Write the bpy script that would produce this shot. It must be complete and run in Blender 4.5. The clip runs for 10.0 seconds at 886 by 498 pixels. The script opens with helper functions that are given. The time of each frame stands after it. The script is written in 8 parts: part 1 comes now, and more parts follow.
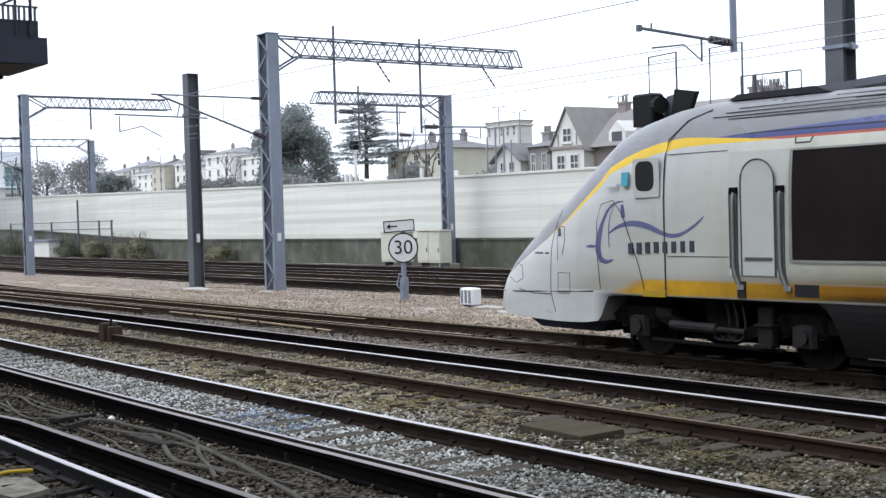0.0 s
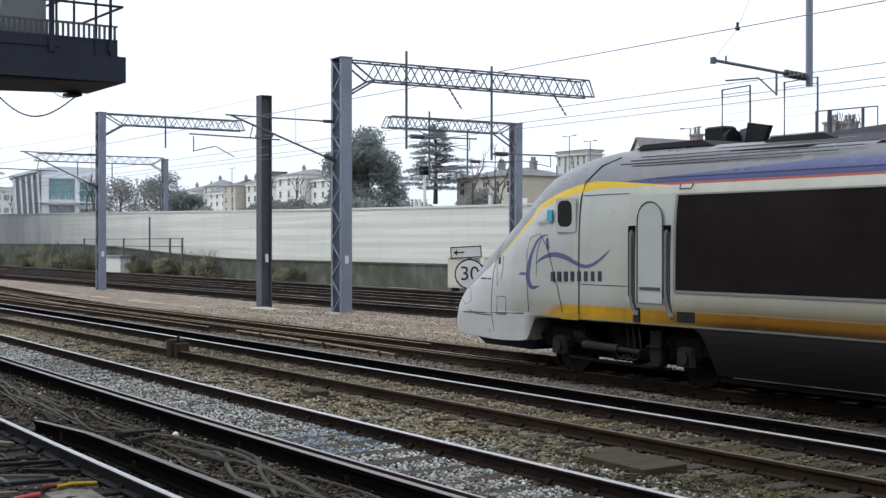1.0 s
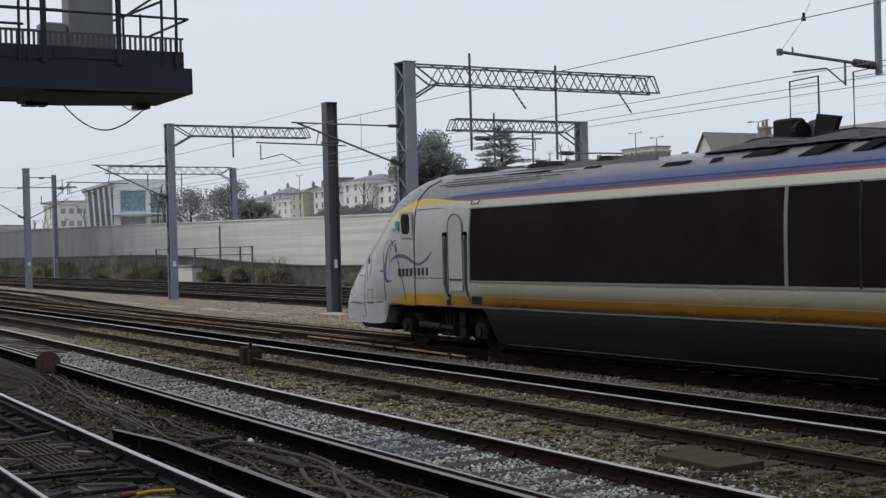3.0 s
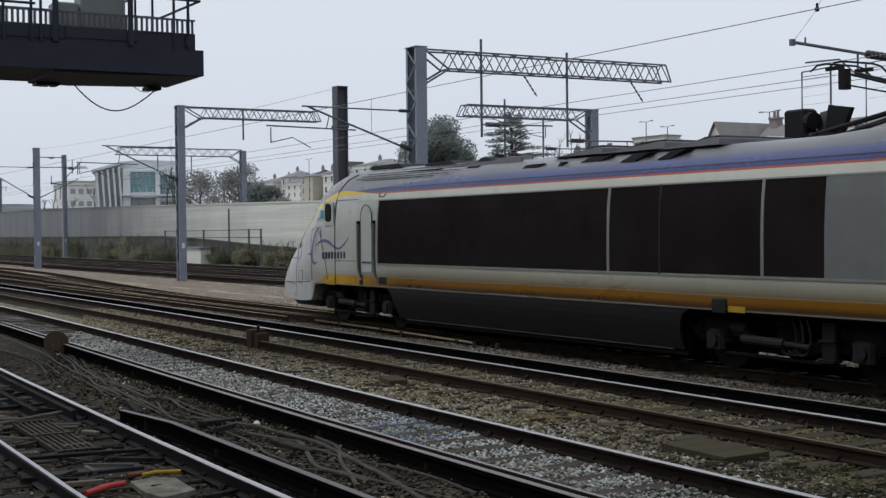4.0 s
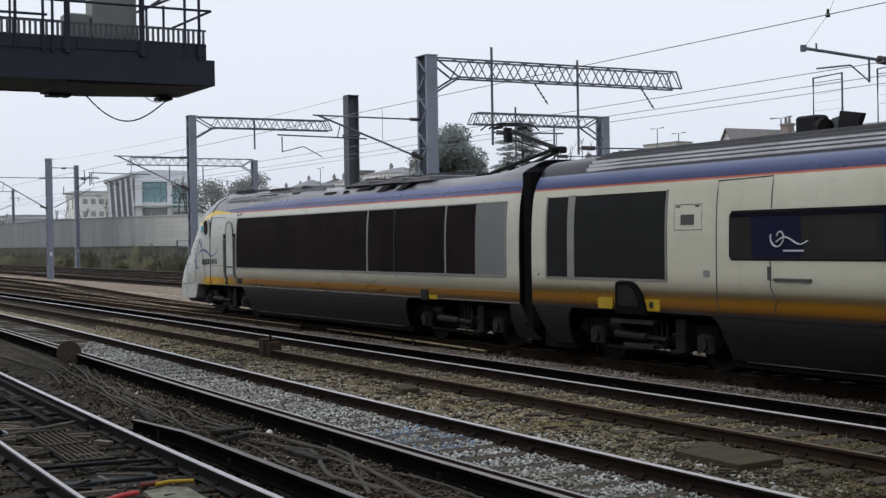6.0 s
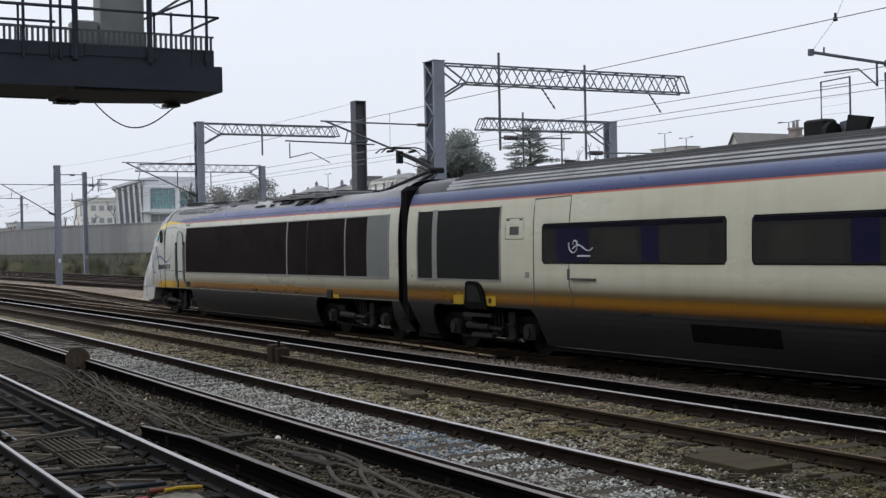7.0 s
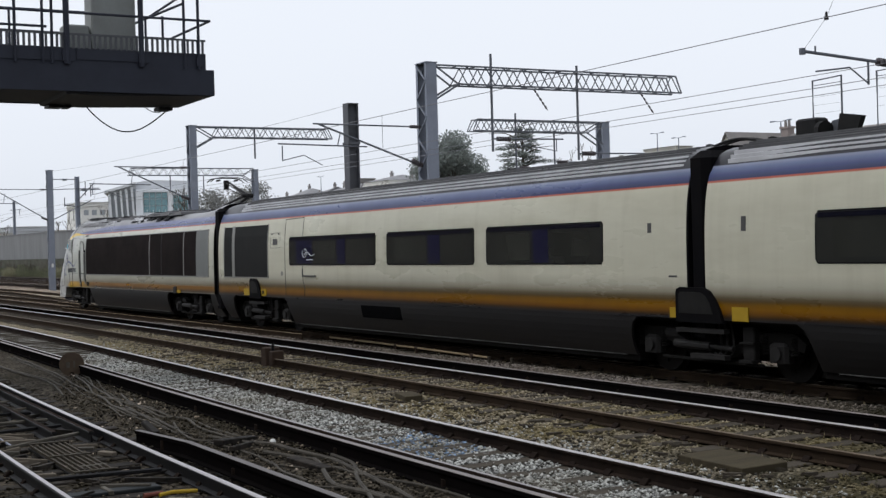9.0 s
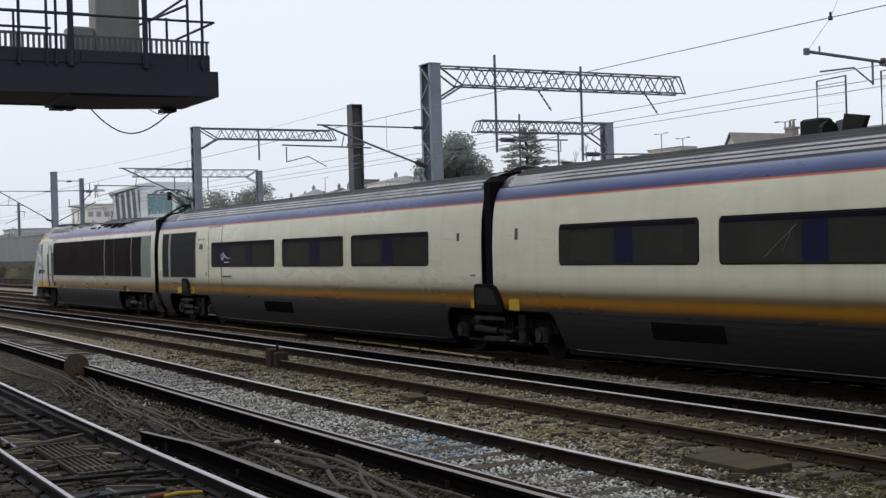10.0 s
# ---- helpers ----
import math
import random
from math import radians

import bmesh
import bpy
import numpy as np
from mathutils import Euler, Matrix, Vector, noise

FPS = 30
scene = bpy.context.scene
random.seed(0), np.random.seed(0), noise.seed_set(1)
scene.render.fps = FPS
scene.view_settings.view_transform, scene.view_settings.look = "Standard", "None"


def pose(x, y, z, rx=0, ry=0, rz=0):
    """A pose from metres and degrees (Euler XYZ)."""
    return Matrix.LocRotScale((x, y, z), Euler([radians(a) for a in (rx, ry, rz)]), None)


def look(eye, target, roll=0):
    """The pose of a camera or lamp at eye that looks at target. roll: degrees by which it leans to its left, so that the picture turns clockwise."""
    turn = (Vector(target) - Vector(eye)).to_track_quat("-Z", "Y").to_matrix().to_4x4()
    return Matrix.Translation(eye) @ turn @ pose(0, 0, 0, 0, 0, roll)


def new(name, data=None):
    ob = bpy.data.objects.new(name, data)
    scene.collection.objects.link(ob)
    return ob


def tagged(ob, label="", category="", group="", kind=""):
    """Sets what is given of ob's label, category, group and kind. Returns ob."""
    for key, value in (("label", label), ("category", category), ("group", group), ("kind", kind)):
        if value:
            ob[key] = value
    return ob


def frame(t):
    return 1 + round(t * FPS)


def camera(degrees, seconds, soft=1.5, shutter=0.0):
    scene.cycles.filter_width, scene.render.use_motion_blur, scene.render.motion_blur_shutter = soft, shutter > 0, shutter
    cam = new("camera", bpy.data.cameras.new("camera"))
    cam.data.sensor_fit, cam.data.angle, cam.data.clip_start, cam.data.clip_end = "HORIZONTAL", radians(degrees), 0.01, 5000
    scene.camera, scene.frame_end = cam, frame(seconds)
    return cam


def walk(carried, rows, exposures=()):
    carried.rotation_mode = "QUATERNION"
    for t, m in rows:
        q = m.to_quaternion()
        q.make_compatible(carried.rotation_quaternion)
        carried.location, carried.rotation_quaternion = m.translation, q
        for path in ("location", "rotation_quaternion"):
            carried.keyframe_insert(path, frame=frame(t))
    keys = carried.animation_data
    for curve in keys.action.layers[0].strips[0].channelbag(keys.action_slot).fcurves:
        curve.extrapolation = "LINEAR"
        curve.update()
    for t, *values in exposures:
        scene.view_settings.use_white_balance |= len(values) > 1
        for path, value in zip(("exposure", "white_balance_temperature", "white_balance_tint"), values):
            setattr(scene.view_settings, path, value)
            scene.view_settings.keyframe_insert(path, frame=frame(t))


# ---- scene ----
EYE = (0.0, 0.0, 2.28)
cam = camera(37.0, 10.0, soft=1.4)
walk(cam, [
    (0.0, pose(*EYE, 88.511, 1.662, 53.786)),
    (0.5, pose(*EYE, 88.873, 2.176, 56.337)),
    (1.0, pose(*EYE, 89.698, -0.009, 56.704)),
    (1.5, pose(*EYE, 89.791, 0.841, 58.432)),
    (2.0, pose(*EYE, 89.376, 1.383, 58.314)),
    (2.5, pose(*EYE, 89.603, 1.675, 58.763)),
    (3.0, pose(*EYE, 89.821, 1.529, 59.640)),
    (4.5, pose(*EYE, 89.092, 0.479, 59.995)),
    (5.0, pose(*EYE, 89.303, 0.630, 59.867)),
    (5.5, pose(*EYE, 89.385, 0.785, 60.203)),
    (7.0, pose(*EYE, 89.813, 1.161, 60.851)),
    (7.5, pose(*EYE, 89.723, 1.181, 60.850)),
    (8.0, pose(*EYE, 89.779, 1.453, 60.766)),
    (8.5, pose(*EYE, 89.917, 1.644, 60.647)),
    (9.0, pose(*EYE, 89.877, 1.628, 60.569)),
    (9.5, pose(*EYE, 89.887, 1.748, 60.558)),
    (10.0, pose(*EYE, 89.926, 1.720, 60.753)),
], exposures=[(0.0, 1.12, 6000, 10), (0.5, 0.99, 6050, 9), (1.0, 0.74, 6100, 9), (1.5, 0.5, 6280, 10), (2.0, 0.36, 6350, 10), (2.5, 0.27, 6300, 9),
              (3.0, 0.12, 6250, 9), (4.5, 0.1, 6200, 9), (5.0, 0.22, 6220, 9), (5.5, 0.29, 6250, 10), (7.0, 0.35, 6350, 10), (10.0, 0.37, 6400, 10)])

# ---- light: an overcast sky ----
world = bpy.data.worlds.new("overcast_sky")
scene.world = world
world.use_nodes = True
wn, wl = world.node_tree.nodes, world.node_tree.links
wn.clear()
sky = wn.new("ShaderNodeTexSky")
sky.sky_type = "NISHITA"
sky.sun_disc = False
sky.sun_elevation, sky.sun_rotation = radians(48), radians(200)
sky.air_density, sky.dust_density = 1.0, 4.0
pale = wn.new("ShaderNodeHueSaturation")
pale.inputs["Saturation"].default_value = 0.10
pale.inputs["Value"].default_value = 0.12
cloud = wn.new("ShaderNodeMix")
cloud.data_type = "RGBA"
cloud.inputs["Factor"].default_value = 0.72
cloud.inputs["B"].default_value = (0.76, 0.80, 0.87, 1)
back = wn.new("ShaderNodeBackground")
back.inputs["Strength"].default_value = 1.0
wout = wn.new("ShaderNodeOutputWorld")
wl.new(sky.outputs["Color"], pale.inputs["Color"])
wl.new(pale.outputs["Color"], cloud.inputs["A"])
wl.new(cloud.outputs["Result"], back.inputs["Color"])
wl.new(back.outputs["Background"], wout.inputs["Surface"])

sun_data = bpy.data.lights.new("sun", "SUN")
sun_data.energy, sun_data.angle, sun_data.color = 0.7, radians(25), (1.0, 0.97, 0.93)
sun = new("sun", sun_data)
sun.matrix_world = look((0, 0, 50), (12, 22, 0))

# ---- materials ----


class Nodes:
    """A node material with a few shortcuts."""

    def __init__(self, name, rough=0.7, metal=0.0, spec=0.5):
        self.mat = bpy.data.materials.new(name)
        self.mat.use_nodes = True
        self.n, self.l = self.mat.node_tree.nodes, self.mat.node_tree.links
        self.bsdf = self.n["Principled BSDF"]
        self.bsdf.inputs["Roughness"].default_value = rough
        self.bsdf.inputs["Metallic"].default_value = metal
        self.bsdf.inputs["Specular IOR Level"].default_value = spec
        self.coords = self.n.new("ShaderNodeTexCoord").outputs["Object"]

    def noise(self, size, detail=4.0, stretch=None, coords=None, rough=0.6):
        src = coords or self.coords
        if stretch:
            mp = self.n.new("ShaderNodeMapping")
            mp.inputs["Scale"].default_value = stretch
            self.l.new(src, mp.inputs["Vector"])
            src = mp.outputs["Vector"]
        t = self.n.new("ShaderNodeTexNoise")
        t.inputs["Scale"].default_value = 1.0 / size
        t.inputs["Detail"].default_value = detail
        t.inputs["Roughness"].default_value = rough
        self.l.new(src, t.inputs["Vector"])
        return t.outputs["Fac"]

    def voronoi(self, size):
        t = self.n.new("ShaderNodeTexVoronoi")
        t.inputs["Scale"].default_value = 1.0 / size
        self.l.new(self.coords, t.inputs["Vector"])
        return t

    def ramp(self, fac, *stops, mode="LINEAR"):
        r = self.n.new("ShaderNodeValToRGB")
        r.color_ramp.interpolation = mode
        el = r.color_ramp.elements
        while len(el) < len(stops):
            el.new(0.5)
        for e, (at, c) in zip(el, stops):
            e.position = at
            e.color = (c, c, c, 1) if not isinstance(c, tuple) else (*c, 1)
        self.l.new(fac, r.inputs["Fac"])
        return r.outputs["Color"]

    def mix(self, fac, a, b, blend="MIX"):
        m = self.n.new("ShaderNodeMix")
        m.data_type, m.blend_type = "RGBA", blend
        for sock, v in (("Factor", fac), ("A", a), ("B", b)):
            if hasattr(v, "node"):
                self.l.new(v, m.inputs[sock])
            elif sock == "Factor":
                m.inputs[sock].default_value = v
            else:
                m.inputs[sock].default_value = (*v, 1)
        return m.outputs["Result"]

    def math(self, op, a, b=0.0, clamp=False):
        m = self.n.new("ShaderNodeMath")
        m.operation, m.use_clamp = op, clamp
        for i, v in enumerate((a, b)):
            if hasattr(v, "node"):
                self.l.new(v, m.inputs[i])
            else:
                m.inputs[i].default_value = v
        return m.outputs["Value"]

    def axis(self, which, coords=None):
        s = self.n.new("ShaderNodeSeparateXYZ")
        self.l.new(coords or self.coords, s.inputs["Vector"])
        return s.outputs[which]

    def color(self, sock):
        if hasattr(sock, "node"):
            self.l.new(sock, self.bsdf.inputs["Base Color"])
        else:
            self.bsdf.inputs["Base Color"].default_value = (*sock, 1)
        return self

    def roughness(self, sock):
        self.l.new(sock, self.bsdf.inputs["Roughness"])
        return self

    def bump(self, height, strength=0.4, dist=0.01):
        b = self.n.new("ShaderNodeBump")
        b.inputs["Strength"].default_value, b.inputs["Distance"].default_value = strength, dist
        self.l.new(height, b.inputs["Height"])
        self.l.new(b.outputs["Normal"], self.bsdf.inputs["Normal"])
        return self

    def island(self):
        return self.n.new("ShaderNodeNewGeometry").outputs["Random Per Island"]

    def per_object(self):
        return self.n.new("ShaderNodeObjectInfo").outputs["Random"]


def worn(name, base, dirt, amount=0.5, size=0.6, fine=0.03, rough=0.6, metal=0.0, bump=0.25, dist=0.004, stretch=None, spec=0.15):
    """Paint, metal or concrete with stains at a large scale and grain at a small one."""
    m = Nodes(name, rough, metal, spec)
    big = m.ramp(m.noise(size, 5, stretch), (0.35, 0.0), (0.72, 1.0))
    small = m.noise(fine, 3)
    c = m.mix(m.math("MULTIPLY", big, amount), base, dirt)
    m.color(m.mix(m.math("MULTIPLY", small, 0.35), c, tuple(v * 0.55 for v in base)))
    return m.bump(small, bump, dist).mat


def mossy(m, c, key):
    """Moss and oil on the stone, deepened towards the platform's east end to paint in dimness there."""
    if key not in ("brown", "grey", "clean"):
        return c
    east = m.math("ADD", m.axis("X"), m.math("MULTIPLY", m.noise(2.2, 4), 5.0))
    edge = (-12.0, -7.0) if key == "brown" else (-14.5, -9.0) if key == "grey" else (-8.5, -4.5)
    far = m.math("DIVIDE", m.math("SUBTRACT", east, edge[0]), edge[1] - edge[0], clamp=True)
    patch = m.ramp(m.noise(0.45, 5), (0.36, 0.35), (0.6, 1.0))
    # Darker than the moss alone: the dimmer light is put into the colour
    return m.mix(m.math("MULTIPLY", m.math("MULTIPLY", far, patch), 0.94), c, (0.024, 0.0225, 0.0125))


def ballast(name, light, dark, tint, tint_amount=0.4, key=""):
    m = Nodes(name, 0.95, spec=0.05)
    cell = m.voronoi(0.055)
    tone = m.ramp(m.axis("X", cell.outputs["Color"]), (0.0, dark), (0.55, light), (1.0, tuple(min(1, v * 1.35) for v in light)))
    gap = m.ramp(cell.outputs["Distance"], (0.25, 1.0), (0.7, 0.35))
    c = m.mix(m.math("MULTIPLY", m.ramp(m.noise(1.7, 5), (0.4, 0.0), (0.66, 1.0)), tint_amount), tone, tint)
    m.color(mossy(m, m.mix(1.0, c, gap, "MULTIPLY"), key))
    return m.bump(m.math("SUBTRACT", 1.0, cell.outputs["Distance"]), 0.8, 0.03).mat


def stones_mat(name, light, dark, tint, tint_amount=0.4, key=""):
    m = Nodes(name, 0.95, spec=0.05)
    tone = m.ramp(m.island(), (0.0, dark), (0.16, tuple(1.6 * v for v in dark)), (0.58, light), (0.95, tuple(min(1, v * 1.25) for v in light)), (1.0, tuple(min(1, v * 1.55) for v in light)))
    c = m.mix(m.math("MULTIPLY", m.ramp(m.noise(1.7, 5), (0.4, 0.0), (0.66, 1.0)), tint_amount), tone, tint)
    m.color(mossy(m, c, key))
    return m.mat


def plain(name, c, rough=0.5, metal=0.0, spec=0.5):
    return Nodes(name, rough, metal, spec).color(c).mat


M = {}
BALLASTS = {
    "blue": ((0.20, 0.29, 0.43), (0.045, 0.06, 0.085), (0.16, 0.20, 0.25), 0.4),
    "clean": ((0.44, 0.445, 0.425), (0.04, 0.04, 0.038), (0.17, 0.15, 0.11), 0.5),
    "brown": ((0.30, 0.26, 0.195), (0.032, 0.027, 0.020), (0.225, 0.182, 0.08), 0.7),
    "grey": ((0.25, 0.22, 0.195), (0.032, 0.027, 0.023), (0.155, 0.125, 0.088), 0.65),
    "oily": ((0.095, 0.081, 0.062), (0.0045, 0.0038, 0.0032), (0.026, 0.022, 0.013), 0.6),
    "pink": ((0.44, 0.37, 0.305), (0.10, 0.082, 0.067), (0.255, 0.195, 0.135), 0.65),
}
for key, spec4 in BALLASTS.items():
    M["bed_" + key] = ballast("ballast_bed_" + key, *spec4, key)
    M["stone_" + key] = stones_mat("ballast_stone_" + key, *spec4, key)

g = Nodes("ground_soil", 0.95, spec=0.1)
g.color(g.mix(g.ramp(g.noise(6.0, 6), (0.35, 0.0), (0.65, 1.0)), (0.15, 0.125, 0.095), (0.085, 0.08, 0.045)))
g.bump(g.noise(0.08, 4), 0.6, 0.03)
M["soil"] = g.mat

g = Nodes("rusty_rail_side", 0.9, spec=0.02)
g.color(g.mix(g.ramp(g.noise(0.35, 5), (0.3, 0.0), (0.7, 1.0)), (0.026, 0.0185, 0.0145), (0.012, 0.0095, 0.0088)))
g.bump(g.noise(0.02, 3), 0.4, 0.003)
M["rust"] = g.mat
M["oily_steel"] = worn("oily_blue_black_steel", (0.0085, 0.0082, 0.0095), (0.0042, 0.004, 0.0043), 0.7, 0.4, 0.02, 0.5, spec=0.2)
M["rust_brown"] = worn("brown_rail_rust", (0.038, 0.027, 0.019), (0.018, 0.013, 0.0095), 0.7, 0.4, 0.02, 0.9, spec=0.03)
g = Nodes("rail_head_steel", 0.4, metal=0.35)
shine = g.noise(0.5, 4, (0.05, 4, 4))
g.color(g.mix(shine, (0.56, 0.54, 0.55), (0.32, 0.30, 0.30)))
g.roughness(g.ramp(shine, (0.3, 0.32), (0.7, 0.5)))
M["railtop"] = g.mat
M["railtop_mid"] = worn("grey_rail_head", (0.42, 0.40, 0.40), (0.25, 0.22, 0.21), 0.6, 0.5, 0.03, 0.42, 0.8)
M["railtop_ochre"] = worn("ochre_rail_head", (0.33, 0.255, 0.155), (0.14, 0.10, 0.062), 0.7, 0.5, 0.03, 0.6, 0.1)
M["railtop_dull"] = worn("dull_rail_head", (0.16, 0.122, 0.086), (0.075, 0.056, 0.04), 0.7, 0.5, 0.03, 0.6, 0.2)
M["conductor"] = worn("conductor_rail_side", (0.007, 0.006, 0.006), (0.004, 0.004, 0.004), 0.7, 0.5, 0.03, 0.8, 0.0, spec=0.0)
M["conductor_top"] = worn("conductor_rail_top", (0.24, 0.215, 0.205), (0.13, 0.112, 0.105), 0.7, 0.6, 0.03, 0.5, 0.1, stretch=(0.3, 3, 3))
M["iron_pale"] = worn("pale_rusty_iron", (0.11, 0.10, 0.082), (0.022, 0.019, 0.015), 0.7, 0.2, 0.02, 0.7)
M["iron_dark"] = worn("dark_rusty_iron", (0.065, 0.055, 0.04), (0.016, 0.013, 0.010), 0.7, 0.2, 0.02, 0.7)
M["conductor_top_dark"] = worn("dull_conductor_rail_top", (0.15, 0.138, 0.135), (0.07, 0.062, 0.058), 0.7, 0.6, 0.03, 0.5, 0.1, stretch=(0.3, 3, 3))
M["rust_box"] = worn("brown_rusty_iron", (0.06, 0.04, 0.029), (0.025, 0.018, 0.014), 0.7, 0.15, 0.02, 0.9)
g = Nodes("oiled_timber", 0.8, spec=0.15)
grain = g.noise(0.5, 5, (6, 0.4, 6))
one = g.mix(g.per_object(), (0.011, 0.0095, 0.008), (0.040, 0.033, 0.026))
g.color(g.mix(g.ramp(grain, (0.42, 0.0), (0.62, 0.85)), one, (0.006, 0.0052, 0.005)))
g.bump(grain, 0.6, 0.008)
M["timber"] = g.mat
M["timber_grey"] = worn("weathered_timber", (0.072, 0.061, 0.047), (0.03, 0.025, 0.02), 0.7, 0.4, 0.02, 0.9, 0, 0.6, 0.006, (4, 0.5, 4))
M["concrete"] = worn("weathered_concrete", (0.42, 0.40, 0.36), (0.22, 0.20, 0.17), 0.6, 0.8, 0.03, 0.9, 0, 0.4, 0.006)
M["galv"] = worn("galvanised_steel", (0.25, 0.275, 0.33), (0.16, 0.175, 0.21), 0.6, 0.9, 0.05, 0.5, 0.35, 0.1, 0.002)
M["galv_dark"] = worn("dull_galvanised_steel", (0.14, 0.15, 0.172), (0.085, 0.09, 0.102), 0.6, 0.7, 0.05, 0.55, 0.3, 0.1, 0.002)
M["mast_grey"] = worn("dark_grey_mast_paint", (0.115, 0.12, 0.134), (0.07, 0.072, 0.079), 0.6, 0.8, 0.05, 0.6, 0.0, 0.1, 0.002)
M["gantry"] = worn("gantry_grey_paint", (0.033, 0.037, 0.052), (0.018, 0.019, 0.027), 0.5, 0.7, 0.05, 0.6, 0.0, 0.1, 0.002)
M["gantry_light"] = worn("gantry_railing_paint", (0.10, 0.105, 0.115), (0.05, 0.05, 0.055), 0.5, 0.4, 0.05, 0.6)
M["equip"] = worn("equipment_case_paint", (0.24, 0.255, 0.25), (0.15, 0.15, 0.145), 0.5, 0.6, 0.04, 0.55)
M["cable"] = worn("cable_sheath", (0.072, 0.064, 0.052), (0.011, 0.0095, 0.008), 0.7, 0.4, 0.02, 0.7)
M["wire"] = plain("tarnished_wire", (0.19, 0.19, 0.205), 0.6, 0.2)
M["insulator"] = plain("brown_insulator", (0.05, 0.04, 0.045), 0.35)
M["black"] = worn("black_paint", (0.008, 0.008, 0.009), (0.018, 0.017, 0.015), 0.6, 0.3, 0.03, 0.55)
M["white"] = worn("white_enamel", (0.74, 0.74, 0.72), (0.5, 0.48, 0.44), 0.4, 0.2, 0.03, 0.4)
M["sign_black"] = plain("sign_black", (0.015, 0.015, 0.017), 0.5)
M["cream_case"] = worn("cream_cabinet_paint", (0.56, 0.55, 0.47), (0.38, 0.36, 0.28), 0.5, 0.7, 0.05, 0.6)
M["yellow"] = worn("yellow_paint", (0.40, 0.265, 0.02), (0.22, 0.14, 0.025), 0.45, 0.25, 0.02, 0.5)
M["red"] = worn("red_paint", (0.45, 0.05, 0.045), (0.2, 0.05, 0.04), 0.5, 0.3, 0.02, 0.5)

# ---- mesh tools ----


class Mesh:
    """Gathers boxes, tubes and prisms into one mesh."""

    def __init__(self):
        self.v, self.f, self.m = [], [], []

    def add(self, verts, faces, mat=0):
        o = len(self.v)
        self.v += [tuple(p) for p in verts]
        self.f += [tuple(i + o for i in q) for q in faces]
        self.m += [mat] * len(faces)
        return self

    def box(self, x0, x1, y0, y1, z0, z1, mat=0, cut=0.0):
        """A box; cut chamfers its upright edges and its top rim."""
        if cut <= 0:
            vs = [(x, y, z) for z in (z0, z1) for x, y in ((x0, y0), (x1, y0), (x1, y1), (x0, y1))]
            return self.add(vs, [(3, 2, 1, 0), (4, 5, 6, 7), (0, 1, 5, 4), (1, 2, 6, 5), (2, 3, 7, 6), (3, 0, 4, 7)], mat)

        def ring(c, e, z):
            return [(x0 + e + c, y0 + e, z), (x1 - e - c, y0 + e, z), (x1 - e, y0 + e + c, z), (x1 - e, y1 - e - c, z),
                    (x1 - e - c, y1 - e, z), (x0 + e + c, y1 - e, z), (x0 + e, y1 - e - c, z), (x0 + e, y0 + e + c, z)]
        vs = ring(cut, 0, z0) + ring(cut, 0, z1 - cut) + ring(cut, cut, z1)
        fs = [tuple(range(7, -1, -1)), tuple(range(16, 24))]
        for k in (0, 8):
            fs += [(k + i, k + (i + 1) % 8, k + 8 + (i + 1) % 8, k + 8 + i) for i in range(8)]
        return self.add(vs, fs, mat)

    def tube(self, pts, r, seg=6, mat=0, cap=True, r1=None):
        """A round bar along points; r1: its radius at the far end."""
        pts = [Vector(p) for p in pts]
        vs, fs = [], []
        side = None
        for i, p in enumerate(pts):
            d = (pts[min(i + 1, len(pts) - 1)] - pts[max(i - 1, 0)]).normalized()
            ref = Vector((0, 0, 1)) if abs(d.z) < 0.9 else Vector((1, 0, 0))
            side = d.cross(ref).normalized()
            up = side.cross(d)
            rr = r if r1 is None else r + (r1 - r) * i / (len(pts) - 1)
            for k in range(seg):
                a = 2 * math.pi * (k + 0.5) / seg
                vs.append(p + (side * math.cos(a) + up * math.sin(a)) * rr)
        for i in range(len(pts) - 1):
            for k in range(seg):
                k2 = (k + 1) % seg
                fs.append((i * seg + k2, i * seg + k, (i + 1) * seg + k, (i + 1) * seg + k2))
        if cap:
            fs.append(tuple(range(seg)))
            fs.append(tuple((len(pts) - 1) * seg + k for k in range(seg - 1, -1, -1)))
        return self.add(vs, fs, mat)

    def bar(self, p, q, w, mat=0):
        """A square bar from p to q."""
        return self.tube([p, q], w * 0.7071, 4, mat)

    def prism(self, outline, axis, a, b, mat=0):
        """An outline in the two other axes, drawn out along an axis from a to b."""
        n = len(outline)

        def at(u, w, s):
            return (s, u, w) if axis == "x" else (u, s, w) if axis == "y" else (u, w, s)
        vs = [at(u, w, a) for u, w in outline] + [at(u, w, b) for u, w in outline]
        fs = [tuple(range(n)), tuple(range(2 * n - 1, n - 1, -1))]
        fs += [(i, n + i, n + (i + 1) % n, (i + 1) % n) for i in range(n)]
        return self.add(vs, fs, mat)

    def disc(self, c, r, axis, thick, seg=20, mat=0):
        pts = [(c[i] + r * math.cos(2 * math.pi * k / seg), r * math.sin(2 * math.pi * k / seg)) for k in range(seg) for i in (0,)]
        if axis == "y":
            return self.prism([(u, w + c[2]) for u, w in pts], "y", c[1] - thick / 2, c[1] + thick / 2, mat)
        if axis == "x":
            return self.prism([(u - c[0] + c[1], w + c[2]) for u, w in pts], "x", c[0] - thick / 2, c[0] + thick / 2, mat)
        return self.prism([(u, w + c[1]) for u, w in pts], "z", c[2] - thick / 2, c[2] + thick / 2, mat)

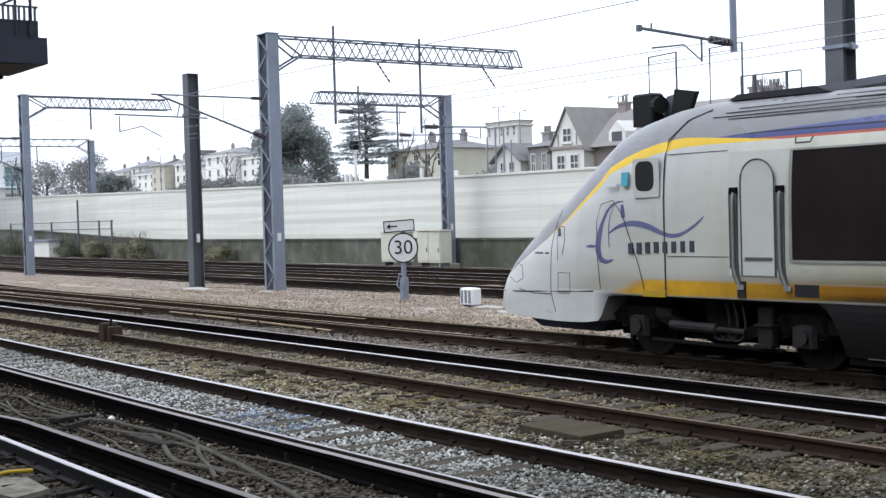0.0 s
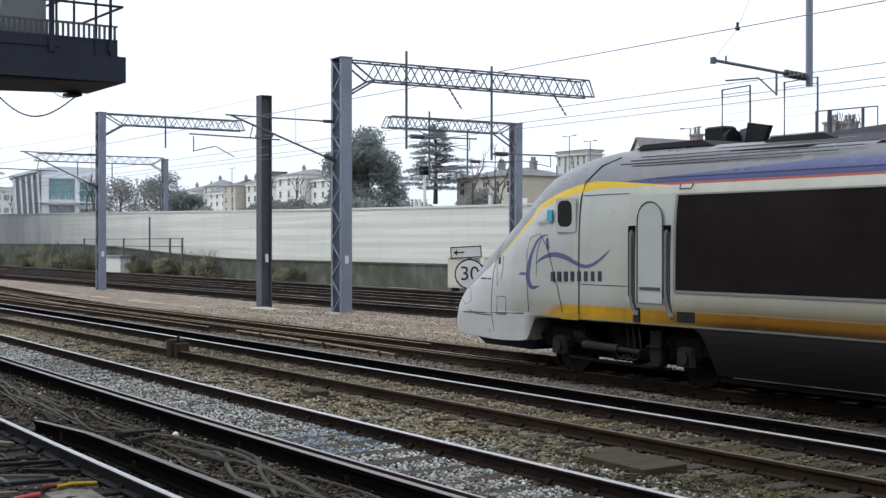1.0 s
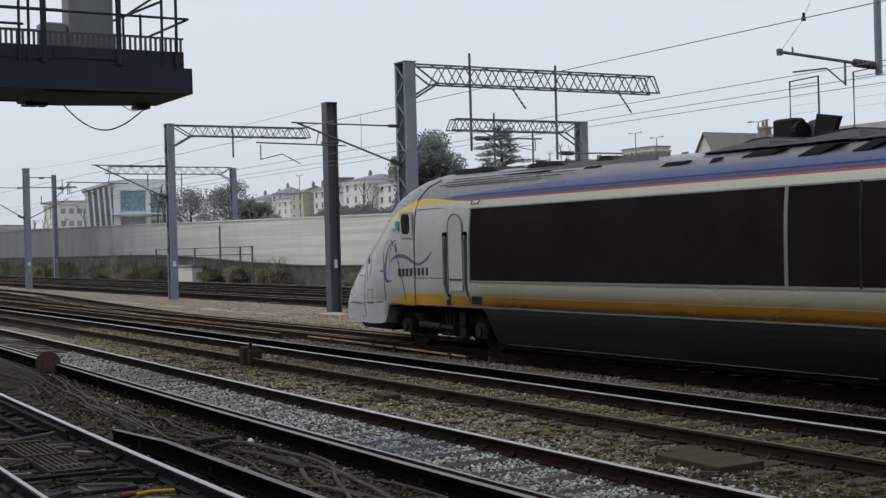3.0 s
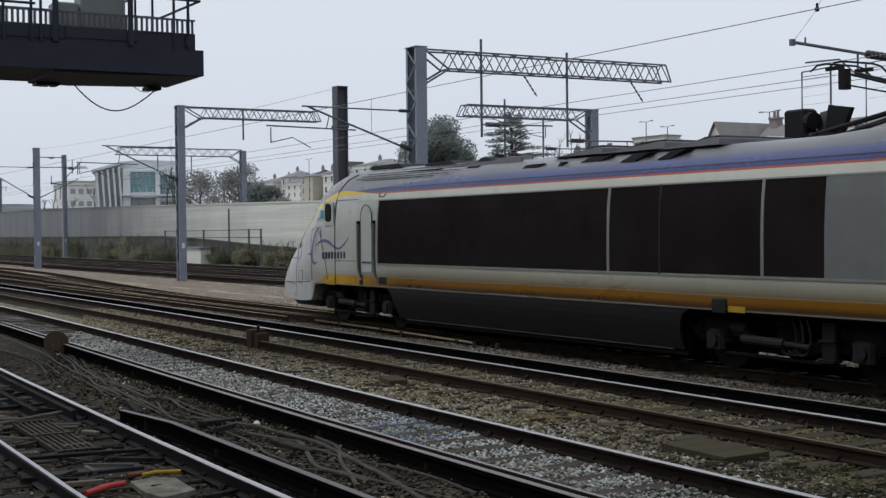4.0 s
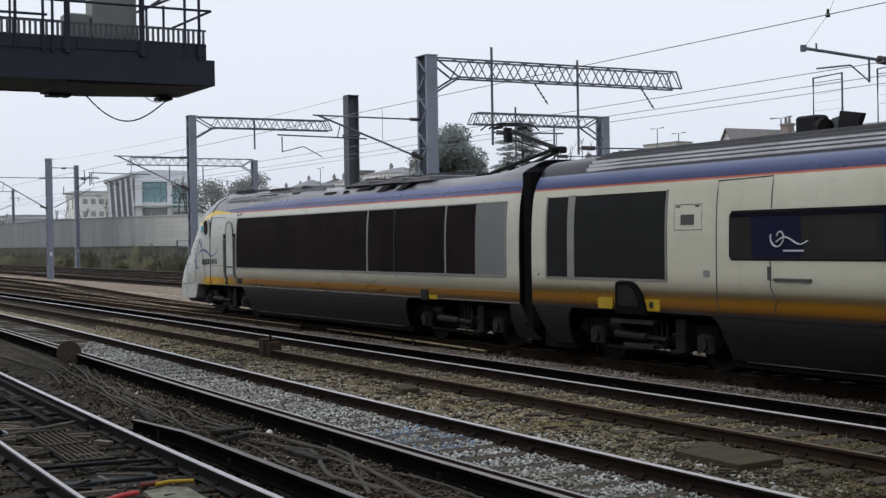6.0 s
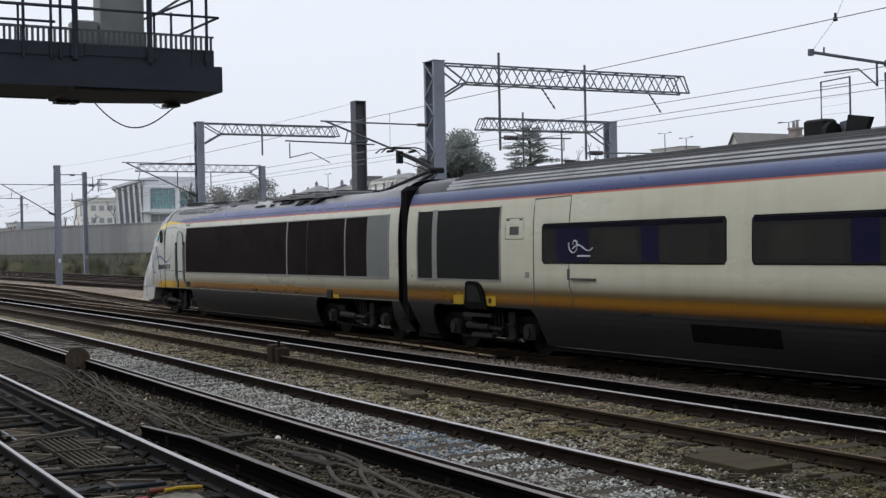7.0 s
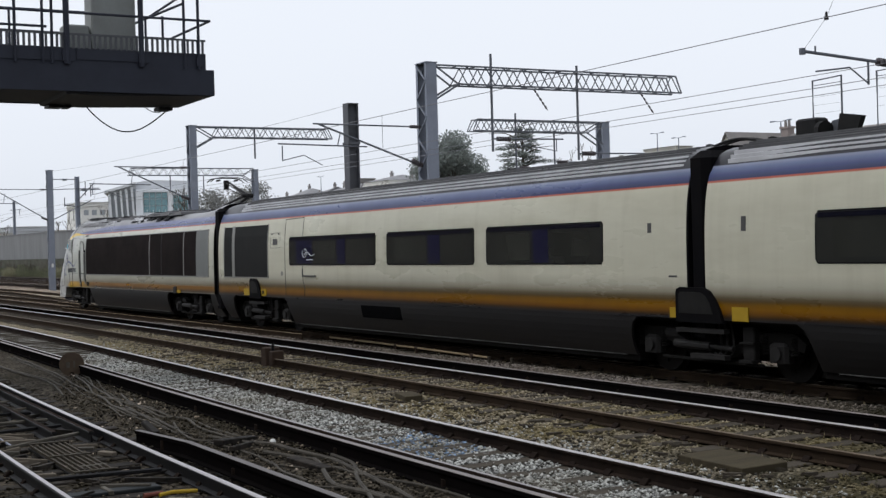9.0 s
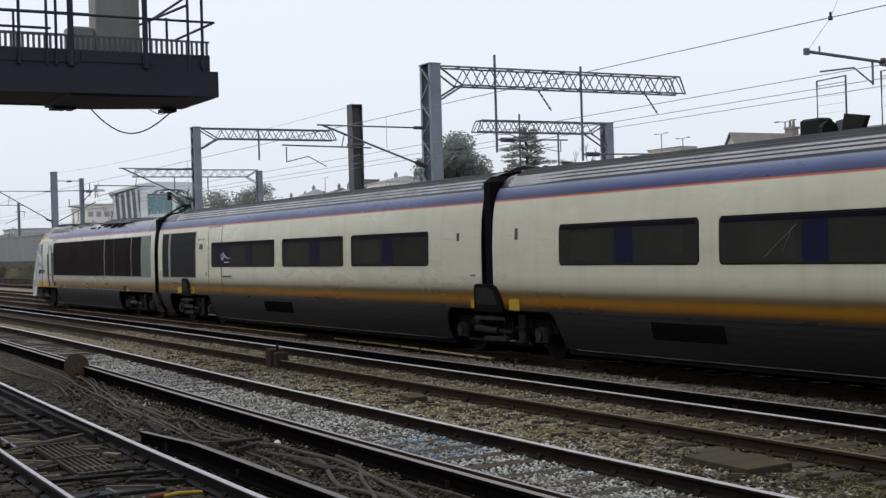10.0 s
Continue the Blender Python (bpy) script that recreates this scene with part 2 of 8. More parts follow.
    def data(self, name, *mats, smooth=False):
        me = bpy.data.meshes.new(name)
        me.from_pydata(self.v, [], self.f)
        for m in mats:
            me.materials.append(m)
        if len(mats) > 1:
            me.polygons.foreach_set("material_index", self.m)
        bm = bmesh.new()
        bm.from_mesh(me)
        bmesh.ops.recalc_face_normals(bm, faces=bm.faces)
        bm.to_mesh(me)
        bm.free()
        if smooth:
            me.polygons.foreach_set("use_smooth", [True] * len(me.polygons))
            me.set_sharp_from_angle(angle=radians(38))
        return me


def part(name, mesh, mats, parent, label="", smooth=False):
    """Links a mesh as one object under a thing or a part."""
    mats = mats if isinstance(mats, (list, tuple)) else [mats]
    me = mesh.data(name, *mats, smooth=smooth) if isinstance(mesh, Mesh) else mesh
    ob = new(name, me)
    ob.parent = parent
    if label:
        ob["label"] = label
    return ob


def thing(name, label, category, at=(0, 0, 0), group="", kind=""):
    ob = new(name)
    ob.empty_display_size = 0.2
    ob.matrix_world = pose(*at)
    return tagged(ob, label, category, group, kind)


def solid(name, mesh, mats, label, category, group="", kind="", smooth=False):
    ob = part(name, mesh, mats, None, smooth=smooth)
    return tagged(ob, label, category, group, kind)


def ease(a, b, x):
    u = min(1.0, max(0.0, (x - a) / (b - a)))
    return u * u * (3 - 2 * u)


def text_part(name, words, size, m, mat, parent):
    """Lettering as a thin solid, its middle at the pose m."""
    cu = bpy.data.curves.new(name, "FONT")
    cu.body, cu.size, cu.extrude = words, size, 0.004
    cu.align_x, cu.align_y = "CENTER", "CENTER"
    tmp = new(name, cu)
    dg = bpy.context.evaluated_depsgraph_get()
    me = bpy.data.meshes.new_from_object(tmp.evaluated_get(dg))
    bpy.data.objects.remove(tmp)
    me.transform(m)
    me.materials.clear()
    me.materials.append(mat)
    return part(name, me, mat, parent)


# ---- ground ----
WALL_Y = 41.0


def build_ground():
    g = Mesh()
    prof = [(-600, -0.34), (WALL_Y + 0.15, -0.34), (WALL_Y + 0.16, 4.0), (60, 4.4), (130, 7.0), (600, 9.0), (3000, 9.0)]
    xs = [-3000, -600, -300, -200, -120, -60, -30, 0, 60, 300, 3000]
    vs = [(x, y, z) for x in xs for y, z in prof]
    n = len(prof)
    fs = [(i * n + k, (i + 1) * n + k, (i + 1) * n + k + 1, i * n + k + 1) for i in range(len(xs) - 1) for k in range(n - 1)]
    g.add(vs, fs)
    solid("ground", g, M["soil"], "dull brown soil and weeds beside the railway", "ground", kind="structure")


build_ground()


def build_platform():
    """The platform that the view is taken from, and an unseen dark wall added behind it to block light."""
    solid("platform", Mesh().box(-140, 60, -9.0, 1.15, -0.34, 0.78, cut=0.05), M["concrete"], "plain concrete station platform", "platform", kind="structure")
    # Unseen wall: blocks low sky, darkens window reflections and the train's side
    w = Mesh().box(-140, -16, -9.6, -9.0, -0.34, 5.5).box(-15.99, 60, -12.0, -9.0, -0.34, 15.0)
    solid("wall_station", w, M["station"], "unseen dark wall added behind the view to block low sky", "wall", kind="structure")


M["station"] = worn("light_block_dark", (0.085, 0.07, 0.06), (0.045, 0.04, 0.036), 0.5, 1.5, 0.08, 0.9)
build_platform()

# rail lines: the middle of each track and its drift to the north far along the line
TRACKS = {
    "near": dict(y=3.74, drift=0.75, bed="oily"),
    "clean": dict(y=7.53, drift=0.75, bed="clean"),
    "brown": dict(y=11.22, drift=0.35, bed="brown"),
    "train": dict(y=14.97, drift=0.0, bed="brown", up=0.1),
    "branch": dict(y=14.97, drift=3.7, bed="brown", span=(-36, -92), up=0.09),
    "far_a": dict(y=24.95, drift=0.0, bed="pink"),
    "far_b": dict(y=28.6, drift=0.0, bed="brown"),
    "far_c": dict(y=33.4, drift=0.0, bed="brown"),
}


def drift(key, x):
    a, b = TRACKS[key].get("span", (-8, -48))
    return TRACKS[key]["drift"] * ease(a, b, x)


def bed_profile(y):
    """Height of the ballast across the line."""
    z = -0.19
    if 5.05 < y < 6.7:
        z += 0.075 * math.sin(math.pi * (y - 5.05) / 1.65) ** 0.4
    if 12.5 < y <= 13.3:
        z += 0.155 * math.sin(math.pi * (y - 12.5) / 1.6) ** 0.5
    elif 13.3 < y <= 14.1:
        z += 0.155 - 0.065 * ease(13.3, 14.1, y)
    elif 14.1 < y <= 16.9:
        z += 0.09
    elif 16.9 < y < 23.6:
        z += 0.09 * (23.6 - y) / 6.7 + 0.06 * math.sin(math.pi * (y - 16.9) / 6.7)
    if y > 36.2:
        z -= 0.1 * min(1, (y - 36.2) / 1.5)
    return z


BANDS = [(-1.0, 5.35, "oily"), (5.35, 6.75, "oily"), (6.75, 8.75, "clean"), (8.75, 12.55, "brown"), (12.55, 14.0, "grey"), (14.0, 17.0, "grey"), (17.0, 17.3, "brown"),
         (17.3, 23.6, "pink"), (23.6, 38.6, "pink")]


def build_beds():
    rng = np.random.default_rng(3)
    for y0, y1, key in BANDS:
        b = Mesh()
        ys = np.linspace(y0, y1, max(3, int((y1 - y0) / 0.22)))
        xs = np.concatenate([np.arange(-320, -60, 6.0), np.arange(-60, 14, 0.35)])
        vs, n = [], len(ys)
        for x in xs:
            for j, y in enumerate(ys):
                d = 0.75 * ease(-8, -48, x) * (1 - ease(9, 14, y))
                edge = j in (0, n - 1)
                bump = 0 if edge else (0.07 * noise.noise((x * 0.5, y * 0.8, 9)) if key == "pink" else 0) + 0.022 * noise.noise((x * 1.3, y * 1.3, 0)) + 0.018 * noise.noise((x * 4, y * 4, 3))
                vs.append((x, y + d, bed_profile(y) + bump + (0.004 if key == "clean" else 0)))
        fs = [(i * n + k, (i + 1) * n + k, (i + 1) * n + k + 1, i * n + k + 1) for i in range(len(xs) - 1) for k in range(n - 1)]
        b.add(vs, fs)
        me = b.data("ballast_bed", M["bed_" + key], smooth=True)
        tagged(part("ballast_bed", me, M["bed_" + key], None), {
            "clean": "bed of clean pale grey crushed stone", "brown": "bed of brown stained crushed stone",
            "oily": "bed of dark oily crushed stone", "grey": "bed of grey-brown crushed stone", "pink": "bank of pinkish grey crushed stone"}[key], "ballast", kind="structure")


build_beds()

RAIL = [(-0.07, -0.16), (0.07, -0.16), (0.07, -0.15), (0.012, -0.135), (0.012, -0.045), (0.036, -0.035), (0.036, -0.006), (0.030, -0.0012), (0.024, 0.0),
        (-0.022, 0.0), (-0.029, -0.0025), (-0.034, -0.010), (-0.036, -0.022), (-0.036, -0.035), (-0.012, -0.045), (-0.012, -0.135), (-0.07, -0.15)]
COND = [(-0.06, -0.20), (0.06, -0.20), (0.06, -0.185), (0.02, -0.165), (0.02, -0.055), (0.04, -0.045), (0.04, -0.004), (0.036, 0.0),
        (-0.036, 0.0), (-0.04, -0.004), (-0.04, -0.045), (-0.02, -0.055), (-0.02, -0.165), (-0.06, -0.185)]


def rail_mesh(y, key, x0, x1, prof, z=0.0, ramp=False, band=0.007, gauge=False):
    """A rail along the line; gauge: the wheels have polished its corner on the south side too."""
    r = Mesh()
    xs = [x0] + [x for x in range(-300, 20, 3) if x0 < x < x1] + [x1]
    n = len(prof)
    vs = []
    for x in xs:
        dz = -0.11 * (1 - ease(x0, x0 + 2.6, x)) if ramp else 0.0
        vs += [(x, y + drift(key, x) + u, z + w + dz) for u, w in prof]
    top = max(w for _, w in prof)
    r.v = vs
    for i in range(len(xs) - 1):
        for k in range(n):
            k2 = (k + 1) % n
            r.f.append((i * n + k, i * n + k2, (i + 1) * n + k2, (i + 1) * n + k))
            worn_side = gauge and prof[k][0] < 0 and prof[k2][0] < 0 and min(prof[k][1], prof[k2][1]) > top - 0.011
            r.m.append(1 if worn_side or (prof[k][1] > top - band and prof[k2][1] > top - band) else 0)
    r.f += [tuple(range(n)), tuple((len(xs) - 1) * n + k for k in range(n - 1, -1, -1))]
    r.m += [0, 0]
    return r


def build_track(key, label, sleeper_mat, near_x=None, dull=(), mid=(), conductor=(), group="railway tracks", east=14.0):
    tr = TRACKS[key]
    y0 = tr["y"]
    up = tr.get("up", 0.0)
    t = thing("railway_track", label, "railway track", (0, y0, -0.2), group, "structure")
    t.matrix_world = pose(0, 0, 0)
    for side in (-0.755, 0.755):
        top = M["railtop_ochre" if key == "branch" else "railtop_dull"] if side in dull else M["railtop_mid"] if side in mid else M["railtop"]
        part("rail", rail_mesh(y0 + side, key, -300, east, RAIL, up, band=0.007 if side in dull else 0.0005, gauge=side > 0 and y0 < 20 and side not in dull), [M["oily_steel" if key == "near" else "rust_brown" if side in dull or y0 > 20 else "rust"], top], t, "rusty rail with a worn head" if side in dull else "steel rail with a polished bright head")
    for off, x0, x1 in conductor:
        part("conductor_rail", rail_mesh(y0 + off, key, x0, x1, COND, 0.085, ramp=x0 > -290), [M["conductor" if y0 < 20 else "rust"], M["conductor_top" if y0 > 5 else "conductor_top_dark"]], t, "dark raised conductor rail on insulators")
        if y0 < 13:
            for x in np.arange(max(x0, -36) + 1.2, 0, 2.6):
                pot = Mesh().tube([(x, y0 + off + drift(key, x), -0.22), (x, y0 + off + drift(key, x), -0.02)], 0.045, 8)
                part("insulator_pot", pot, M["rust"], t)
    sl = Mesh().box(-0.125, 0.125, -1.3, 1.3, -0.30, -0.162, cut=0.012).data("sleeper", sleeper_mat)
    ch = Mesh()
    for sgn in (-1, 1):
        ch.prism([(-0.085, -0.162), (0.085, -0.162), (0.085, -0.15), (0.035, -0.10), (0.012, -0.10), (0.012, -0.135), (-0.012, -0.135), (-0.012, -0.10), (-0.035, -0.10), (-0.085, -0.15)], "x", -0.05, 0.05) if sgn < 0 else None
    chair = ch.data("rail_chair", M["rust"])
    far = Mesh()
    k = 0
    rng = random.Random(int(y0 * 100))
    for x in np.arange(-150, 10, 0.68):
        x = x + rng.uniform(-0.02, 0.02)
        dy = drift(key, x)
        if near_x and near_x < x < 3:
            s = part("sleeper", sl, sleeper_mat, t)
            s.matrix_basis = pose(x, y0 + dy + rng.uniform(-0.03, 0.03), up + rng.uniform(-0.012, 0.006), 0, 0, rng.uniform(-0.5, 0.5))
            for side in (-0.755, 0.755):
                c = part("rail_chair", chair, M["rust"], s)
                c.matrix_basis = pose(0, side, 0)
            k += 1
        elif -110 < x < east:
            far.box(x - 0.125, x + 0.125, y0 + dy - 1.3, y0 + dy + 1.3, up - 0.29, up - 0.165)
    ob = part("far_sleepers", far, sleeper_mat, t)
    tagged(ob, kind="stuff")
    return t


build_track("near", "railway track on dark oily timbers", M["timber"], -34, conductor=((1.165, -17.2, 14.0),))
near_track = bpy.data.objects["railway_track"]
for y, x0, x1, name in ((4.345, -120.0, -17.4, "point_blade"), (3.93, -60.0, -17.7, "check_rail"), (3.15, -120.0, -19.0, "point_blade")):
    part(name, rail_mesh(y, "near", x0, x1, RAIL, -0.012), [M["oily_steel"], M["rust"]], near_track, "narrow dark rail beside the running rail")
build_track("clean", "railway track in clean pale ballast", M["timber_grey"], -34, mid=(-0.755,), conductor=((-1.165, -290.0, 14.0),))
build_track("brown", "railway track with one dull brown rail", M["timber_grey"], -34, dull=(-0.755,), conductor=((1.165, -290.0, 14.0),))
build_track("train", "railway track under the moving train", M["timber_grey"], -40, dull=(-0.755, 0.755))
for y, x0, x1 in ((14.52, -74.0, -19.0), (15.42, -66.0, -24.0), (13.75, -58.0, -32.0)):
    part("guard_rail", rail_mesh(y, "train", x0, x1, RAIL, 0.09), [M["rust_brown"], M["railtop_ochre"]], bpy.data.objects["railway_track.003"], "rusty guard rail beside the running rail")
build_track("branch", "railway track curving away from the main line", M["timber_grey"], dull=(-0.755, 0.755), east=-44.0)
build_track("far_a", "far railway track with dark rails", M["timber_grey"], conductor=((-1.165, -290.0, 14.0),))
build_track("far_b", "far railway track with dark rails", M["timber_grey"], conductor=((1.165, -290.0, 14.0),))
build_track("far_c", "far railway track beside the low wall", M["timber_grey"], conductor=((-1.165, -290.0, 14.0),))

# ---- overhead line: masts, booms, cantilevers, wires ----
GROUND_Z = -0.2


def laced_mast(name, label, x, y, top, a=0.74, b=0.41, lace_dark=True):
    """A mast of two upright channels with lacing bars on the faces towards and away from the platform."""
    t = thing(name, label, "mast", (x, y, GROUND_Z), "overhead line masts")
    h = top - GROUND_Z
    for sx in (-1, 1):
        ch = Mesh()
        o, i, lip, w = sx * a / 2, sx * (a / 2 - 0.012), sx * (a / 2 - 0.13), b / 2
        ch.prism([(o, -w), (o, w), (lip, w), (lip, w - 0.014), (i, w - 0.014), (i, -w + 0.014), (lip, -w + 0.014), (lip, -w)], "z", 0, h)
        part("channel", ch, M["galv"], t)
    for sy in (-1, 1):
        n = int(h / 0.62)
        for i in range(n):
            z0, z1 = h * i / n, h * (i + 1) / n
            s = 1 if i % 2 == 0 else -1
            yy = sy * (b / 2 + 0.006)
            bar = Mesh().bar((-s * (a / 2 - 0.06), yy, z0 + 0.03), (s * (a / 2 - 0.06), yy, z1 - 0.03), 0.045)
            part("lacing_bar", bar, M["galv"], t)
    web = Mesh().box(-a / 2 + 0.14, a / 2 - 0.14, 0.05, 0.062, 0.0, h)
    part("web_plate", web, M["galv_dark"], t)
    cap = Mesh().box(-a / 2 - 0.03, a / 2 + 0.03, -b / 2 - 0.03, b / 2 + 0.03, h, h + 0.03)
    part("cap", cap, M["galv"], t)
    foot = Mesh().box(-a / 2 - 0.15, a / 2 + 0.15, -b / 2 - 0.15, b / 2 + 0.15, -0.15, 0.06, cut=0.03)
    part("footing", foot, M["concrete"], t, "concrete mast footing")
    plate = Mesh().box(a / 2 + 0.002, a / 2 + 0.012, -0.07, 0.07, 1.75, 2.02)
    part("mast_plate", plate, M["white"], t, "small white plate")
    return t


def h_mast(name, label, x, y, top, w=0.36, mat=None, slab=False):
    t = thing(name, label, "mast", (x, y, GROUND_Z), "overhead line masts")
    mat = mat or M["galv"]
    h = top - GROUND_Z
    m = Mesh()
    k, e = w / 2, w / 2 - 0.025
    m.prism([(-k, -k), (k, -k), (k, -e), (0.012, -e), (0.012, e), (k, e), (k, k), (-k, k), (-k, e), (-0.012, e), (-0.012, -e), (-k, -e)], "z", 0, h)
    part("shaft", m, mat, t)
    for z in ((h * 0.81,) if slab else ()):
        part("band", Mesh().box(-w / 2 - 0.03, w / 2 + 0.03, -w / 2 - 0.03, w / 2 + 0.03, z, z + 0.09), mat, t)
        part("cap", Mesh().box(-w / 2 - 0.008, w / 2 + 0.008, -w / 2 - 0.008, w / 2 + 0.008, h + 0.001, h + 0.03), mat, t)
    part("mast_plate", Mesh().box(w / 2 + 0.002, w / 2 + 0.012, -0.06, 0.06, 1.75, 2.05), M["white"], t, "small white plate")
    f = 0.75 if slab else 0.4
    part("footing", Mesh().box(-f, f, -f * 0.8, f * 0.8, -0.15, 0.08, cut=0.04), M["concrete"], t, "pale concrete footing")
    return t


def boom(t, y0, y1, ztop, zbot, n, brace=True, wx=0.28, mat=None):
    """A lattice boom of four chords from the mast at y0 to y1, in the thing's own space (its foot at the origin)."""
    mat = mat or M["galv_dark"]
    s = 1 if y1 > y0 else -1
    zt, zb = ztop - GROUND_Z, zbot - GROUND_Z
    ln = abs(y1 - y0)
    for cx in (-wx, wx):
        for z, ya, yb in ((zt, y0, y1 - s * 0.25), (zb, y0 + s * 0.9, y1)):
            part("chord", Mesh().bar((cx, ya, z), (cx, yb, z), 0.055), mat, t)
        bars = []
        for i in range(n):
            ya, yb = y0 + s * (0.9 + (ln - 1.0) * i / n), y0 + s * (0.9 + (ln - 1.0) * (i + 1) / n)
            ym = (ya + yb) / 2
            bars += [((cx, ya, zb), (cx, ym, zt), 0.03), ((cx, ym, zt), (cx, yb, zb), 0.03)]
        bars += [((cx, y1 - s * 0.25, zt), (cx, y1, zb), 0.04), ((cx, y0, zt - 0.02), (cx, y0 + s * 0.9, zb), 0.05)]
        if brace:
            bars.append(((cx, y0, zb - 0.55), (cx, y0 + s * 0.95, zb), 0.06))
        for p, q, w in bars:
            part("web_bar", Mesh().bar(p, q, w), mat, t)
    for i in range(n + 1):
        ya = y0 + s * (0.9 + (ln - 1.2) * i / n)
        for z in (zt, zb):
            part("cross_bar", Mesh().bar((-wx, ya, z), (wx, ya, z), 0.03), mat, t)


def insulator(m, p, q, r=0.07, mat=0):
    p, q = Vector(p), Vector(q)
    n = 5
    for i in range(n):
        a, b = p.lerp(q, i / n), p.lerp(q, (i + 0.62) / n)
        m.tube([a, b], r, 8, mat)
    m.tube([p, q], r * 0.5, 6, mat)


def cantilever(t, y0, reach, ztie, zstrut, zreg):
    """Tie, strut, registration arm and steady arm on the side of the train's track; y0 is the mast's face."""
    g = -GROUND_Z
    y1 = y0 - reach
    part("tie", Mesh().tube([(0, y0, ztie + g), (0, y1 - 0.2, ztie + g + 0.03)], 0.026), M["galv_dark"], t)
    part("strut", Mesh().tube([(0, y0, zstrut + g), (0, y1, ztie + g + 0.02)], 0.034), M["galv_dark"], t)
    for p, q, r in (((0, y0 - 0.1, ztie + g), (0, y0 - 0.5, ztie + g), 0.06), ((0, y0 - 0.05, zstrut + g + 0.03), (0, y0 - 0.45, zstrut + g + 0.19), 0.09)):
        ins = Mesh()
        insulator(ins, p, q, r)
        part("insulator", ins, M["insulator"], t)
    reg = Mesh().tube([(0, y0 - reach * 0.55, zreg + g), (0, y0 - reach - 1.45, zreg + g + 0.06)], 0.024)
    reg.tube([(0, y0 - reach * 0.83, zreg + g), (0, y0 - reach * 0.8, ztie + g - 0.25)], 0.018)
    reg.tube([(0, y0 - reach - 1.3, zreg + g), (0, y0 - reach - 1.3, zreg + g - 0.5)], 0.02)
    reg.tube([(0, y0 - reach - 1.3, zreg + g - 0.48), (0, y0 - reach - 0.55, zreg + g - 0.3), (0, y0 - reach + 0.1, zreg + g - 0.62)], 0.016)
    part("registration_arm", reg, M["galv_dark"], t)


def drop_tube(t, y, z0, z1, arm_y=None, arm_z=None):
    g = -GROUND_Z
    part("drop_tube", Mesh().tube([(0, y, z0 + g), (0, y, z1 + g)], 0.045, 8), M["galv_dark"], t)
    if arm_y is not None:
        s = 1 if arm_y > y else -1
        arm = Mesh().tube([(0, y, arm_z + g), (0, arm_y, arm_z + g + 0.03)], 0.028)
        arm.tube([(0, arm_y - s * 0.3, arm_z + g), (0, arm_y - s * 0.3, arm_z + g - 0.4)], 0.018)
        arm.tube([(0, y + s * 0.3, arm_z + g - 0.28), (0, (y + arm_y) / 2, arm_z + g - 0.22), (0, arm_y - s * 0.3, arm_z + g - 0.4)], 0.014)
        part("arm", arm, M["galv_dark"], t)
        ins = Mesh()
        insulator(ins, (0, y + s * 0.18, arm_z + g), (0, y + s * 0.75, arm_z + g), 0.085)
        part("insulator", ins, M["insulator"], t)


mast_a = laced_mast("lattice_mast", "tall galvanised lattice mast with a long truss boom", -39.6, 21.87, 8.52)
boom(mast_a, 0.2, 10.9, 8.46, 7.84, 13)
cantilever(mast_a, -0.21, 3.85, 6.36, 5.02, 5.66)
drop_tube(mast_a, 2.6, 8.98, 5.55, 5.6, 6.0)
drop_tube(mast_a, 6.27, 8.72, 5.28, 9.3, 5.52)
for yy in (4.4, 9.2):
    ins = Mesh()
    insulator(ins, (0, yy, 7.98), (0.15, yy + 0.45, 7.25), 0.035)
    part("hanger_insulator", ins, M["insulator"], mast_a)

mast_c = laced_mast("lattice_mast", "galvanised lattice mast with a truss boom over the far tracks", -64.6, 22.0, 8.72, a=0.55, b=0.36)
boom(mast_c, 0.2, 7.7, 8.68, 8.16, 10)
cantilever(mast_c, -0.18, 3.6, 6.62, 5.0, 5.75)
drop_tube(mast_c, 3.4, 8.7, 7.1)

mast_d = laced_mast("lattice_mast", "galvanised lattice mast standing beside the low wall", -53.1, 39.2, 8.15, a=0.6, b=0.4)
boom(mast_d, -0.2, -7.6, 8.15, 7.62, 10)
drop_tube(mast_d, -5.1, 8.5, 5.3, -2.6, 5.9)
drop_tube(mast_d, -2.9, 7.7, 5.6, 0.0, 6.2)

mast_e = laced_mast("lattice_mast", "distant lattice mast with a boom reaching over far tracks", -107.0, 42.0, 9.3, a=0.62, b=0.4)
boom(mast_e, -0.2, -11.0, 9.4, 8.8, 12, wx=0.25)
drop_tube(mast_e, -4.6, 8.8, 7.4)
drop_tube(mast_e, -7.5, 8.8, 7.6)

h_mast("steel_mast", "dark grey steel mast with a flat cap", -43.3, 20.75, 7.5, 0.42, M["mast_grey"], slab=True)

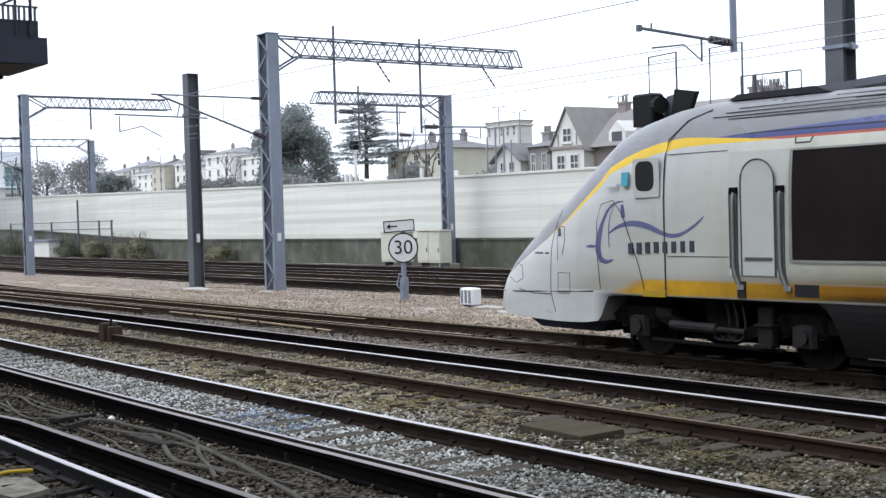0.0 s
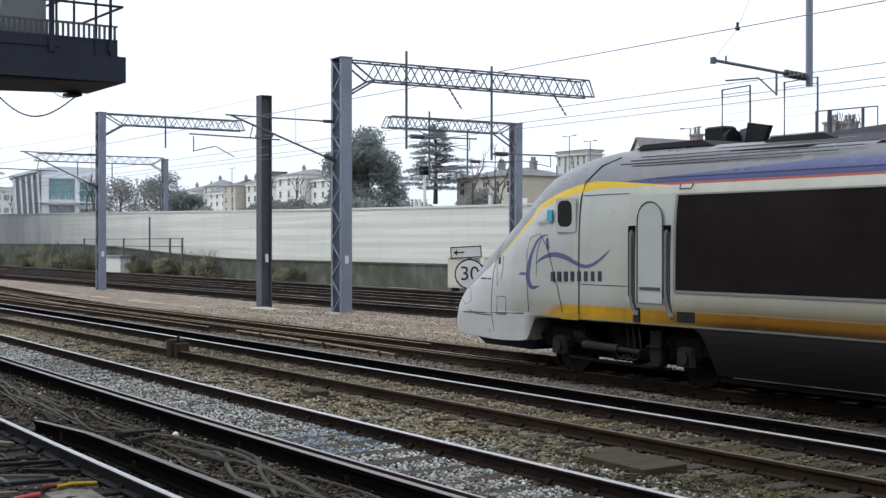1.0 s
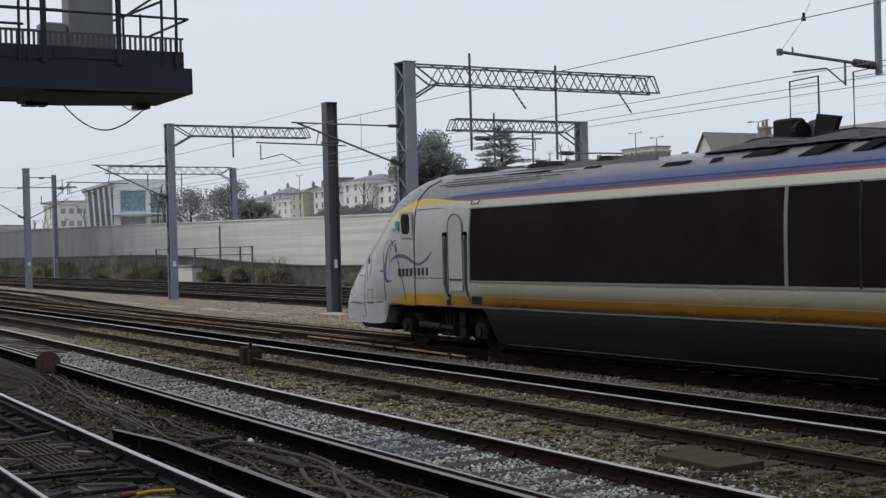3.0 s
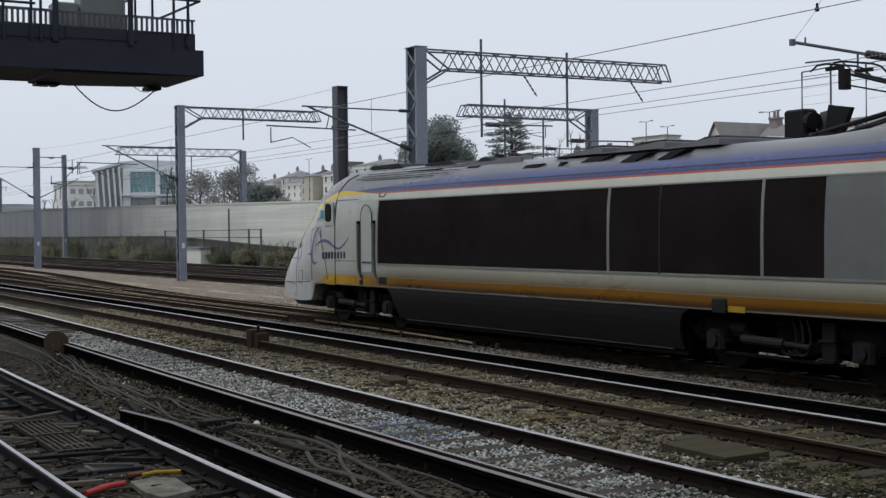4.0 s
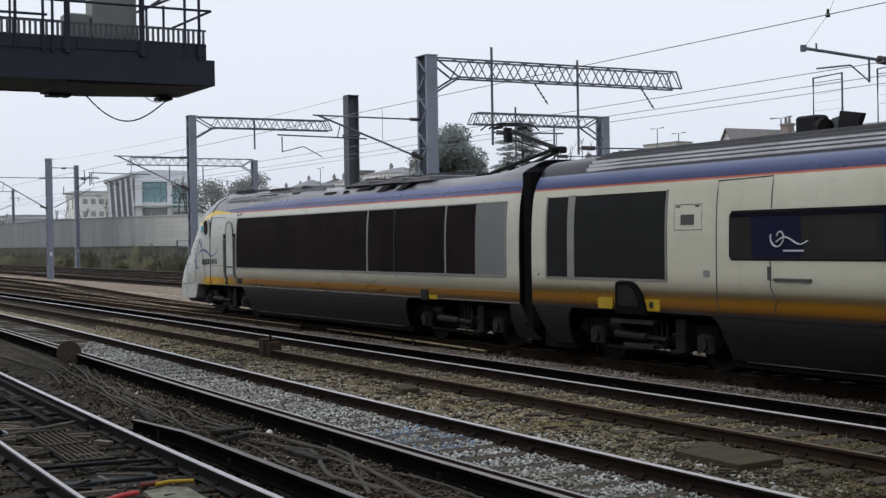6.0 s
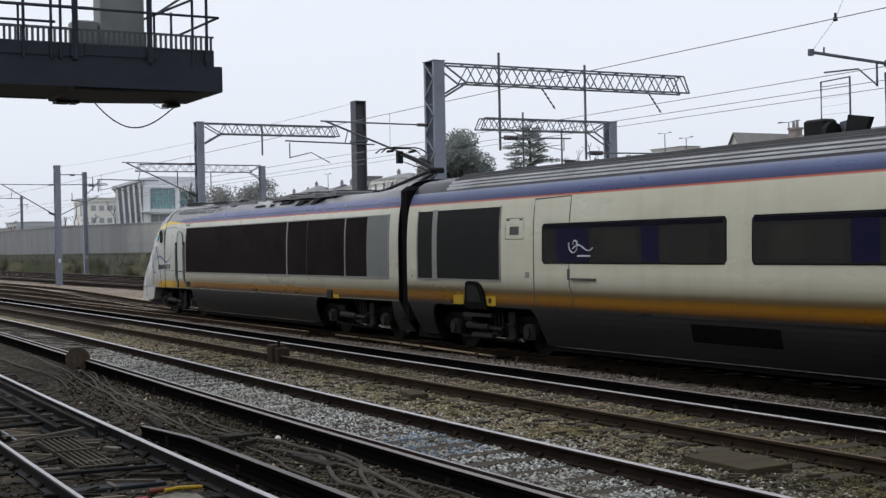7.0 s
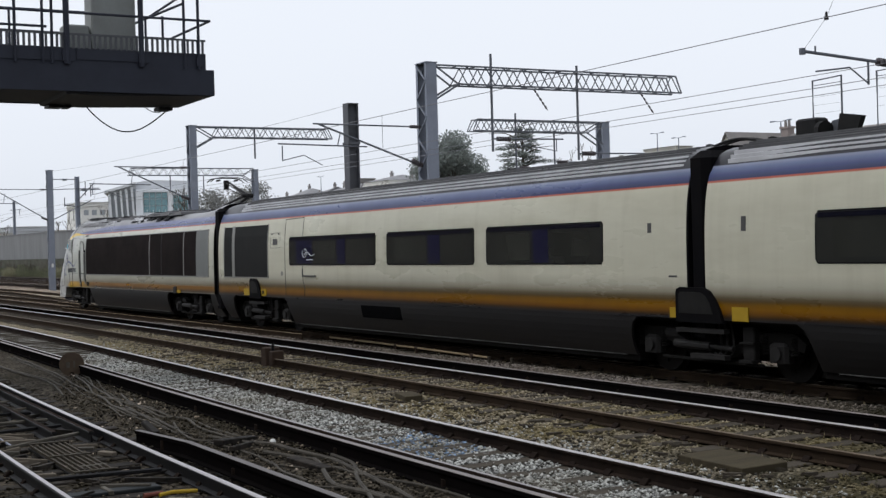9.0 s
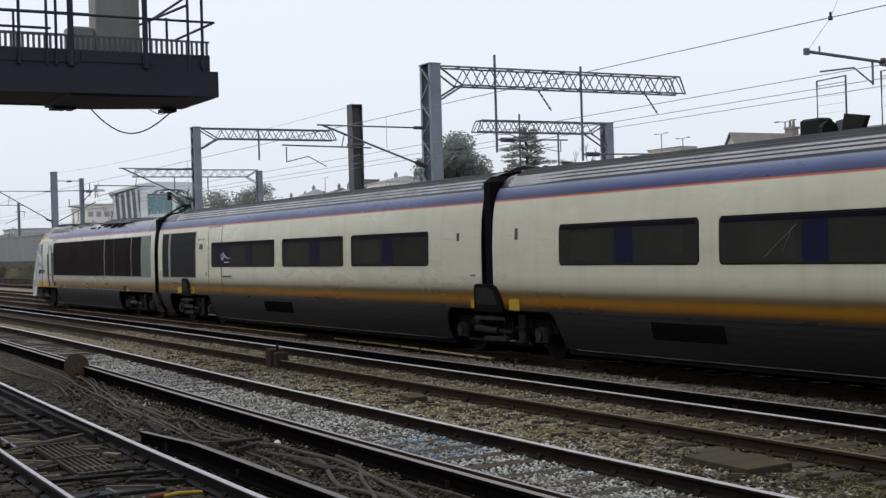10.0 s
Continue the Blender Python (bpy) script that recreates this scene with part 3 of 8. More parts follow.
mast_f = laced_mast("lattice_mast", "distant grey mast with arms on both sides", -97.8, 22.5, 8.58, a=0.5, b=0.4)
cantilever(mast_f, -0.2, 3.7, 7.2, 5.0, 6.2)
part("arm", Mesh().tube([(0, 0.2, 7.4), (0, 3.6, 7.5)], 0.03).tube([(0, 0.2, 5.2), (0, 3.0, 6.6)], 0.035), M["galv_dark"], mast_f)
mast_g = h_mast("steel_mast", "far thin grey mast with short arms", -147.0, 36.8, 11.1, 0.45)
part("arm", Mesh().tube([(0, 0, 9.8), (0, 2.6, 9.9)], 0.05).tube([(0, -2.6, 11.0), (0, 0, 11.0)], 0.045).tube([(0, -1.6, 10.95), (0, -1.1, 10.97)], 0.11).tube([(0, 0.5, 9.8), (0, 1.0, 9.82)], 0.12).tube([(0, 1.5, 9.1), (0, 1.5, 10.4)], 0.06).tube([(0, -1.5, 8.2), (0, 0, 8.0)], 0.06).tube([(0, -1.4, 8.0), (0, -1.4, 9.0)], 0.05).tube([(0, 0, 8.6), (0, 1.9, 10.6)], 0.05).tube([(0, 0.9, 9.2), (0, 0.9, 10.8)], 0.05), M["galv_dark"], mast_g)
mast_h = h_mast("steel_mast", "far thin grey mast with short arms", -230.2, 46.95, 11.9, 0.4)
part("arm", Mesh().tube([(0, -0.6, 10.6), (0, 1.2, 10.7)], 0.05).tube([(0, 0.9, 9.9), (0, 0.9, 10.7)], 0.05).tube([(0, -2.2, 8.6), (0, 0, 9.6)], 0.05), M["galv_dark"], mast_h)

# the mast beside the train with its drop tube over the train's track
mast_r = h_mast("steel_mast", "grey steel mast beside the train carrying a boom", -16.4, 21.8, 9.4, 0.42, M["mast_grey"])
part("clamp_band", Mesh().box(-0.25, 0.25, -0.24, 0.24, 5.5, 5.57).box(-0.33, -0.25, -0.05, 0.05, 5.47, 5.6).box(0.25, 0.33, -0.05, 0.05, 5.47, 5.6), M["galv"], mast_r)
boom(mast_r, -0.25, -5.0, 9.1, 8.6, 6)
drop_tube(mast_r, -3.1, 9.0, 5.12)
arm = Mesh().tube([(0, -3.1, 5.45), (0, -5.5, 5.59)], 0.028)
arm.tube([(0, -3.95, 5.5), (0, -3.95, 5.08)], 0.02)
arm.tube([(0, -3.95, 5.1), (0, -4.4, 5.36), (0, -5.2, 5.26)], 0.015)
arm.tube([(0, -5.2, 5.57), (0, -5.2, 5.69)], 0.016)
arm.box(-0.035, 0.035, -5.54, -5.46, 5.53, 5.64)
part("registration_arm", arm, M["galv_dark"], mast_r)
part("stay_wire", Mesh().tube([(0, -5.46, 5.62), (0, -4.92, 6.19), (0, -4.5, 6.95), (0, -3.1, 8.8)], 0.004, 5), M["wire"], mast_r)
part("wire_clamp", Mesh().box(-0.035, 0.035, -4.95, -4.89, 6.15, 6.22, cut=0.01).box(-0.02, 0.02, -4.93, -4.91, 6.22, 6.29), M["black"], mast_r)
ins = Mesh()
insulator(ins, (0, -3.22, 5.46), (0, -3.75, 5.49), 0.075)
part("tube_sleeve", Mesh().tube([(0, -3.1, 5.3), (0, -3.1, 8.9)], 0.065, 10), M["galv"], mast_r)
part("insulator", ins, M["insulator"], mast_r)


def build_wires():
    def line(name, label, spans, r=0.011):
        m = Mesh()
        for p, q, sag in spans:
            p, q = Vector(p), Vector(q)
            n = 10
            m.tube([p.lerp(q, i / n) - Vector((0, 0, 4 * sag * (i / n) * (1 - i / n))) for i in range(n + 1)], r, 5)
        return solid(name, m, M["wire"], label, "wire", "overhead wires")
    xs = [12, -16.4, -39.6, -64.6, -97.8, -147, -230]
    for y, zc in ((15.0, 4.735), (16.35, 4.74), (17.0, 4.71)):
        line("contact_wire", "thin dark contact wire over the railway", [((a, y, zc), (b, y, zc), 0.0) for a, b in zip(xs, xs[1:])], 0.006)
    line("catenary_wire", "thin dark catenary wire over the railway", [((a, 15.0, 5.58), (b, 15.0, 5.58), 0.0) for a, b in zip(xs, xs[1:])], 0.008)
    for y in (26.9, 31.0):
        line("contact_wire", "thin dark contact wire over the far tracks", [((a, y, 5.0), (b, y, 5.0), 0.0) for a, b in zip(xs[2:], xs[3:])], 0.006)
    line("return_wire", "thin wire carried along the mast tops", [((-43.3, 20.75, 7.5), (-97.8, 22.5, 8.5), 0.25)], 0.007)
    hang = Mesh()
    for x in (-29.5, -45, -57):
        hang.tube([(x, 15.0, 4.73), (x, 15.0, 5.58)], 0.006, 4)
    solid("dropper_wires", hang, M["wire"], "short dropper wires under the catenary", "wire", kind="stuff")


build_wires()


# ---- signal gantry ----
def build_gantry():
    t = thing("signal_gantry", "dark grey steel signal gantry with a railed walkway", "signal gantry", (-26.0, 5.5, 0))
    y0, y1, d = -9.0, 3.88, -2.4
    part("side_beam", Mesh().box(-0.05, 0.0, y0, y1, 5.51, 6.03), M["gantry"], t)
    part("side_beam", Mesh().box(d, d + 0.05, y0, y1, 5.51, 6.03), M["gantry"], t)
    part("deck", Mesh().box(d + 0.052, -0.052, y0, y1, 5.97, 6.03), M["gantry"], t)
    part("end_plate", Mesh().box(d + 0.052, -0.052, y1 - 0.05, y1, 5.51, 5.968), M["gantry"], t)
    part("fascia", Mesh().box(-0.06, -0.012, y0, 3.71, 6.032, 6.36), M["gantry"], t)
    part("fascia_plate", Mesh().box(-0.01, 0.012, -0.9, 1.05, 6.10, 6.36), M["gantry"], t)
    part("fascia_plate", Mesh().box(-0.01, 0.012, 1.07, 2.52, 6.13, 6.36), M["gantry"], t)
    # Underside sheet in black, darker than the beams and deck
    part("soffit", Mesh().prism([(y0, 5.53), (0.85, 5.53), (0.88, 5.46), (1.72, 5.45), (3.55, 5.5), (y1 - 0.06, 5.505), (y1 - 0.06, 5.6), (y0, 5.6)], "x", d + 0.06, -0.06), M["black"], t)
    for yy, w in ((0.95, 0.3), (1.3, 0.12), (3.3, 0.3)):
        part("cable_clamp", Mesh().box(d + 0.1, d + 0.5, yy, yy + w, 5.40, 5.47), M["black"], t)
    picket = Mesh().box(-0.005, 0.005, 0, 0.05, 6.34, 6.63).data("picket", M["gantry_light"])
    for xx in (0.017, d):
        for yy in np.arange(-3.0, 3.68, 0.105):
            o = part("picket", picket, M["gantry_light"], t)
            o.matrix_basis = pose(xx, yy, 0)
        part("picket_rail", Mesh().box(xx - 0.012, xx + 0.012, y0, 3.7, 6.6, 6.64), M["gantry_light"], t)
    for a, b in (((0.03, y0, 7.06), (0.03, 3.8, 7.03)), ((d, y0, 7.06), (d, 3.8, 7.03)), ((d, y0, 7.5), (d, 2.9, 7.5)), ((0.03, y0, 6.76), (0.03, 0.5, 6.74)), ((0.03, 0.35, 7.36), (0.03, 0.9, 7.36))):
        part("handrail", Mesh().tube([a, b], 0.026, 8), M["gantry"], t)
    for a, b in (((0.03, 3.8, 7.03), (d, 3.75, 7.03)), ((0.0, 3.2, 7.5), (d, 3.3, 7.5)), ((d, 2.9, 7.3), (-0.3, 3.35, 7.42))):
        part("end_rail", Mesh().tube([a, b], 0.026, 8), M["gantry"], t)
    for xx, yy, zz, r in ((0.03, -0.1, 8.2, 0.03), (0.03, 0.88, 7.38, 0.06), (0.03, 2.36, 9.0, 0.055), (0.03, 3.55, 8.2, 0.03), (0.03, 0.42, 7.42, 0.028), (0.03, 0.6, 8.2, 0.028), (0.0, 3.26, 7.5, 0.028), (-1.2, 3.2, 7.3, 0.026), (d, 3.2, 7.5, 0.026), (d, 0.3, 7.5, 0.026)):
        part("rail_post", Mesh().tube([(xx, yy, 6.03), (xx, yy, zz)], r, 8), M["gantry"], t)
    part("equipment_case", Mesh().box(-0.75, -0.2, 1.44, 2.33, 6.03, 9.2, cut=0.03), M["equip"], t, "tall grey-green equipment case")
    part("junction_box", Mesh().box(-0.7, -0.25, 0.92, 1.41, 6.03, 6.86, cut=0.03), M["equip"], t, "pale grey junction box")
    for yy in (0.85, 2.36, 3.56):
        part("bracket", Mesh().box(0.013, 0.06, yy - 0.06, yy + 0.06, 6.1, 6.28), M["gantry"], t)
    pts = [(d + 0.3, 1.75 + 1.86 * i / 16, 5.48 - 0.55 * math.sin(math.pi * (i / 16) ** 0.92)) for i in range(17)]
    part("hanging_cable", Mesh().tube(pts, 0.014, 6), M["black"], t, "loop of black cable hanging below")
    pts = [(d + 0.3, 3.05 + 0.5 * i / 10, 5.46 - 0.1 * math.sin(math.pi * i / 10)) for i in range(11)]
    part("hanging_cable", Mesh().tube(pts, 0.008, 6), M["black"], t)
    part("leg", Mesh().box(-1.4, -0.9, -8.6, -8.1, -0.3, 5.4), M["gantry"], t)


build_gantry()


# ---- concrete wall, low wall and what stands along them ----
def wall_top(x):
    return 4.12 + 1.35 * ease(-45, -200, x) + 0.15 * ease(-45, -110, x)


g = Nodes("board_marked_concrete", 0.92, spec=0.2)
streak = g.ramp(g.noise(1.0, 5, (0.10, 1, 2.6)), (0.38, 0.0), (0.7, 1.0))
board = g.ramp(g.noise(1.0, 2, (0.03, 1, 3.2)), (0.47, 0.0), (0.52, 1.0))
drip = g.ramp(g.noise(1.0, 4, (1.6, 1, 0.12)), (0.5, 0.0), (0.8, 1.0))
c = g.mix(g.math("MULTIPLY", streak, 0.45), (0.665, 0.668, 0.605), (0.46, 0.455, 0.405))
c = g.mix(g.math("MULTIPLY", board, 0.32), c, (0.42, 0.41, 0.37))
clean = g.mix(g.math("MULTIPLY", drip, 0.14), c, (0.34, 0.34, 0.30))
# distance haze put into the colour: the wall greys over towards the west
west_streak = g.ramp(g.noise(1.0, 5, (0.9, 1, 0.12)), (0.38, 0.0), (0.7, 1.0))
west_haze = g.mix(g.math("MULTIPLY", west_streak, 0.6), (0.20, 0.205, 0.209), (0.125, 0.13, 0.133))
west = g.math("DIVIDE", g.math("SUBTRACT", g.math("ADD", g.math("MULTIPLY", g.axis("X"), -1.0), g.math("MULTIPLY", g.noise(6.0, 4), 24.0)), 112.0), 45.0, clamp=True)
g.color(g.mix(west, clean, west_haze))
g.bump(g.noise(0.05, 4), 0.3, 0.01)
M["wall"] = g.mat
g = Nodes("mossy_brick_wall", 0.95, spec=0.1)
c = g.mix(g.ramp(g.noise(1.6, 5), (0.35, 0.0), (0.65, 1.0)), (0.115, 0.115, 0.10), (0.065, 0.072, 0.05))
g.color(g.mix(g.ramp(g.noise(0.7, 5), (0.5, 0.0), (0.75, 0.55)), c, (0.19, 0.19, 0.165)))
g.bump(g.noise(0.1, 4), 0.6, 0.02)
M["lowwall"] = g.mat


def build_walls():
    t = thing("concrete_wall", "long pale board-marked concrete retaining wall, streaked", "wall", kind="structure")
    edges = [30 - 5.5 * i for i in range(58)]
    for a, b in zip(edges, edges[1:]):
        w = Mesh()
        za, zb = wall_top(a), wall_top(b)
        prof = [(a - 0.002, -0.4), (b + 0.002, -0.4), (b + 0.002, zb), (a - 0.002, za)]
        w.prism(prof, "y", WALL_Y - 0.25, WALL_Y + 0.12)
        part("panel", w, M["wall"], t)
    cop = Mesh()
    for a, b in zip(edges, edges[1:]):
        cop.prism([(a, wall_top(a)), (b, wall_top(b)), (b, wall_top(b) + 0.12), (a, wall_top(a) + 0.12)], "y", WALL_Y - 0.31, WALL_Y + 0.2)
    part("coping", cop, M["wall"], t)
    # the low wall before it rises further along
    low = Mesh()
    xs = [30 - 4 * i for i in range(80)]
    for a, b in zip(xs, xs[1:]):
        h = [1.0 + 1.0 * ease(-85, -125, x) for x in (a, b)]
        low.prism([(a, -0.4), (b, -0.4), (b, h[1]), (a, h[0])], "y", 39.55, 39.95)
        low.prism([(a, h[0]), (b, h[1]), (b, h[1] + 0.09), (a, h[0] + 0.09)], "y", 39.48, 40.02)
    solid("low_wall", low, M["lowwall"], "low mossy dark wall along the far tracks", "wall", kind="structure")
    ledge = Mesh().box(-290, 30, 39.96, WALL_Y - 0.26, -0.4, 0.9)
    solid("ledge", ledge, M["soil"], "strip of soil between the two walls", "ledge", kind="structure")


build_walls()


def build_lineside():
    # relay cabinets behind the speed sign
    for i, (x, w, z1) in enumerate(((-56.2, 1.9, 1.45), (-53.0, 1.9, 1.5))):
        t = thing("relay_cabinet", "cream painted steel relay cabinet on short legs", "cabinet", (x, 37.2, -0.25), "relay cabinets")
        part("body", Mesh().box(0, w, 0, 0.7, 0.22, z1 + 0.25, cut=0.03), M["cream_case"], t)
        part("roof", Mesh().box(-0.06, w + 0.06, -0.06, 0.76, z1 + 0.25, z1 + 0.31), M["cream_case"], t)
        for k in range(2):
            d = part("door", Mesh().box(0.05 + k * w / 2, w / 2 - 0.03 + k * w / 2, -0.03, -0.002, 0.3, z1 + 0.15), M["cream_case"], t)
            part("handle", Mesh().box(w / 2 - 0.14 + k * w / 2, w / 2 - 0.1 + k * w / 2, -0.06, -0.031, 0.75, 0.95), M["galv_dark"], d)
        for lx in (0.1, w - 0.18):
            part("leg", Mesh().box(lx, lx + 0.08, 0.1, 0.6, 0, 0.22), M["galv_dark"], t)
    # speed sign
    t = thing("speed_sign", "round white speed sign reading 30 with an arrow board", "sign", (-31.05, 21.3, -0.2))
    turn = pose(0, 0, 0, 0, 0, 56)
    part("post", Mesh().box(-0.05, 0.05, -0.05, 0.05, 0, 2.2), M["galv"], t)
    part("post_foot", Mesh().box(-0.09, 0.09, -0.09, 0.09, 0, 0.72), M["galv"], t)
    rim = Mesh().disc((0, -0.09, 1.57), 0.43, "y", 0.03, 32)
    ob = part("rim", rim, M["sign_black"], t)
    ob.matrix_basis = turn
    face = part("disc", Mesh().disc((0, -0.115, 1.57), 0.39, "y", 0.02, 32), M["white"], t, "white disc with a black rim")
    face.matrix_basis = turn
    num = text_part("number", "30", 0.56, turn @ pose(0, -0.132, 1.57, 90, 0, 0), M["sign_black"], t)
    brd = part("arrow_board", Mesh().box(-0.40, 0.42, -0.12, -0.09, 2.06, 2.33), M["white"], t, "white board with a black arrow")
    brd.matrix_basis = turn @ pose(0, 0, 0, 0, -3, 0)
    frm = Mesh()
    for a, b, c2, d in ((-0.43, 0.45, 2.03, 2.06), (-0.43, 0.45, 2.33, 2.36), (-0.43, -0.40, 2.06, 2.33), (0.42, 0.45, 2.06, 2.33)):
        frm.box(a, b, -0.125, -0.085, c2, d)
    ob = part("board_frame", frm, M["sign_black"], t)
    ob.matrix_basis = turn @ pose(0, 0, 0, 0, -3, 0)
    arrow = Mesh().prism([(-0.35, 2.195), (-0.24, 2.28), (-0.24, 2.215), (-0.04, 2.215), (-0.04, 2.175), (-0.24, 2.175), (-0.24, 2.11)], "y", -0.13, -0.122)
    ob = part("arrow", arrow, M["sign_black"], t)
    ob.matrix_basis = turn @ pose(0, 0, 0, 0, -3, 0)
    coil = Mesh()
    coil.tube([(0.16 * math.cos(a), -0.12 + 0.03 * math.sin(a * 3), 0.62 + 0.22 * math.sin(a)) for a in np.linspace(0, 12.5, 60)], 0.02, 5)
    part("cable_coil", coil, M["galv"], t)
    # white point-heater box on feet, with rubble beside it
    t = thing("lineside_box", "small white ribbed lineside box on feet", "box", (-26.77, 20.4, -0.22))
    part("body", Mesh().box(-0.28, 0.28, -0.15, 0.15, 0.2, 0.62, cut=0.04), M["white"], t)
    for k in range(3):
        part("rib", Mesh().box(-0.2 + k * 0.16, -0.13 + k * 0.16, -0.17, -0.151, 0.24, 0.56), M["galv"], t)
    for lx in (-0.2, 0.14):
        part("foot", Mesh().box(lx, lx + 0.06, -0.1, 0.1, 0, 0.2), M["galv"], t)
    for x, y, w, d, rz in ((-26.0, 20.45, 0.75, 0.45, 15), (-41.9, 20.3, 1.9, 0.7, 3), (-26.6, 19.2, 0.6, 0.35, 40), (-24.2, 19.6, 0.8, 0.4, -12), (-38.4, 20.9, 0.35, 0.3, 30)):
        ob = solid("concrete_slab", Mesh().box(-w / 2, w / 2, -d / 2, d / 2, -0.05, 0.09, cut=0.03), M["concrete"], "loose pale concrete slab lying on the ballast", "slab", "loose slabs")
        ob.matrix_world = pose(x, y, -0.14, 0, 2, rz)
    # concrete cable trough along the train's track
    t = thing("cable_trough", "long concrete cable trough with separate lids", "cable trough", (0, 18.85, -0.19), kind="structure")
    part("channel", Mesh().box(-130, 8, -0.2, 0.2, -0.1, 0.07), M["trough"], t)
    lid = Mesh().box(-0.48, 0.48, -0.19, 0.19, 0.07, 0.115, cut=0.012).data("lid", M["trough"])
    rng = random.Random(8)
    for i in range(96):
        o = part("lid", lid, M["trough"], t)
        o.matrix_basis = pose(-88 + i, rng.uniform(-0.015, 0.015), 0.002, 0, rng.uniform(-0.4, 0.4), rng.uniform(-1, 1))
    # ochre pipe on stands beside the train's track
    t = thing("ochre_pipe", "long ochre pipe on short stands beside the rail", "pipe", (-31.0, 14.09, 0.03))
    run = Mesh().tube([(0, 0, 0), (2.8, -0.06, 0.0), (5.6, -0.2, 0.0), (8.3, -0.3, -0.01)], 0.022, 8)
    part("run", run, M["railtop_ochre"], t)
    for x, y in ((1.5, -0.03), (3.9, -0.11), (5.0, -0.17), (7.6, -0.275)):
        part("joint", Mesh().tube([(x - 0.06, y, 0), (x + 0.06, y, 0)], 0.036, 8), M["rust_box"], t)
        part("stand", Mesh().box(x - 0.03, x + 0.03, y - 0.03, y + 0.03, -0.16, -0.028), M["rust_box"], t)
    for x, y in ((-21.7, 13.7), (-22.3, 13.55)):
        ob = solid("marker_peg", Mesh().tube([(0, 0, -0.16), (0, 0, 0.06)], 0.035, 8).tube([(0, 0, 0.06), (0, 0, 0.08)], 0.04, 8), M["timber_grey"], "short grey peg standing in the ballast", "peg", "marker pegs")
        ob.matrix_world = pose(x, y, 0)
    # rusty round shunting-signal back on a stub post
    t = thing("ground_signal", "rusty round disc on a short stub post", "ground signal", (-27.0, 6.55, -0.2))
    part("post", Mesh().tube([(0, 0, 0), (0, 0, 0.15)], 0.05, 8), M["rust"], t)
    ob = part("disc", Mesh().disc((0, 0, 0.31), 0.245, "y", 0.05, 28), M["rusty_disc"], t)
    ob.matrix_basis = pose(0, 0, 0, 0, 0, 72)
    for bx, wide, z0, z1 in ((-0.07, 0.07, 0.24, 0.36), (0.05, 0.03, 0.24, 0.38)):
        ob = part("faded_mark", Mesh().box(bx - wide / 2, bx + wide / 2, -0.029, -0.0255, z0, z1), M["iron_pale"], t, "faded pale mark")
        ob.matrix_basis = pose(0, 0, 0, 0, 0, 72)
    # rusty lever box between the tracks
    t = thing("point_box", "rusty iron box with a split lid between tracks", "point box", (-26.4, 10.65, -0.2))
    part("body", Mesh().box(-0.3, -0.02, -0.15, 0.18, 0, 0.42, cut=0.02), M["rust_box"], t)
    part("body", Mesh().box(0.06, 0.26, -0.12, 0.16, 0, 0.36, cut=0.02), M["rust_box"], t)
    part("spindle", Mesh().tube([(0.02, 0, 0), (0.02, 0, 0.52)], 0.03, 8), M["black"], t)
    # plank between the rails of two tracks
    for x, y, w, d, rz in ((-10.95, 9.68, 1.1, 0.6, -3), (-19.0, 10.0, 0.7, 0.3, -14), (-30.5, 16.9, 1.2, 0.4, 0)):
        ob = solid("crossing_board", Mesh().box(-w / 2, w / 2, -d / 2, d / 2, -0.06, 0.035, cut=0.008), M["timber_mossy"], "weathered grey timber board lying between the tracks", "board", "loose boards")
        ob.matrix_world = pose(x, y, -0.13, 1.5, 0, rz)


M["trough"] = worn("stained_concrete", (0.36, 0.31, 0.23), (0.20, 0.165, 0.12), 0.6, 0.7, 0.03, 0.9, 0, 0.4, 0.006)
M["timber_mossy"] = worn("mossy_timber", (0.066, 0.054, 0.033), (0.026, 0.022, 0.015), 0.7, 0.3, 0.02, 0.9, 0, 0.6, 0.006, (4, 0.5, 4))
M["rusty_disc"] = worn("rusty_plate", (0.10, 0.072, 0.05), (0.05, 0.036, 0.028), 0.7, 0.15, 0.02, 0.8)
build_lineside()


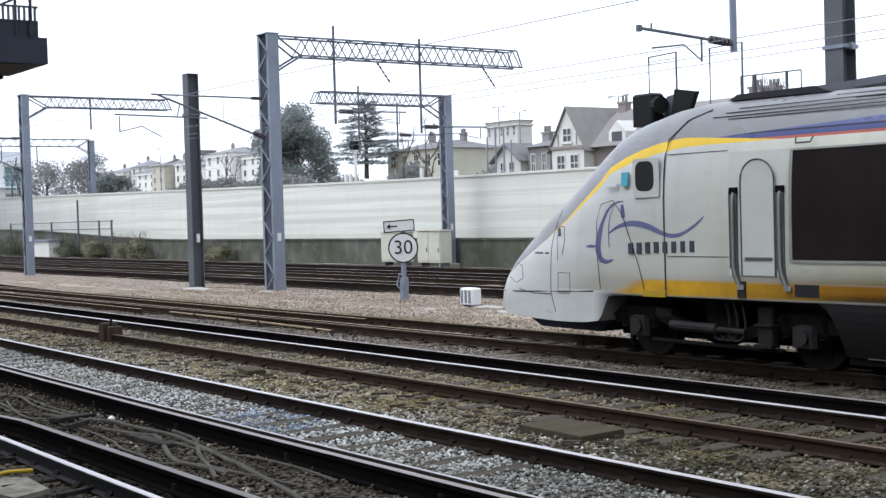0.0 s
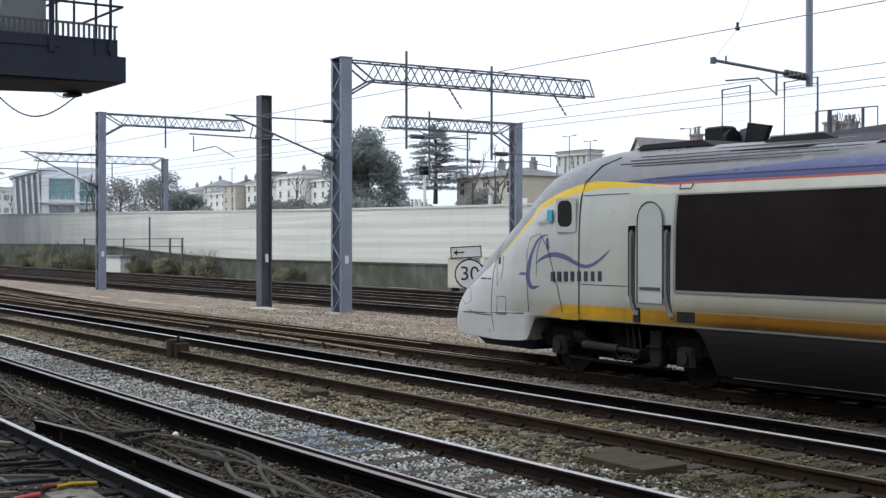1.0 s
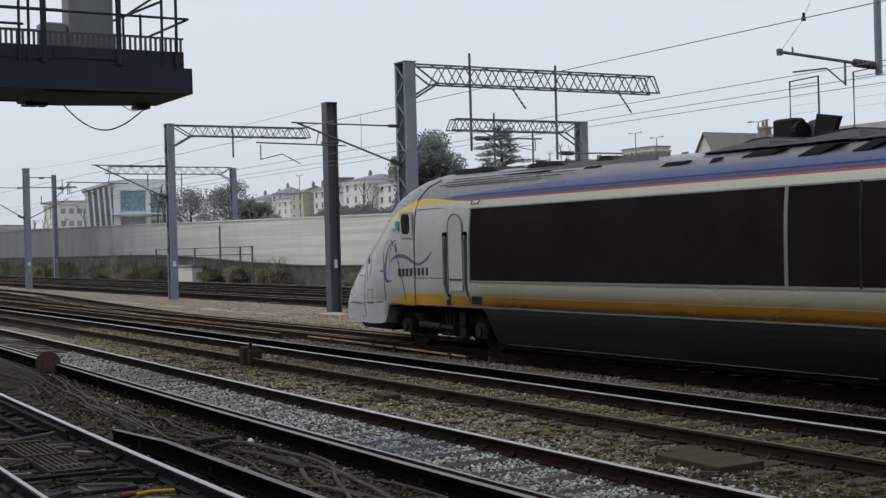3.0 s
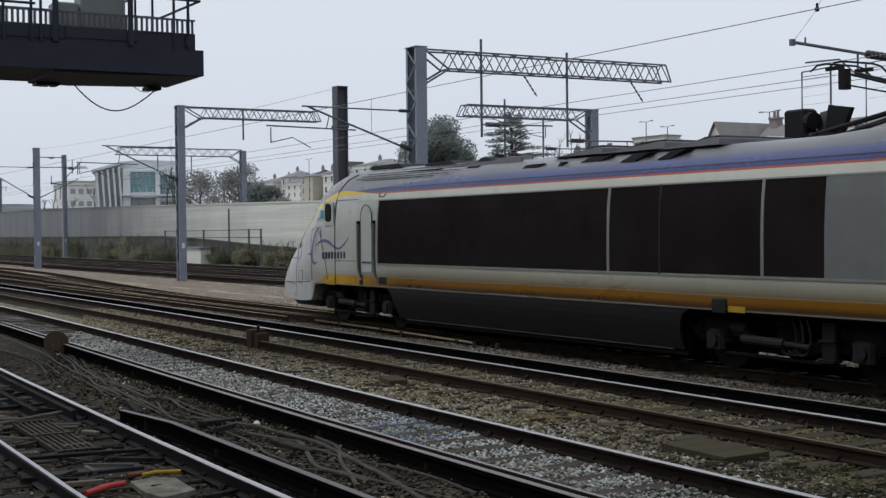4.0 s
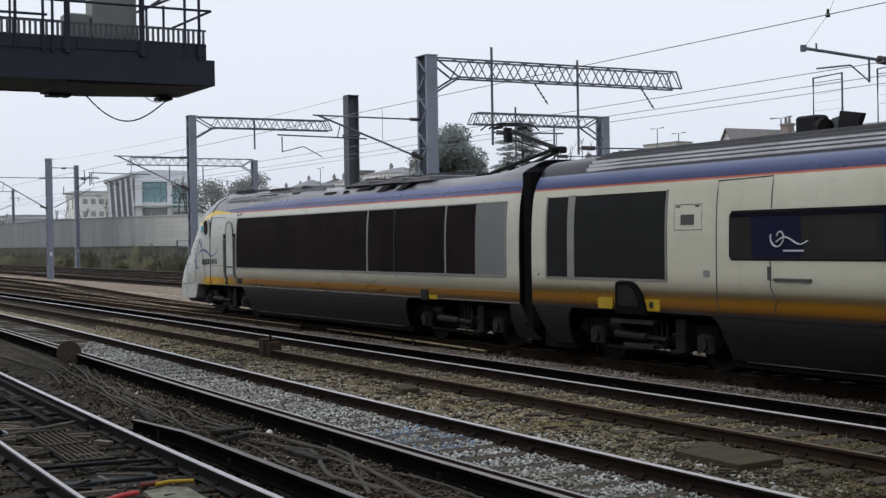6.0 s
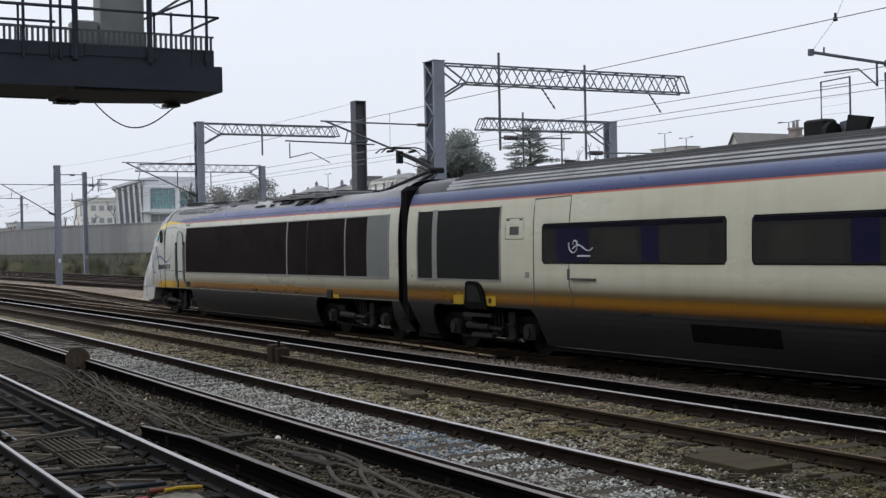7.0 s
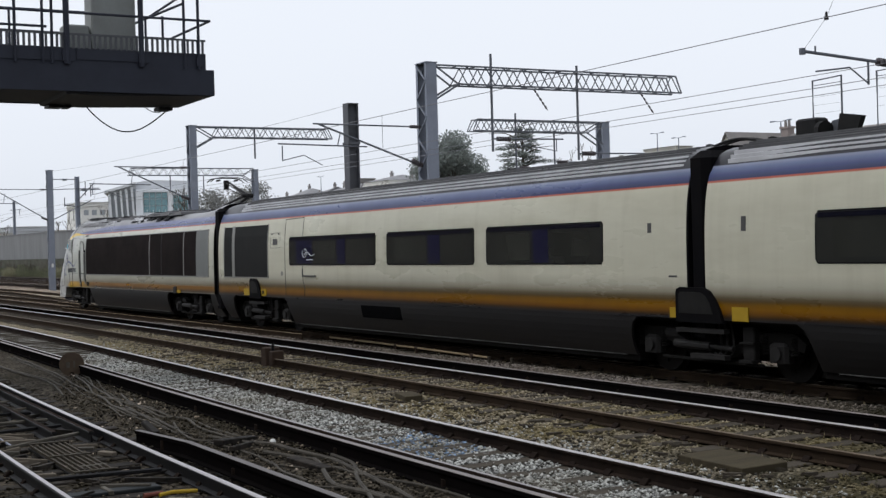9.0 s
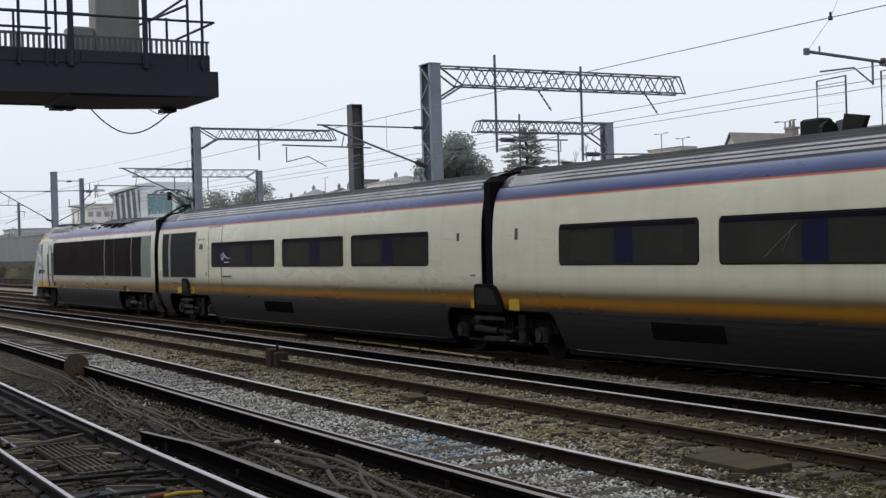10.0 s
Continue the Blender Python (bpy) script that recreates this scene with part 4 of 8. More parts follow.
def build_right_signals():
    """Signal heads and guard frames standing behind the train."""
    t = thing("signal_bracket", "black signal heads with wire guard frames on a grey post", "railway signal", (-17.6, 18.9, -0.2))
    part("post", Mesh().tube([(-0.1, 0.4, 0), (-0.1, 0.4, 4.4)], 0.09, 10), M["galv"], t)
    part("platform", Mesh().box(-1.3, 1.9, -0.1, 0.5, 4.02, 4.1), M["galv_dark"], t)
    head = part("signal_head", Mesh().box(-1.43, -0.85, -0.25, 0.1, 4.1, 4.74, cut=0.04), M["black"], t, "black signal head with a hood")
    part("hood", Mesh().tube([(-0.85, -0.12, 4.5), (-0.7, -0.16, 4.49)], 0.17, 12), M["black"], head)
    part("back_board", Mesh().prism([(-0.52, 4.2), (-0.09, 4.2), (0.14, 4.68), (-0.4, 4.77)], "y", -0.1, 0.02), M["black"], t, "slanting black board")
    part("screen", Mesh().prism([(-0.9, 4.05), (-0.2, 4.05), (-0.2, 4.74), (-0.75, 4.66)], "y", 0.05, 0.09), M["galv_dark"], t, "grey screen plate")
    for x0, x1, z0, z1 in ((-1.17, -0.43, 4.6, 5.47), (0.43, 1.22, 4.1, 5.46)):
        fr = Mesh()
        fr.tube([(x0, 0, z0), (x0, 0, z1), (x1, 0, z1 + 0.02), (x1, 0, z0)], 0.02, 6)
        fr.box(x0, x1, -0.012, 0.012, z1 - 0.10, z1 - 0.09)
        for k in range(1, 5):
            fr.tube([(x0, 0.0, z1 - 0.16 * k), (x1, 0.0, z1 - 0.16 * k)], 0.0025, 4)
        part("guard_frame", fr, M["galv_dark"], t)
    t = thing("metal_walkway", "grey metal walkway with railings and a mesh fence", "walkway", (-14.5, 20.2, -0.2))
    part("deck", Mesh().prism([(-2.2, 4.42), (9.0, 4.9), (9.0, 5.05), (-2.2, 4.55)], "y", -0.5, 0.5), M["galv_dark"], t)
    for px in (-1.0, 3.0, 8.0):
        part("post", Mesh().box(px, px + 0.2, -0.1, 0.1, 0, 4.5), M["galv_dark"], t)
    f = Mesh()
    for px, wide in ((-2.7, 0.014), (-2.37, 0.045), (-1.6, 0.03), (-1.27, 0.012)):
        f.tube([(px, -0.4, 4.3), (px, -0.4, 4.98 - 0.02 * (px + 2.7))], wide, 6)
    f.tube([(-2.7, -0.4, 4.97), (-1.27, -0.4, 4.95)], 0.012, 6)
    twigs = random.Random(14)
    for px in np.arange(-2.32, -1.62, 0.035):
        f.tube([(px, -0.38, 4.4), (px + twigs.uniform(-0.05, 0.05), -0.36, 4.65), (px + twigs.uniform(-0.08, 0.08), -0.34, twigs.uniform(4.75, 4.97))], 0.006, 4)
    part("railing", f, M["mast_grey"], t)


build_right_signals()

# ---- the train: a power car and two coaches, each with its front end at its own x = 0 (the power car: its rear end) ----
TRAIN_Y = 14.97
HALF = 1.41


def livery(name, kind):
    """Paint bands by height; the power car's map runs along the car (u) and round its section (v)."""
    m = Nodes(name, 0.38, spec=0.3)
    grime = m.noise(0.9, 5, (0.35, 1, 1.4))
    fine = m.noise(0.06, 3)
    streaks = m.ramp(m.noise(1.0, 4, (3.0, 1, 0.25)), (0.5, 0.0), (0.85, 1.0))
    cream, dark = (0.52, 0.51, 0.41), (0.016, 0.016, 0.018)
    z = m.axis("Z")
    zz = m.math("ADD", z, m.math("MULTIPLY", m.math("SUBTRACT", grime, 0.5), 0.05))
    if kind == "coach":
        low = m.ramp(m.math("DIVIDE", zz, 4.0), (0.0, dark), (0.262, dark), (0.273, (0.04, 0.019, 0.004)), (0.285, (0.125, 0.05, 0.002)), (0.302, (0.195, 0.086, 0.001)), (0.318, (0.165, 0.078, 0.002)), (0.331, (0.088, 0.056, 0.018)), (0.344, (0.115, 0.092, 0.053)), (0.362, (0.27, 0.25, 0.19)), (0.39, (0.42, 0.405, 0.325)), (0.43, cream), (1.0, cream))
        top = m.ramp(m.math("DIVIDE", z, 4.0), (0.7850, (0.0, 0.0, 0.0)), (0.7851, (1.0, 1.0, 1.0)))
        # Blue pales upward as painted sky sheen; near-black lies between the pale ribs
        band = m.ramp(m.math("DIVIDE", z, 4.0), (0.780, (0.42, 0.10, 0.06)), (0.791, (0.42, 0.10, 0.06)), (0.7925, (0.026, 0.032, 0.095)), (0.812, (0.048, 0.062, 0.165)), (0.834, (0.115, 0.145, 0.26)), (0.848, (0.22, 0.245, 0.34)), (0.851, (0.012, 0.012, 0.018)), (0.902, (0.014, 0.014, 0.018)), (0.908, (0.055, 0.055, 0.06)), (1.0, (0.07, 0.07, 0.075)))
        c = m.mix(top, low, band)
    else:
        uv = m.n.new("ShaderNodeUVMap").outputs["UV"]
        x = m.math("MULTIPLY", m.axis("X"), -1.0)                     # metres ahead of the car's rear end
        by_height = m.math("ADD", m.math("MULTIPLY", m.math("SUBTRACT", z, 3.13), 0.5), 0.346)
        nose = m.ramp(m.math("DIVIDE", x, 24.0), (0.70, 0.0), (0.715, 1.0))
        v = m.math("ADD", m.math("MULTIPLY", nose, m.axis("Y", uv)), m.math("MULTIPLY", m.math("SUBTRACT", 1.0, nose), by_height))
        cream = (0.43, 0.44, 0.395)
        front = m.ramp(m.math("DIVIDE", x, 24.0), (0.60, 0.0), (0.72, 1.0))
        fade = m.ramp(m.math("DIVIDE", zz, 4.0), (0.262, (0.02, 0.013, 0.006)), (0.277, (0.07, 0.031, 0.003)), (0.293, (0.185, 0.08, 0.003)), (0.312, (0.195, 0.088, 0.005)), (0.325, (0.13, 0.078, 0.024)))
        stain = m.ramp(m.noise(0.35, 5), (0.42, 0.0), (0.7, 1.0))
        ylw = m.mix(front, fade, m.mix(m.math("MULTIPLY", stain, 0.55), (0.50, 0.285, 0.014), (0.27, 0.135, 0.012)))
        white_end = m.ramp(m.math("DIVIDE", m.math("ADD", x, m.math("MULTIPLY", z, 1.6)), 24.0), (0.88, 0.0), (0.925, 1.0))
        low = m.ramp(m.math("DIVIDE", zz, 4.0), (0.255, dark), (0.266, (0.30, 0.29, 0.25)), (0.312, (0.34, 0.33, 0.29)), (0.345, (0.40, 0.40, 0.355)), (0.40, cream))
        is_yellow = m.ramp(m.math("DIVIDE", zz, 4.0), (0.262, 0.0), (0.266, 1.0), (0.312, 1.0), (0.322, 0.0))
        point = m.math("ADD", x, m.math("MULTIPLY", m.math("SUBTRACT", z, 1.04), 2.4))   # the band tapers to a point behind the nose
        is_yellow = m.math("MULTIPLY", is_yellow, m.ramp(m.math("DIVIDE", point, 24.0), (0.772, 1.0), (0.786, 0.0)))
        low = m.mix(is_yellow, low, ylw)
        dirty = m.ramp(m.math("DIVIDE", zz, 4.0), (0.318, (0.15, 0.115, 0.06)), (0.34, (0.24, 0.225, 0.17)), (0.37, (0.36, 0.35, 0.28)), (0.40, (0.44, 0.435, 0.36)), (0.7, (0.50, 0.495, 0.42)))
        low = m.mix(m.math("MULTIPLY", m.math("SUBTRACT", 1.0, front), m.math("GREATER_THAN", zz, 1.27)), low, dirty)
        lip = m.math("MULTIPLY", m.ramp(m.math("DIVIDE", x, 24.0), (0.782, 0.0), (0.80, 1.0)), m.math("LESS_THAN", zz, 1.08))
        white_end = m.math("MAXIMUM", white_end, lip)
        low = m.mix(white_end, low, (0.47, 0.475, 0.46))
        stripes = m.ramp(v, (0.344, (0.35, 0.08, 0.05)), (0.362, (0.35, 0.08, 0.05)), (0.366, (0.04, 0.05, 0.15)), (0.396, (0.05, 0.065, 0.19)), (0.399, (0.01, 0.01, 0.02)), (0.407, (0.01, 0.01, 0.02)), (0.410, (0.075, 0.09, 0.22)), (0.460, (0.11, 0.125, 0.24)), (0.485, (0.17, 0.17, 0.185)), (0.56, (0.20, 0.20, 0.21)), (1.0, (0.14, 0.14, 0.145)))
        wedge = m.math("MULTIPLY", m.math("SUBTRACT", x, 15.6), 0.038, clamp=True)   # the yellow brow widens towards the nose
        brow = m.math("LESS_THAN", v, m.math("ADD", 0.346, m.math("MULTIPLY", m.math("MINIMUM", wedge, 0.07), m.math("SUBTRACT", 1.0, m.math("MULTIPLY", 0.97, m.math("MULTIPLY", m.math("SUBTRACT", x, 18.2), 0.42, clamp=True))))))
        stripes = m.mix(brow, stripes, (0.66, 0.44, 0.03))
        reach = m.math("SUBTRACT", 0.47, m.math("MULTIPLY", m.math("MAXIMUM", m.math("SUBTRACT", x, 13.0), 0.0), 0.021))
        nose_grey = m.math("MAXIMUM", m.math("GREATER_THAN", x, 17.62), m.math("MULTIPLY", m.math("GREATER_THAN", v, reach), m.math("GREATER_THAN", x, 13.0)))
        over = m.math("MULTIPLY", nose_grey, m.math("SUBTRACT", 1.0, brow))
        stripes = m.mix(over, stripes, (0.20, 0.20, 0.21))
        c = m.mix(m.math("GREATER_THAN", v, 0.346), low, stripes)
    c = m.mix(m.math("MULTIPLY", m.ramp(grime, (0.4, 0.0), (0.8, 1.0)), 0.42), c, m.mix(1.0, c, (0.52, 0.48, 0.40), "MULTIPLY"))
    c = m.mix(m.math("MULTIPLY", streaks, 0.22), c, m.mix(1.0, c, (0.45, 0.40, 0.34), "MULTIPLY"))
    m.color(c)
    m.roughness(m.ramp(grime, (0.3, 0.22), (0.7, 0.42)))
    return m.bump(fine, 0.04, 0.002).mat


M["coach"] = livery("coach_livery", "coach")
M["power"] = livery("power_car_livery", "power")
M["lip"] = worn("edge_highlight_paint", (0.15, 0.15, 0.145), (0.015, 0.015, 0.015), 1.0, 0.6, 0.05, 0.5, 0.3, stretch=(1.0, 4, 4))
M["skirt"] = worn("grimy_skirt_paint", (0.0088, 0.0083, 0.0092), (0.0054, 0.0049, 0.0047), 0.6, 0.9, 0.05, 0.48, spec=0.35)
M["roof_dark"] = worn("roof_equipment_grey", (0.03, 0.03, 0.034), (0.016, 0.016, 0.018), 0.6, 0.5, 0.04, 0.7)
M["rib_dark"] = worn("dark_roof_rib", (0.095, 0.096, 0.102), (0.05, 0.05, 0.052), 0.6, 0.7, 0.04, 0.6)
# Outer ribs: their highlights are put into this paler colour
M["rib"] = worn("highlit_roof_rib", (0.60, 0.61, 0.64), (0.24, 0.24, 0.25), 0.6, 0.7, 0.04, 0.5)
M["roof_grey"] = worn("roof_grey_paint", (0.20, 0.20, 0.21), (0.11, 0.108, 0.105), 0.6, 0.7, 0.04, 0.6)
g = Nodes("louvre_grille", 0.8, spec=0.02)
g.color(g.mix(g.ramp(g.noise(0.8, 4), (0.35, 0.0), (0.7, 1.0)), (0.0185, 0.0148, 0.0145), (0.0115, 0.0095, 0.0092)))
wv = g.n.new("ShaderNodeTexWave")
wv.bands_direction = "Z"
wv.inputs["Scale"].default_value = 26.0
g.l.new(g.coords, wv.inputs["Vector"])
g.bump(wv.outputs["Fac"], 0.15, 0.004)
M["grille"] = g.mat
M["grille_black"] = worn("black_skirt_grille", (0.0065, 0.0066, 0.0075), (0.004, 0.004, 0.0042), 0.5, 0.3, 0.03, 0.9, spec=0.0)
M["grille_cool"] = worn("cool_dark_louvre", (0.019, 0.0195, 0.019), (0.012, 0.012, 0.012), 0.6, 0.8, 0.02, 0.6, spec=0.05)
M["grille_grey"] = worn("grey_grille_panel", (0.165, 0.175, 0.17), (0.12, 0.125, 0.12), 0.5, 0.5, 0.03, 0.5)
M["frame_dark"] = worn("dark_louvre_frame", (0.022, 0.02, 0.02), (0.012, 0.011, 0.011), 0.5, 0.3, 0.03, 0.5)
M["frame_grey"] = worn("aluminium_frame", (0.27, 0.27, 0.255), (0.17, 0.165, 0.15), 0.5, 0.3, 0.03, 0.45, 0.3)
M["rubber"] = worn("black_rubber", (0.005, 0.005, 0.006), (0.009, 0.008, 0.008), 0.5, 0.4, 0.03, 0.7, spec=0.03)
M["bogie"] = worn("brake_dust_metal", (0.012, 0.0115, 0.011), (0.006, 0.0056, 0.0053), 0.7, 0.35, 0.03, 0.8, spec=0.05)
M["bogie_light"] = worn("dusty_grey_metal", (0.024, 0.023, 0.0225), (0.009, 0.0088, 0.0085), 0.7, 0.3, 0.03, 0.65, spec=0.15)
M["bogie_mid"] = worn("greasy_grey_metal", (0.017, 0.0165, 0.016), (0.0075, 0.007, 0.007), 0.7, 0.3, 0.03, 0.7, spec=0.1)
M["wheel"] = worn("wheel_steel", (0.019, 0.018, 0.0175), (0.009, 0.0085, 0.008), 0.6, 0.3, 0.03, 0.55, 0.2, spec=0.1)
g = Nodes("tinted_window_glass", 0.06, spec=0.5)
g.color(g.mix(g.noise(0.7, 3), (0.017, 0.018, 0.018), (0.034, 0.035, 0.031)))
M["glass"] = g.mat
M["blind"] = Nodes("navy_blind", 0.1).color((0.006, 0.0065, 0.014)).mat
g = Nodes("dim_interior", 0.12)
g.color(g.mix(g.ramp(g.noise(1.0, 2, (0.8, 1, 0.5)), (0.3, 0.0), (0.75, 1.0)), (0.019, 0.020, 0.018), (0.036, 0.038, 0.033)))
M["inside"] = g.mat
M["curtain"] = Nodes("blue_window_panel", 0.1).color((0.0115, 0.012, 0.036)).mat
M["logo_blue"] = plain("blue_swoosh", (0.085, 0.095, 0.20), 0.4)
M["logo_pale"] = plain("pale_swoosh", (0.5, 0.52, 0.55), 0.4)
M["scratch"] = plain("scratched_glass", (0.11, 0.11, 0.105), 0.5)
M["ink"] = plain("dark_lettering", (0.022, 0.025, 0.042), 0.5)
M["teal"] = plain("teal_emblem", (0.05, 0.28, 0.36), 0.5)
M["seam"] = plain("panel_seam", (0.05, 0.05, 0.05), 0.7)
M["recess"] = worn("recess_grey", (0.11, 0.115, 0.108), (0.06, 0.06, 0.056), 0.6, 0.3, 0.03, 0.5)
M["door"] = worn("door_paint", (0.47, 0.485, 0.45), (0.37, 0.365, 0.33), 0.4, 0.5, 0.03, 0.4)

THETA = [0, 4, 8, 12, 16, 20, 24, 27, 29.5, 31, 33, 35.5, 38, 41, 44, 47.5, 52, 57, 63, 70, 77, 84, 90]


def section(w, zb, zt, n):
    """Half a section, from its lower edge on the platform's side over the roof to the other side."""
    pts = []
    for th in THETA:
        a = radians(th)
        pts.append((-w * math.cos(a) ** (2 / n) if th < 90 else 0.0, zb + (zt - zb) * math.sin(a) ** (2 / n) if th else zb, th / 90))
    other = [(-y, z, v) for y, z, v in pts[-2::-1]]
    return pts + other


def loft(name, stations, mat, parent, close=True):
    """A skin through sections (x, half width, bottom, top, squareness), with its map."""
    rings = [(x, section(w, zb, zt, n)) for x, w, zb, zt, n in stations]
    k = len(rings[0][1])
    verts = [(x, y, z) for x, ring in rings for y, z, _ in ring]
    uv = [(x, v) for x, ring in rings for _, _, v in ring]
    faces = [(i * k + j, i * k + j + 1, (i + 1) * k + j + 1, (i + 1) * k + j) for i in range(len(rings) - 1) for j in range(k - 1)]
    faces += [(i * k, (i + 1) * k, (i + 1) * k + k - 1, i * k + k - 1) for i in range(len(rings) - 1)]
    if close:
        faces += [tuple(range(k)), tuple((len(rings) - 1) * k + j for j in range(k))]
    me = bpy.data.meshes.new(name)
    me.from_pydata(verts, [], faces)
    me.materials.append(mat)
    layer = me.uv_layers.new(name="livery")
    for lp in me.loops:
        layer.data[lp.index].uv = uv[lp.vertex_index]
    bm = bmesh.new()
    bm.from_mesh(me)
    bmesh.ops.recalc_face_normals(bm, faces=bm.faces)
    bm.to_mesh(me)
    bm.free()
    me.polygons.foreach_set("use_smooth", [True] * len(me.polygons))
    me.set_sharp_from_angle(angle=radians(40))
    return part(name, me, mat, parent)


BODY_N = 4.9
BODY_BOT = 1.03


def side_y(z, w=HALF, zt=3.78):
    """How far the body's side stands out at a height."""
    q = max(0.0, min(0.999, (z - BODY_BOT) / (zt - BODY_BOT)))
    return w * (1 - q ** BODY_N) ** (1 / BODY_N)


def side_panel(name, x0, x1, z0, z1, out, mat, parent, label="", corner=0.0, both=True, thick=0.02):
    """A plate that follows the side of the body, standing out from it; on both sides of the car."""
    ob = None
    for s in ((-1, 1) if both else (-1,)):
        m = Mesh()
        if corner > 0:
            outline = []
            for cx, cz, a0 in ((x1 - corner, z1 - corner, 0), (x0 + corner, z1 - corner, 90), (x0 + corner, z0 + corner, 180), (x1 - corner, z0 + corner, 270)):
                outline += [(cx + corner * math.cos(radians(a0 + d)), cz + corner * math.sin(radians(a0 + d))) for d in (0, 22, 45, 68, 90)]
        else:
            zs = [z0 + (z1 - z0) * i / 5 for i in range(6)]
            outline = [(x1, z) for z in zs] + [(x0, z) for z in zs[::-1]]
        n = len(outline)
        flat = (HALF - 0.003 if z1 < 2.7 else side_y(z0)) if corner > 0 else None
        front = [(x, s * ((flat or side_y(z)) + out), z) for x, z in outline]
        rear = [(x, s * ((flat or side_y(z)) + out - thick), z) for x, z in outline]
        fs = [(i, (i + 1) % n, n + (i + 1) % n, n + i) for i in range(n)]
        if corner > 0:
            fs.append(tuple(range(n)))
        else:
            fs += [(i, i + 1, n - 2 - i, n - 1 - i) for i in range(n // 2 - 1)]
        m.add(front + rear, fs)
        ob = part(name, m, mat, parent, label)
    return ob


def side_line(name, pts, r, out, mat, parent, both=True):
    """A thin line that follows the curved side of the body."""
    fine = [pts[0]]
    for (xa, za), (xb, zb) in zip(pts, pts[1:]):
        n = max(1, int(abs(zb - za) / 0.15))
        fine += [(xa + (xb - xa) * i / n, za + (zb - za) * i / n) for i in range(1, n + 1)]
    pts = fine
    for s in ((-1, 1) if both else (-1,)):
        m = Mesh().tube([(x, s * (side_y(z) + out), z) for x, z in pts], r, 6)
        part(name, m, mat, parent)


def skirt(parent, x0, x1, round0=0.0, round1=0.0, lean0=0.0, lean1=0.0, zb=0.36):
    """The lower side skirts between two bogies, with curved ends round the wheels."""
    for s in (-1, 1):
        m = Mesh()
        zs = [zb + (1.06 - zb) * i / 6 for i in range(7)]

        def yy(z):
            return s * (HALF - 0.015 - 0.16 * ((1.06 - z) / 0.64) ** 2)

        def ends(z):
            u = (1.06 - z) / (1.06 - zb)
            a = x0 + round0 * (1 - math.sqrt(max(0, 1 - (1 - u) ** 2))) * -1 + lean0 * u if round0 else x0 + lean0 * u
            b = x1 + round1 * (1 - math.sqrt(max(0, 1 - (1 - u) ** 2))) + lean1 * u if round1 else x1 + lean1 * u
            return a, b
        vs = []
        for z in zs:
            a, b = ends(z)
            vs += [(a, yy(z), z), (b, yy(z), z), (b, yy(z) - s * 0.05, z), (a, yy(z) - s * 0.05, z)]
        fs = [tuple(range(4)), tuple(24 + i for i in range(4))]
        for i in range(6):
            fs += [(i * 4 + k, i * 4 + (k + 1) % 4, i * 4 + 4 + (k + 1) % 4, i * 4 + 4 + k) for k in range(4)]
        m.add(vs, fs)
        part("skirt", m, M["skirt"], parent)
        a, b = ends(zb)
        y0, y1 = sorted((yy(zb) + s * 0.003, yy(zb) - s * 0.03))
        # Pale strip puts the bright line of light below the skirt into colour
        part("skirt_lip", Mesh().box(a + 0.3, b - 0.3, y0, y1, zb - 0.016, zb - 0.001), M["lip"], parent, "pale strip painted in as a highlight along the lower edge")
    fl = Mesh().box(min(x0, x1), max(x0, x1), -1.15, 1.15, 0.26, 1.0)
    part("underframe_case", fl, M["bogie"], parent)


WHEELSETS = []


def wheelset(parent, x):
    m = Mesh()
    for s in (-1, 1):
        m.disc((0, s * 0.75, 0), 0.46, "y", 0.13, 28)
        m.disc((0, s * 0.69, 0), 0.49, "y", 0.025, 28)
        m.disc((0, s * 0.83, 0), 0.17, "y", 0.05, 16)
        for k in range(6):
            a = k * math.pi / 3
            m.disc((0.3 * math.cos(a), s * 0.82, 0.3 * math.sin(a)), 0.04, "y", 0.03, 8)
    m.tube([(0, -0.8, 0), (0, 0.8, 0)], 0.09, 10)
    ob = part("wheelset", m, M["wheel"], parent, "steel wheels on an axle")
    ob.matrix_basis = pose(x, 0, 0.56)
    WHEELSETS.append((ob, x))


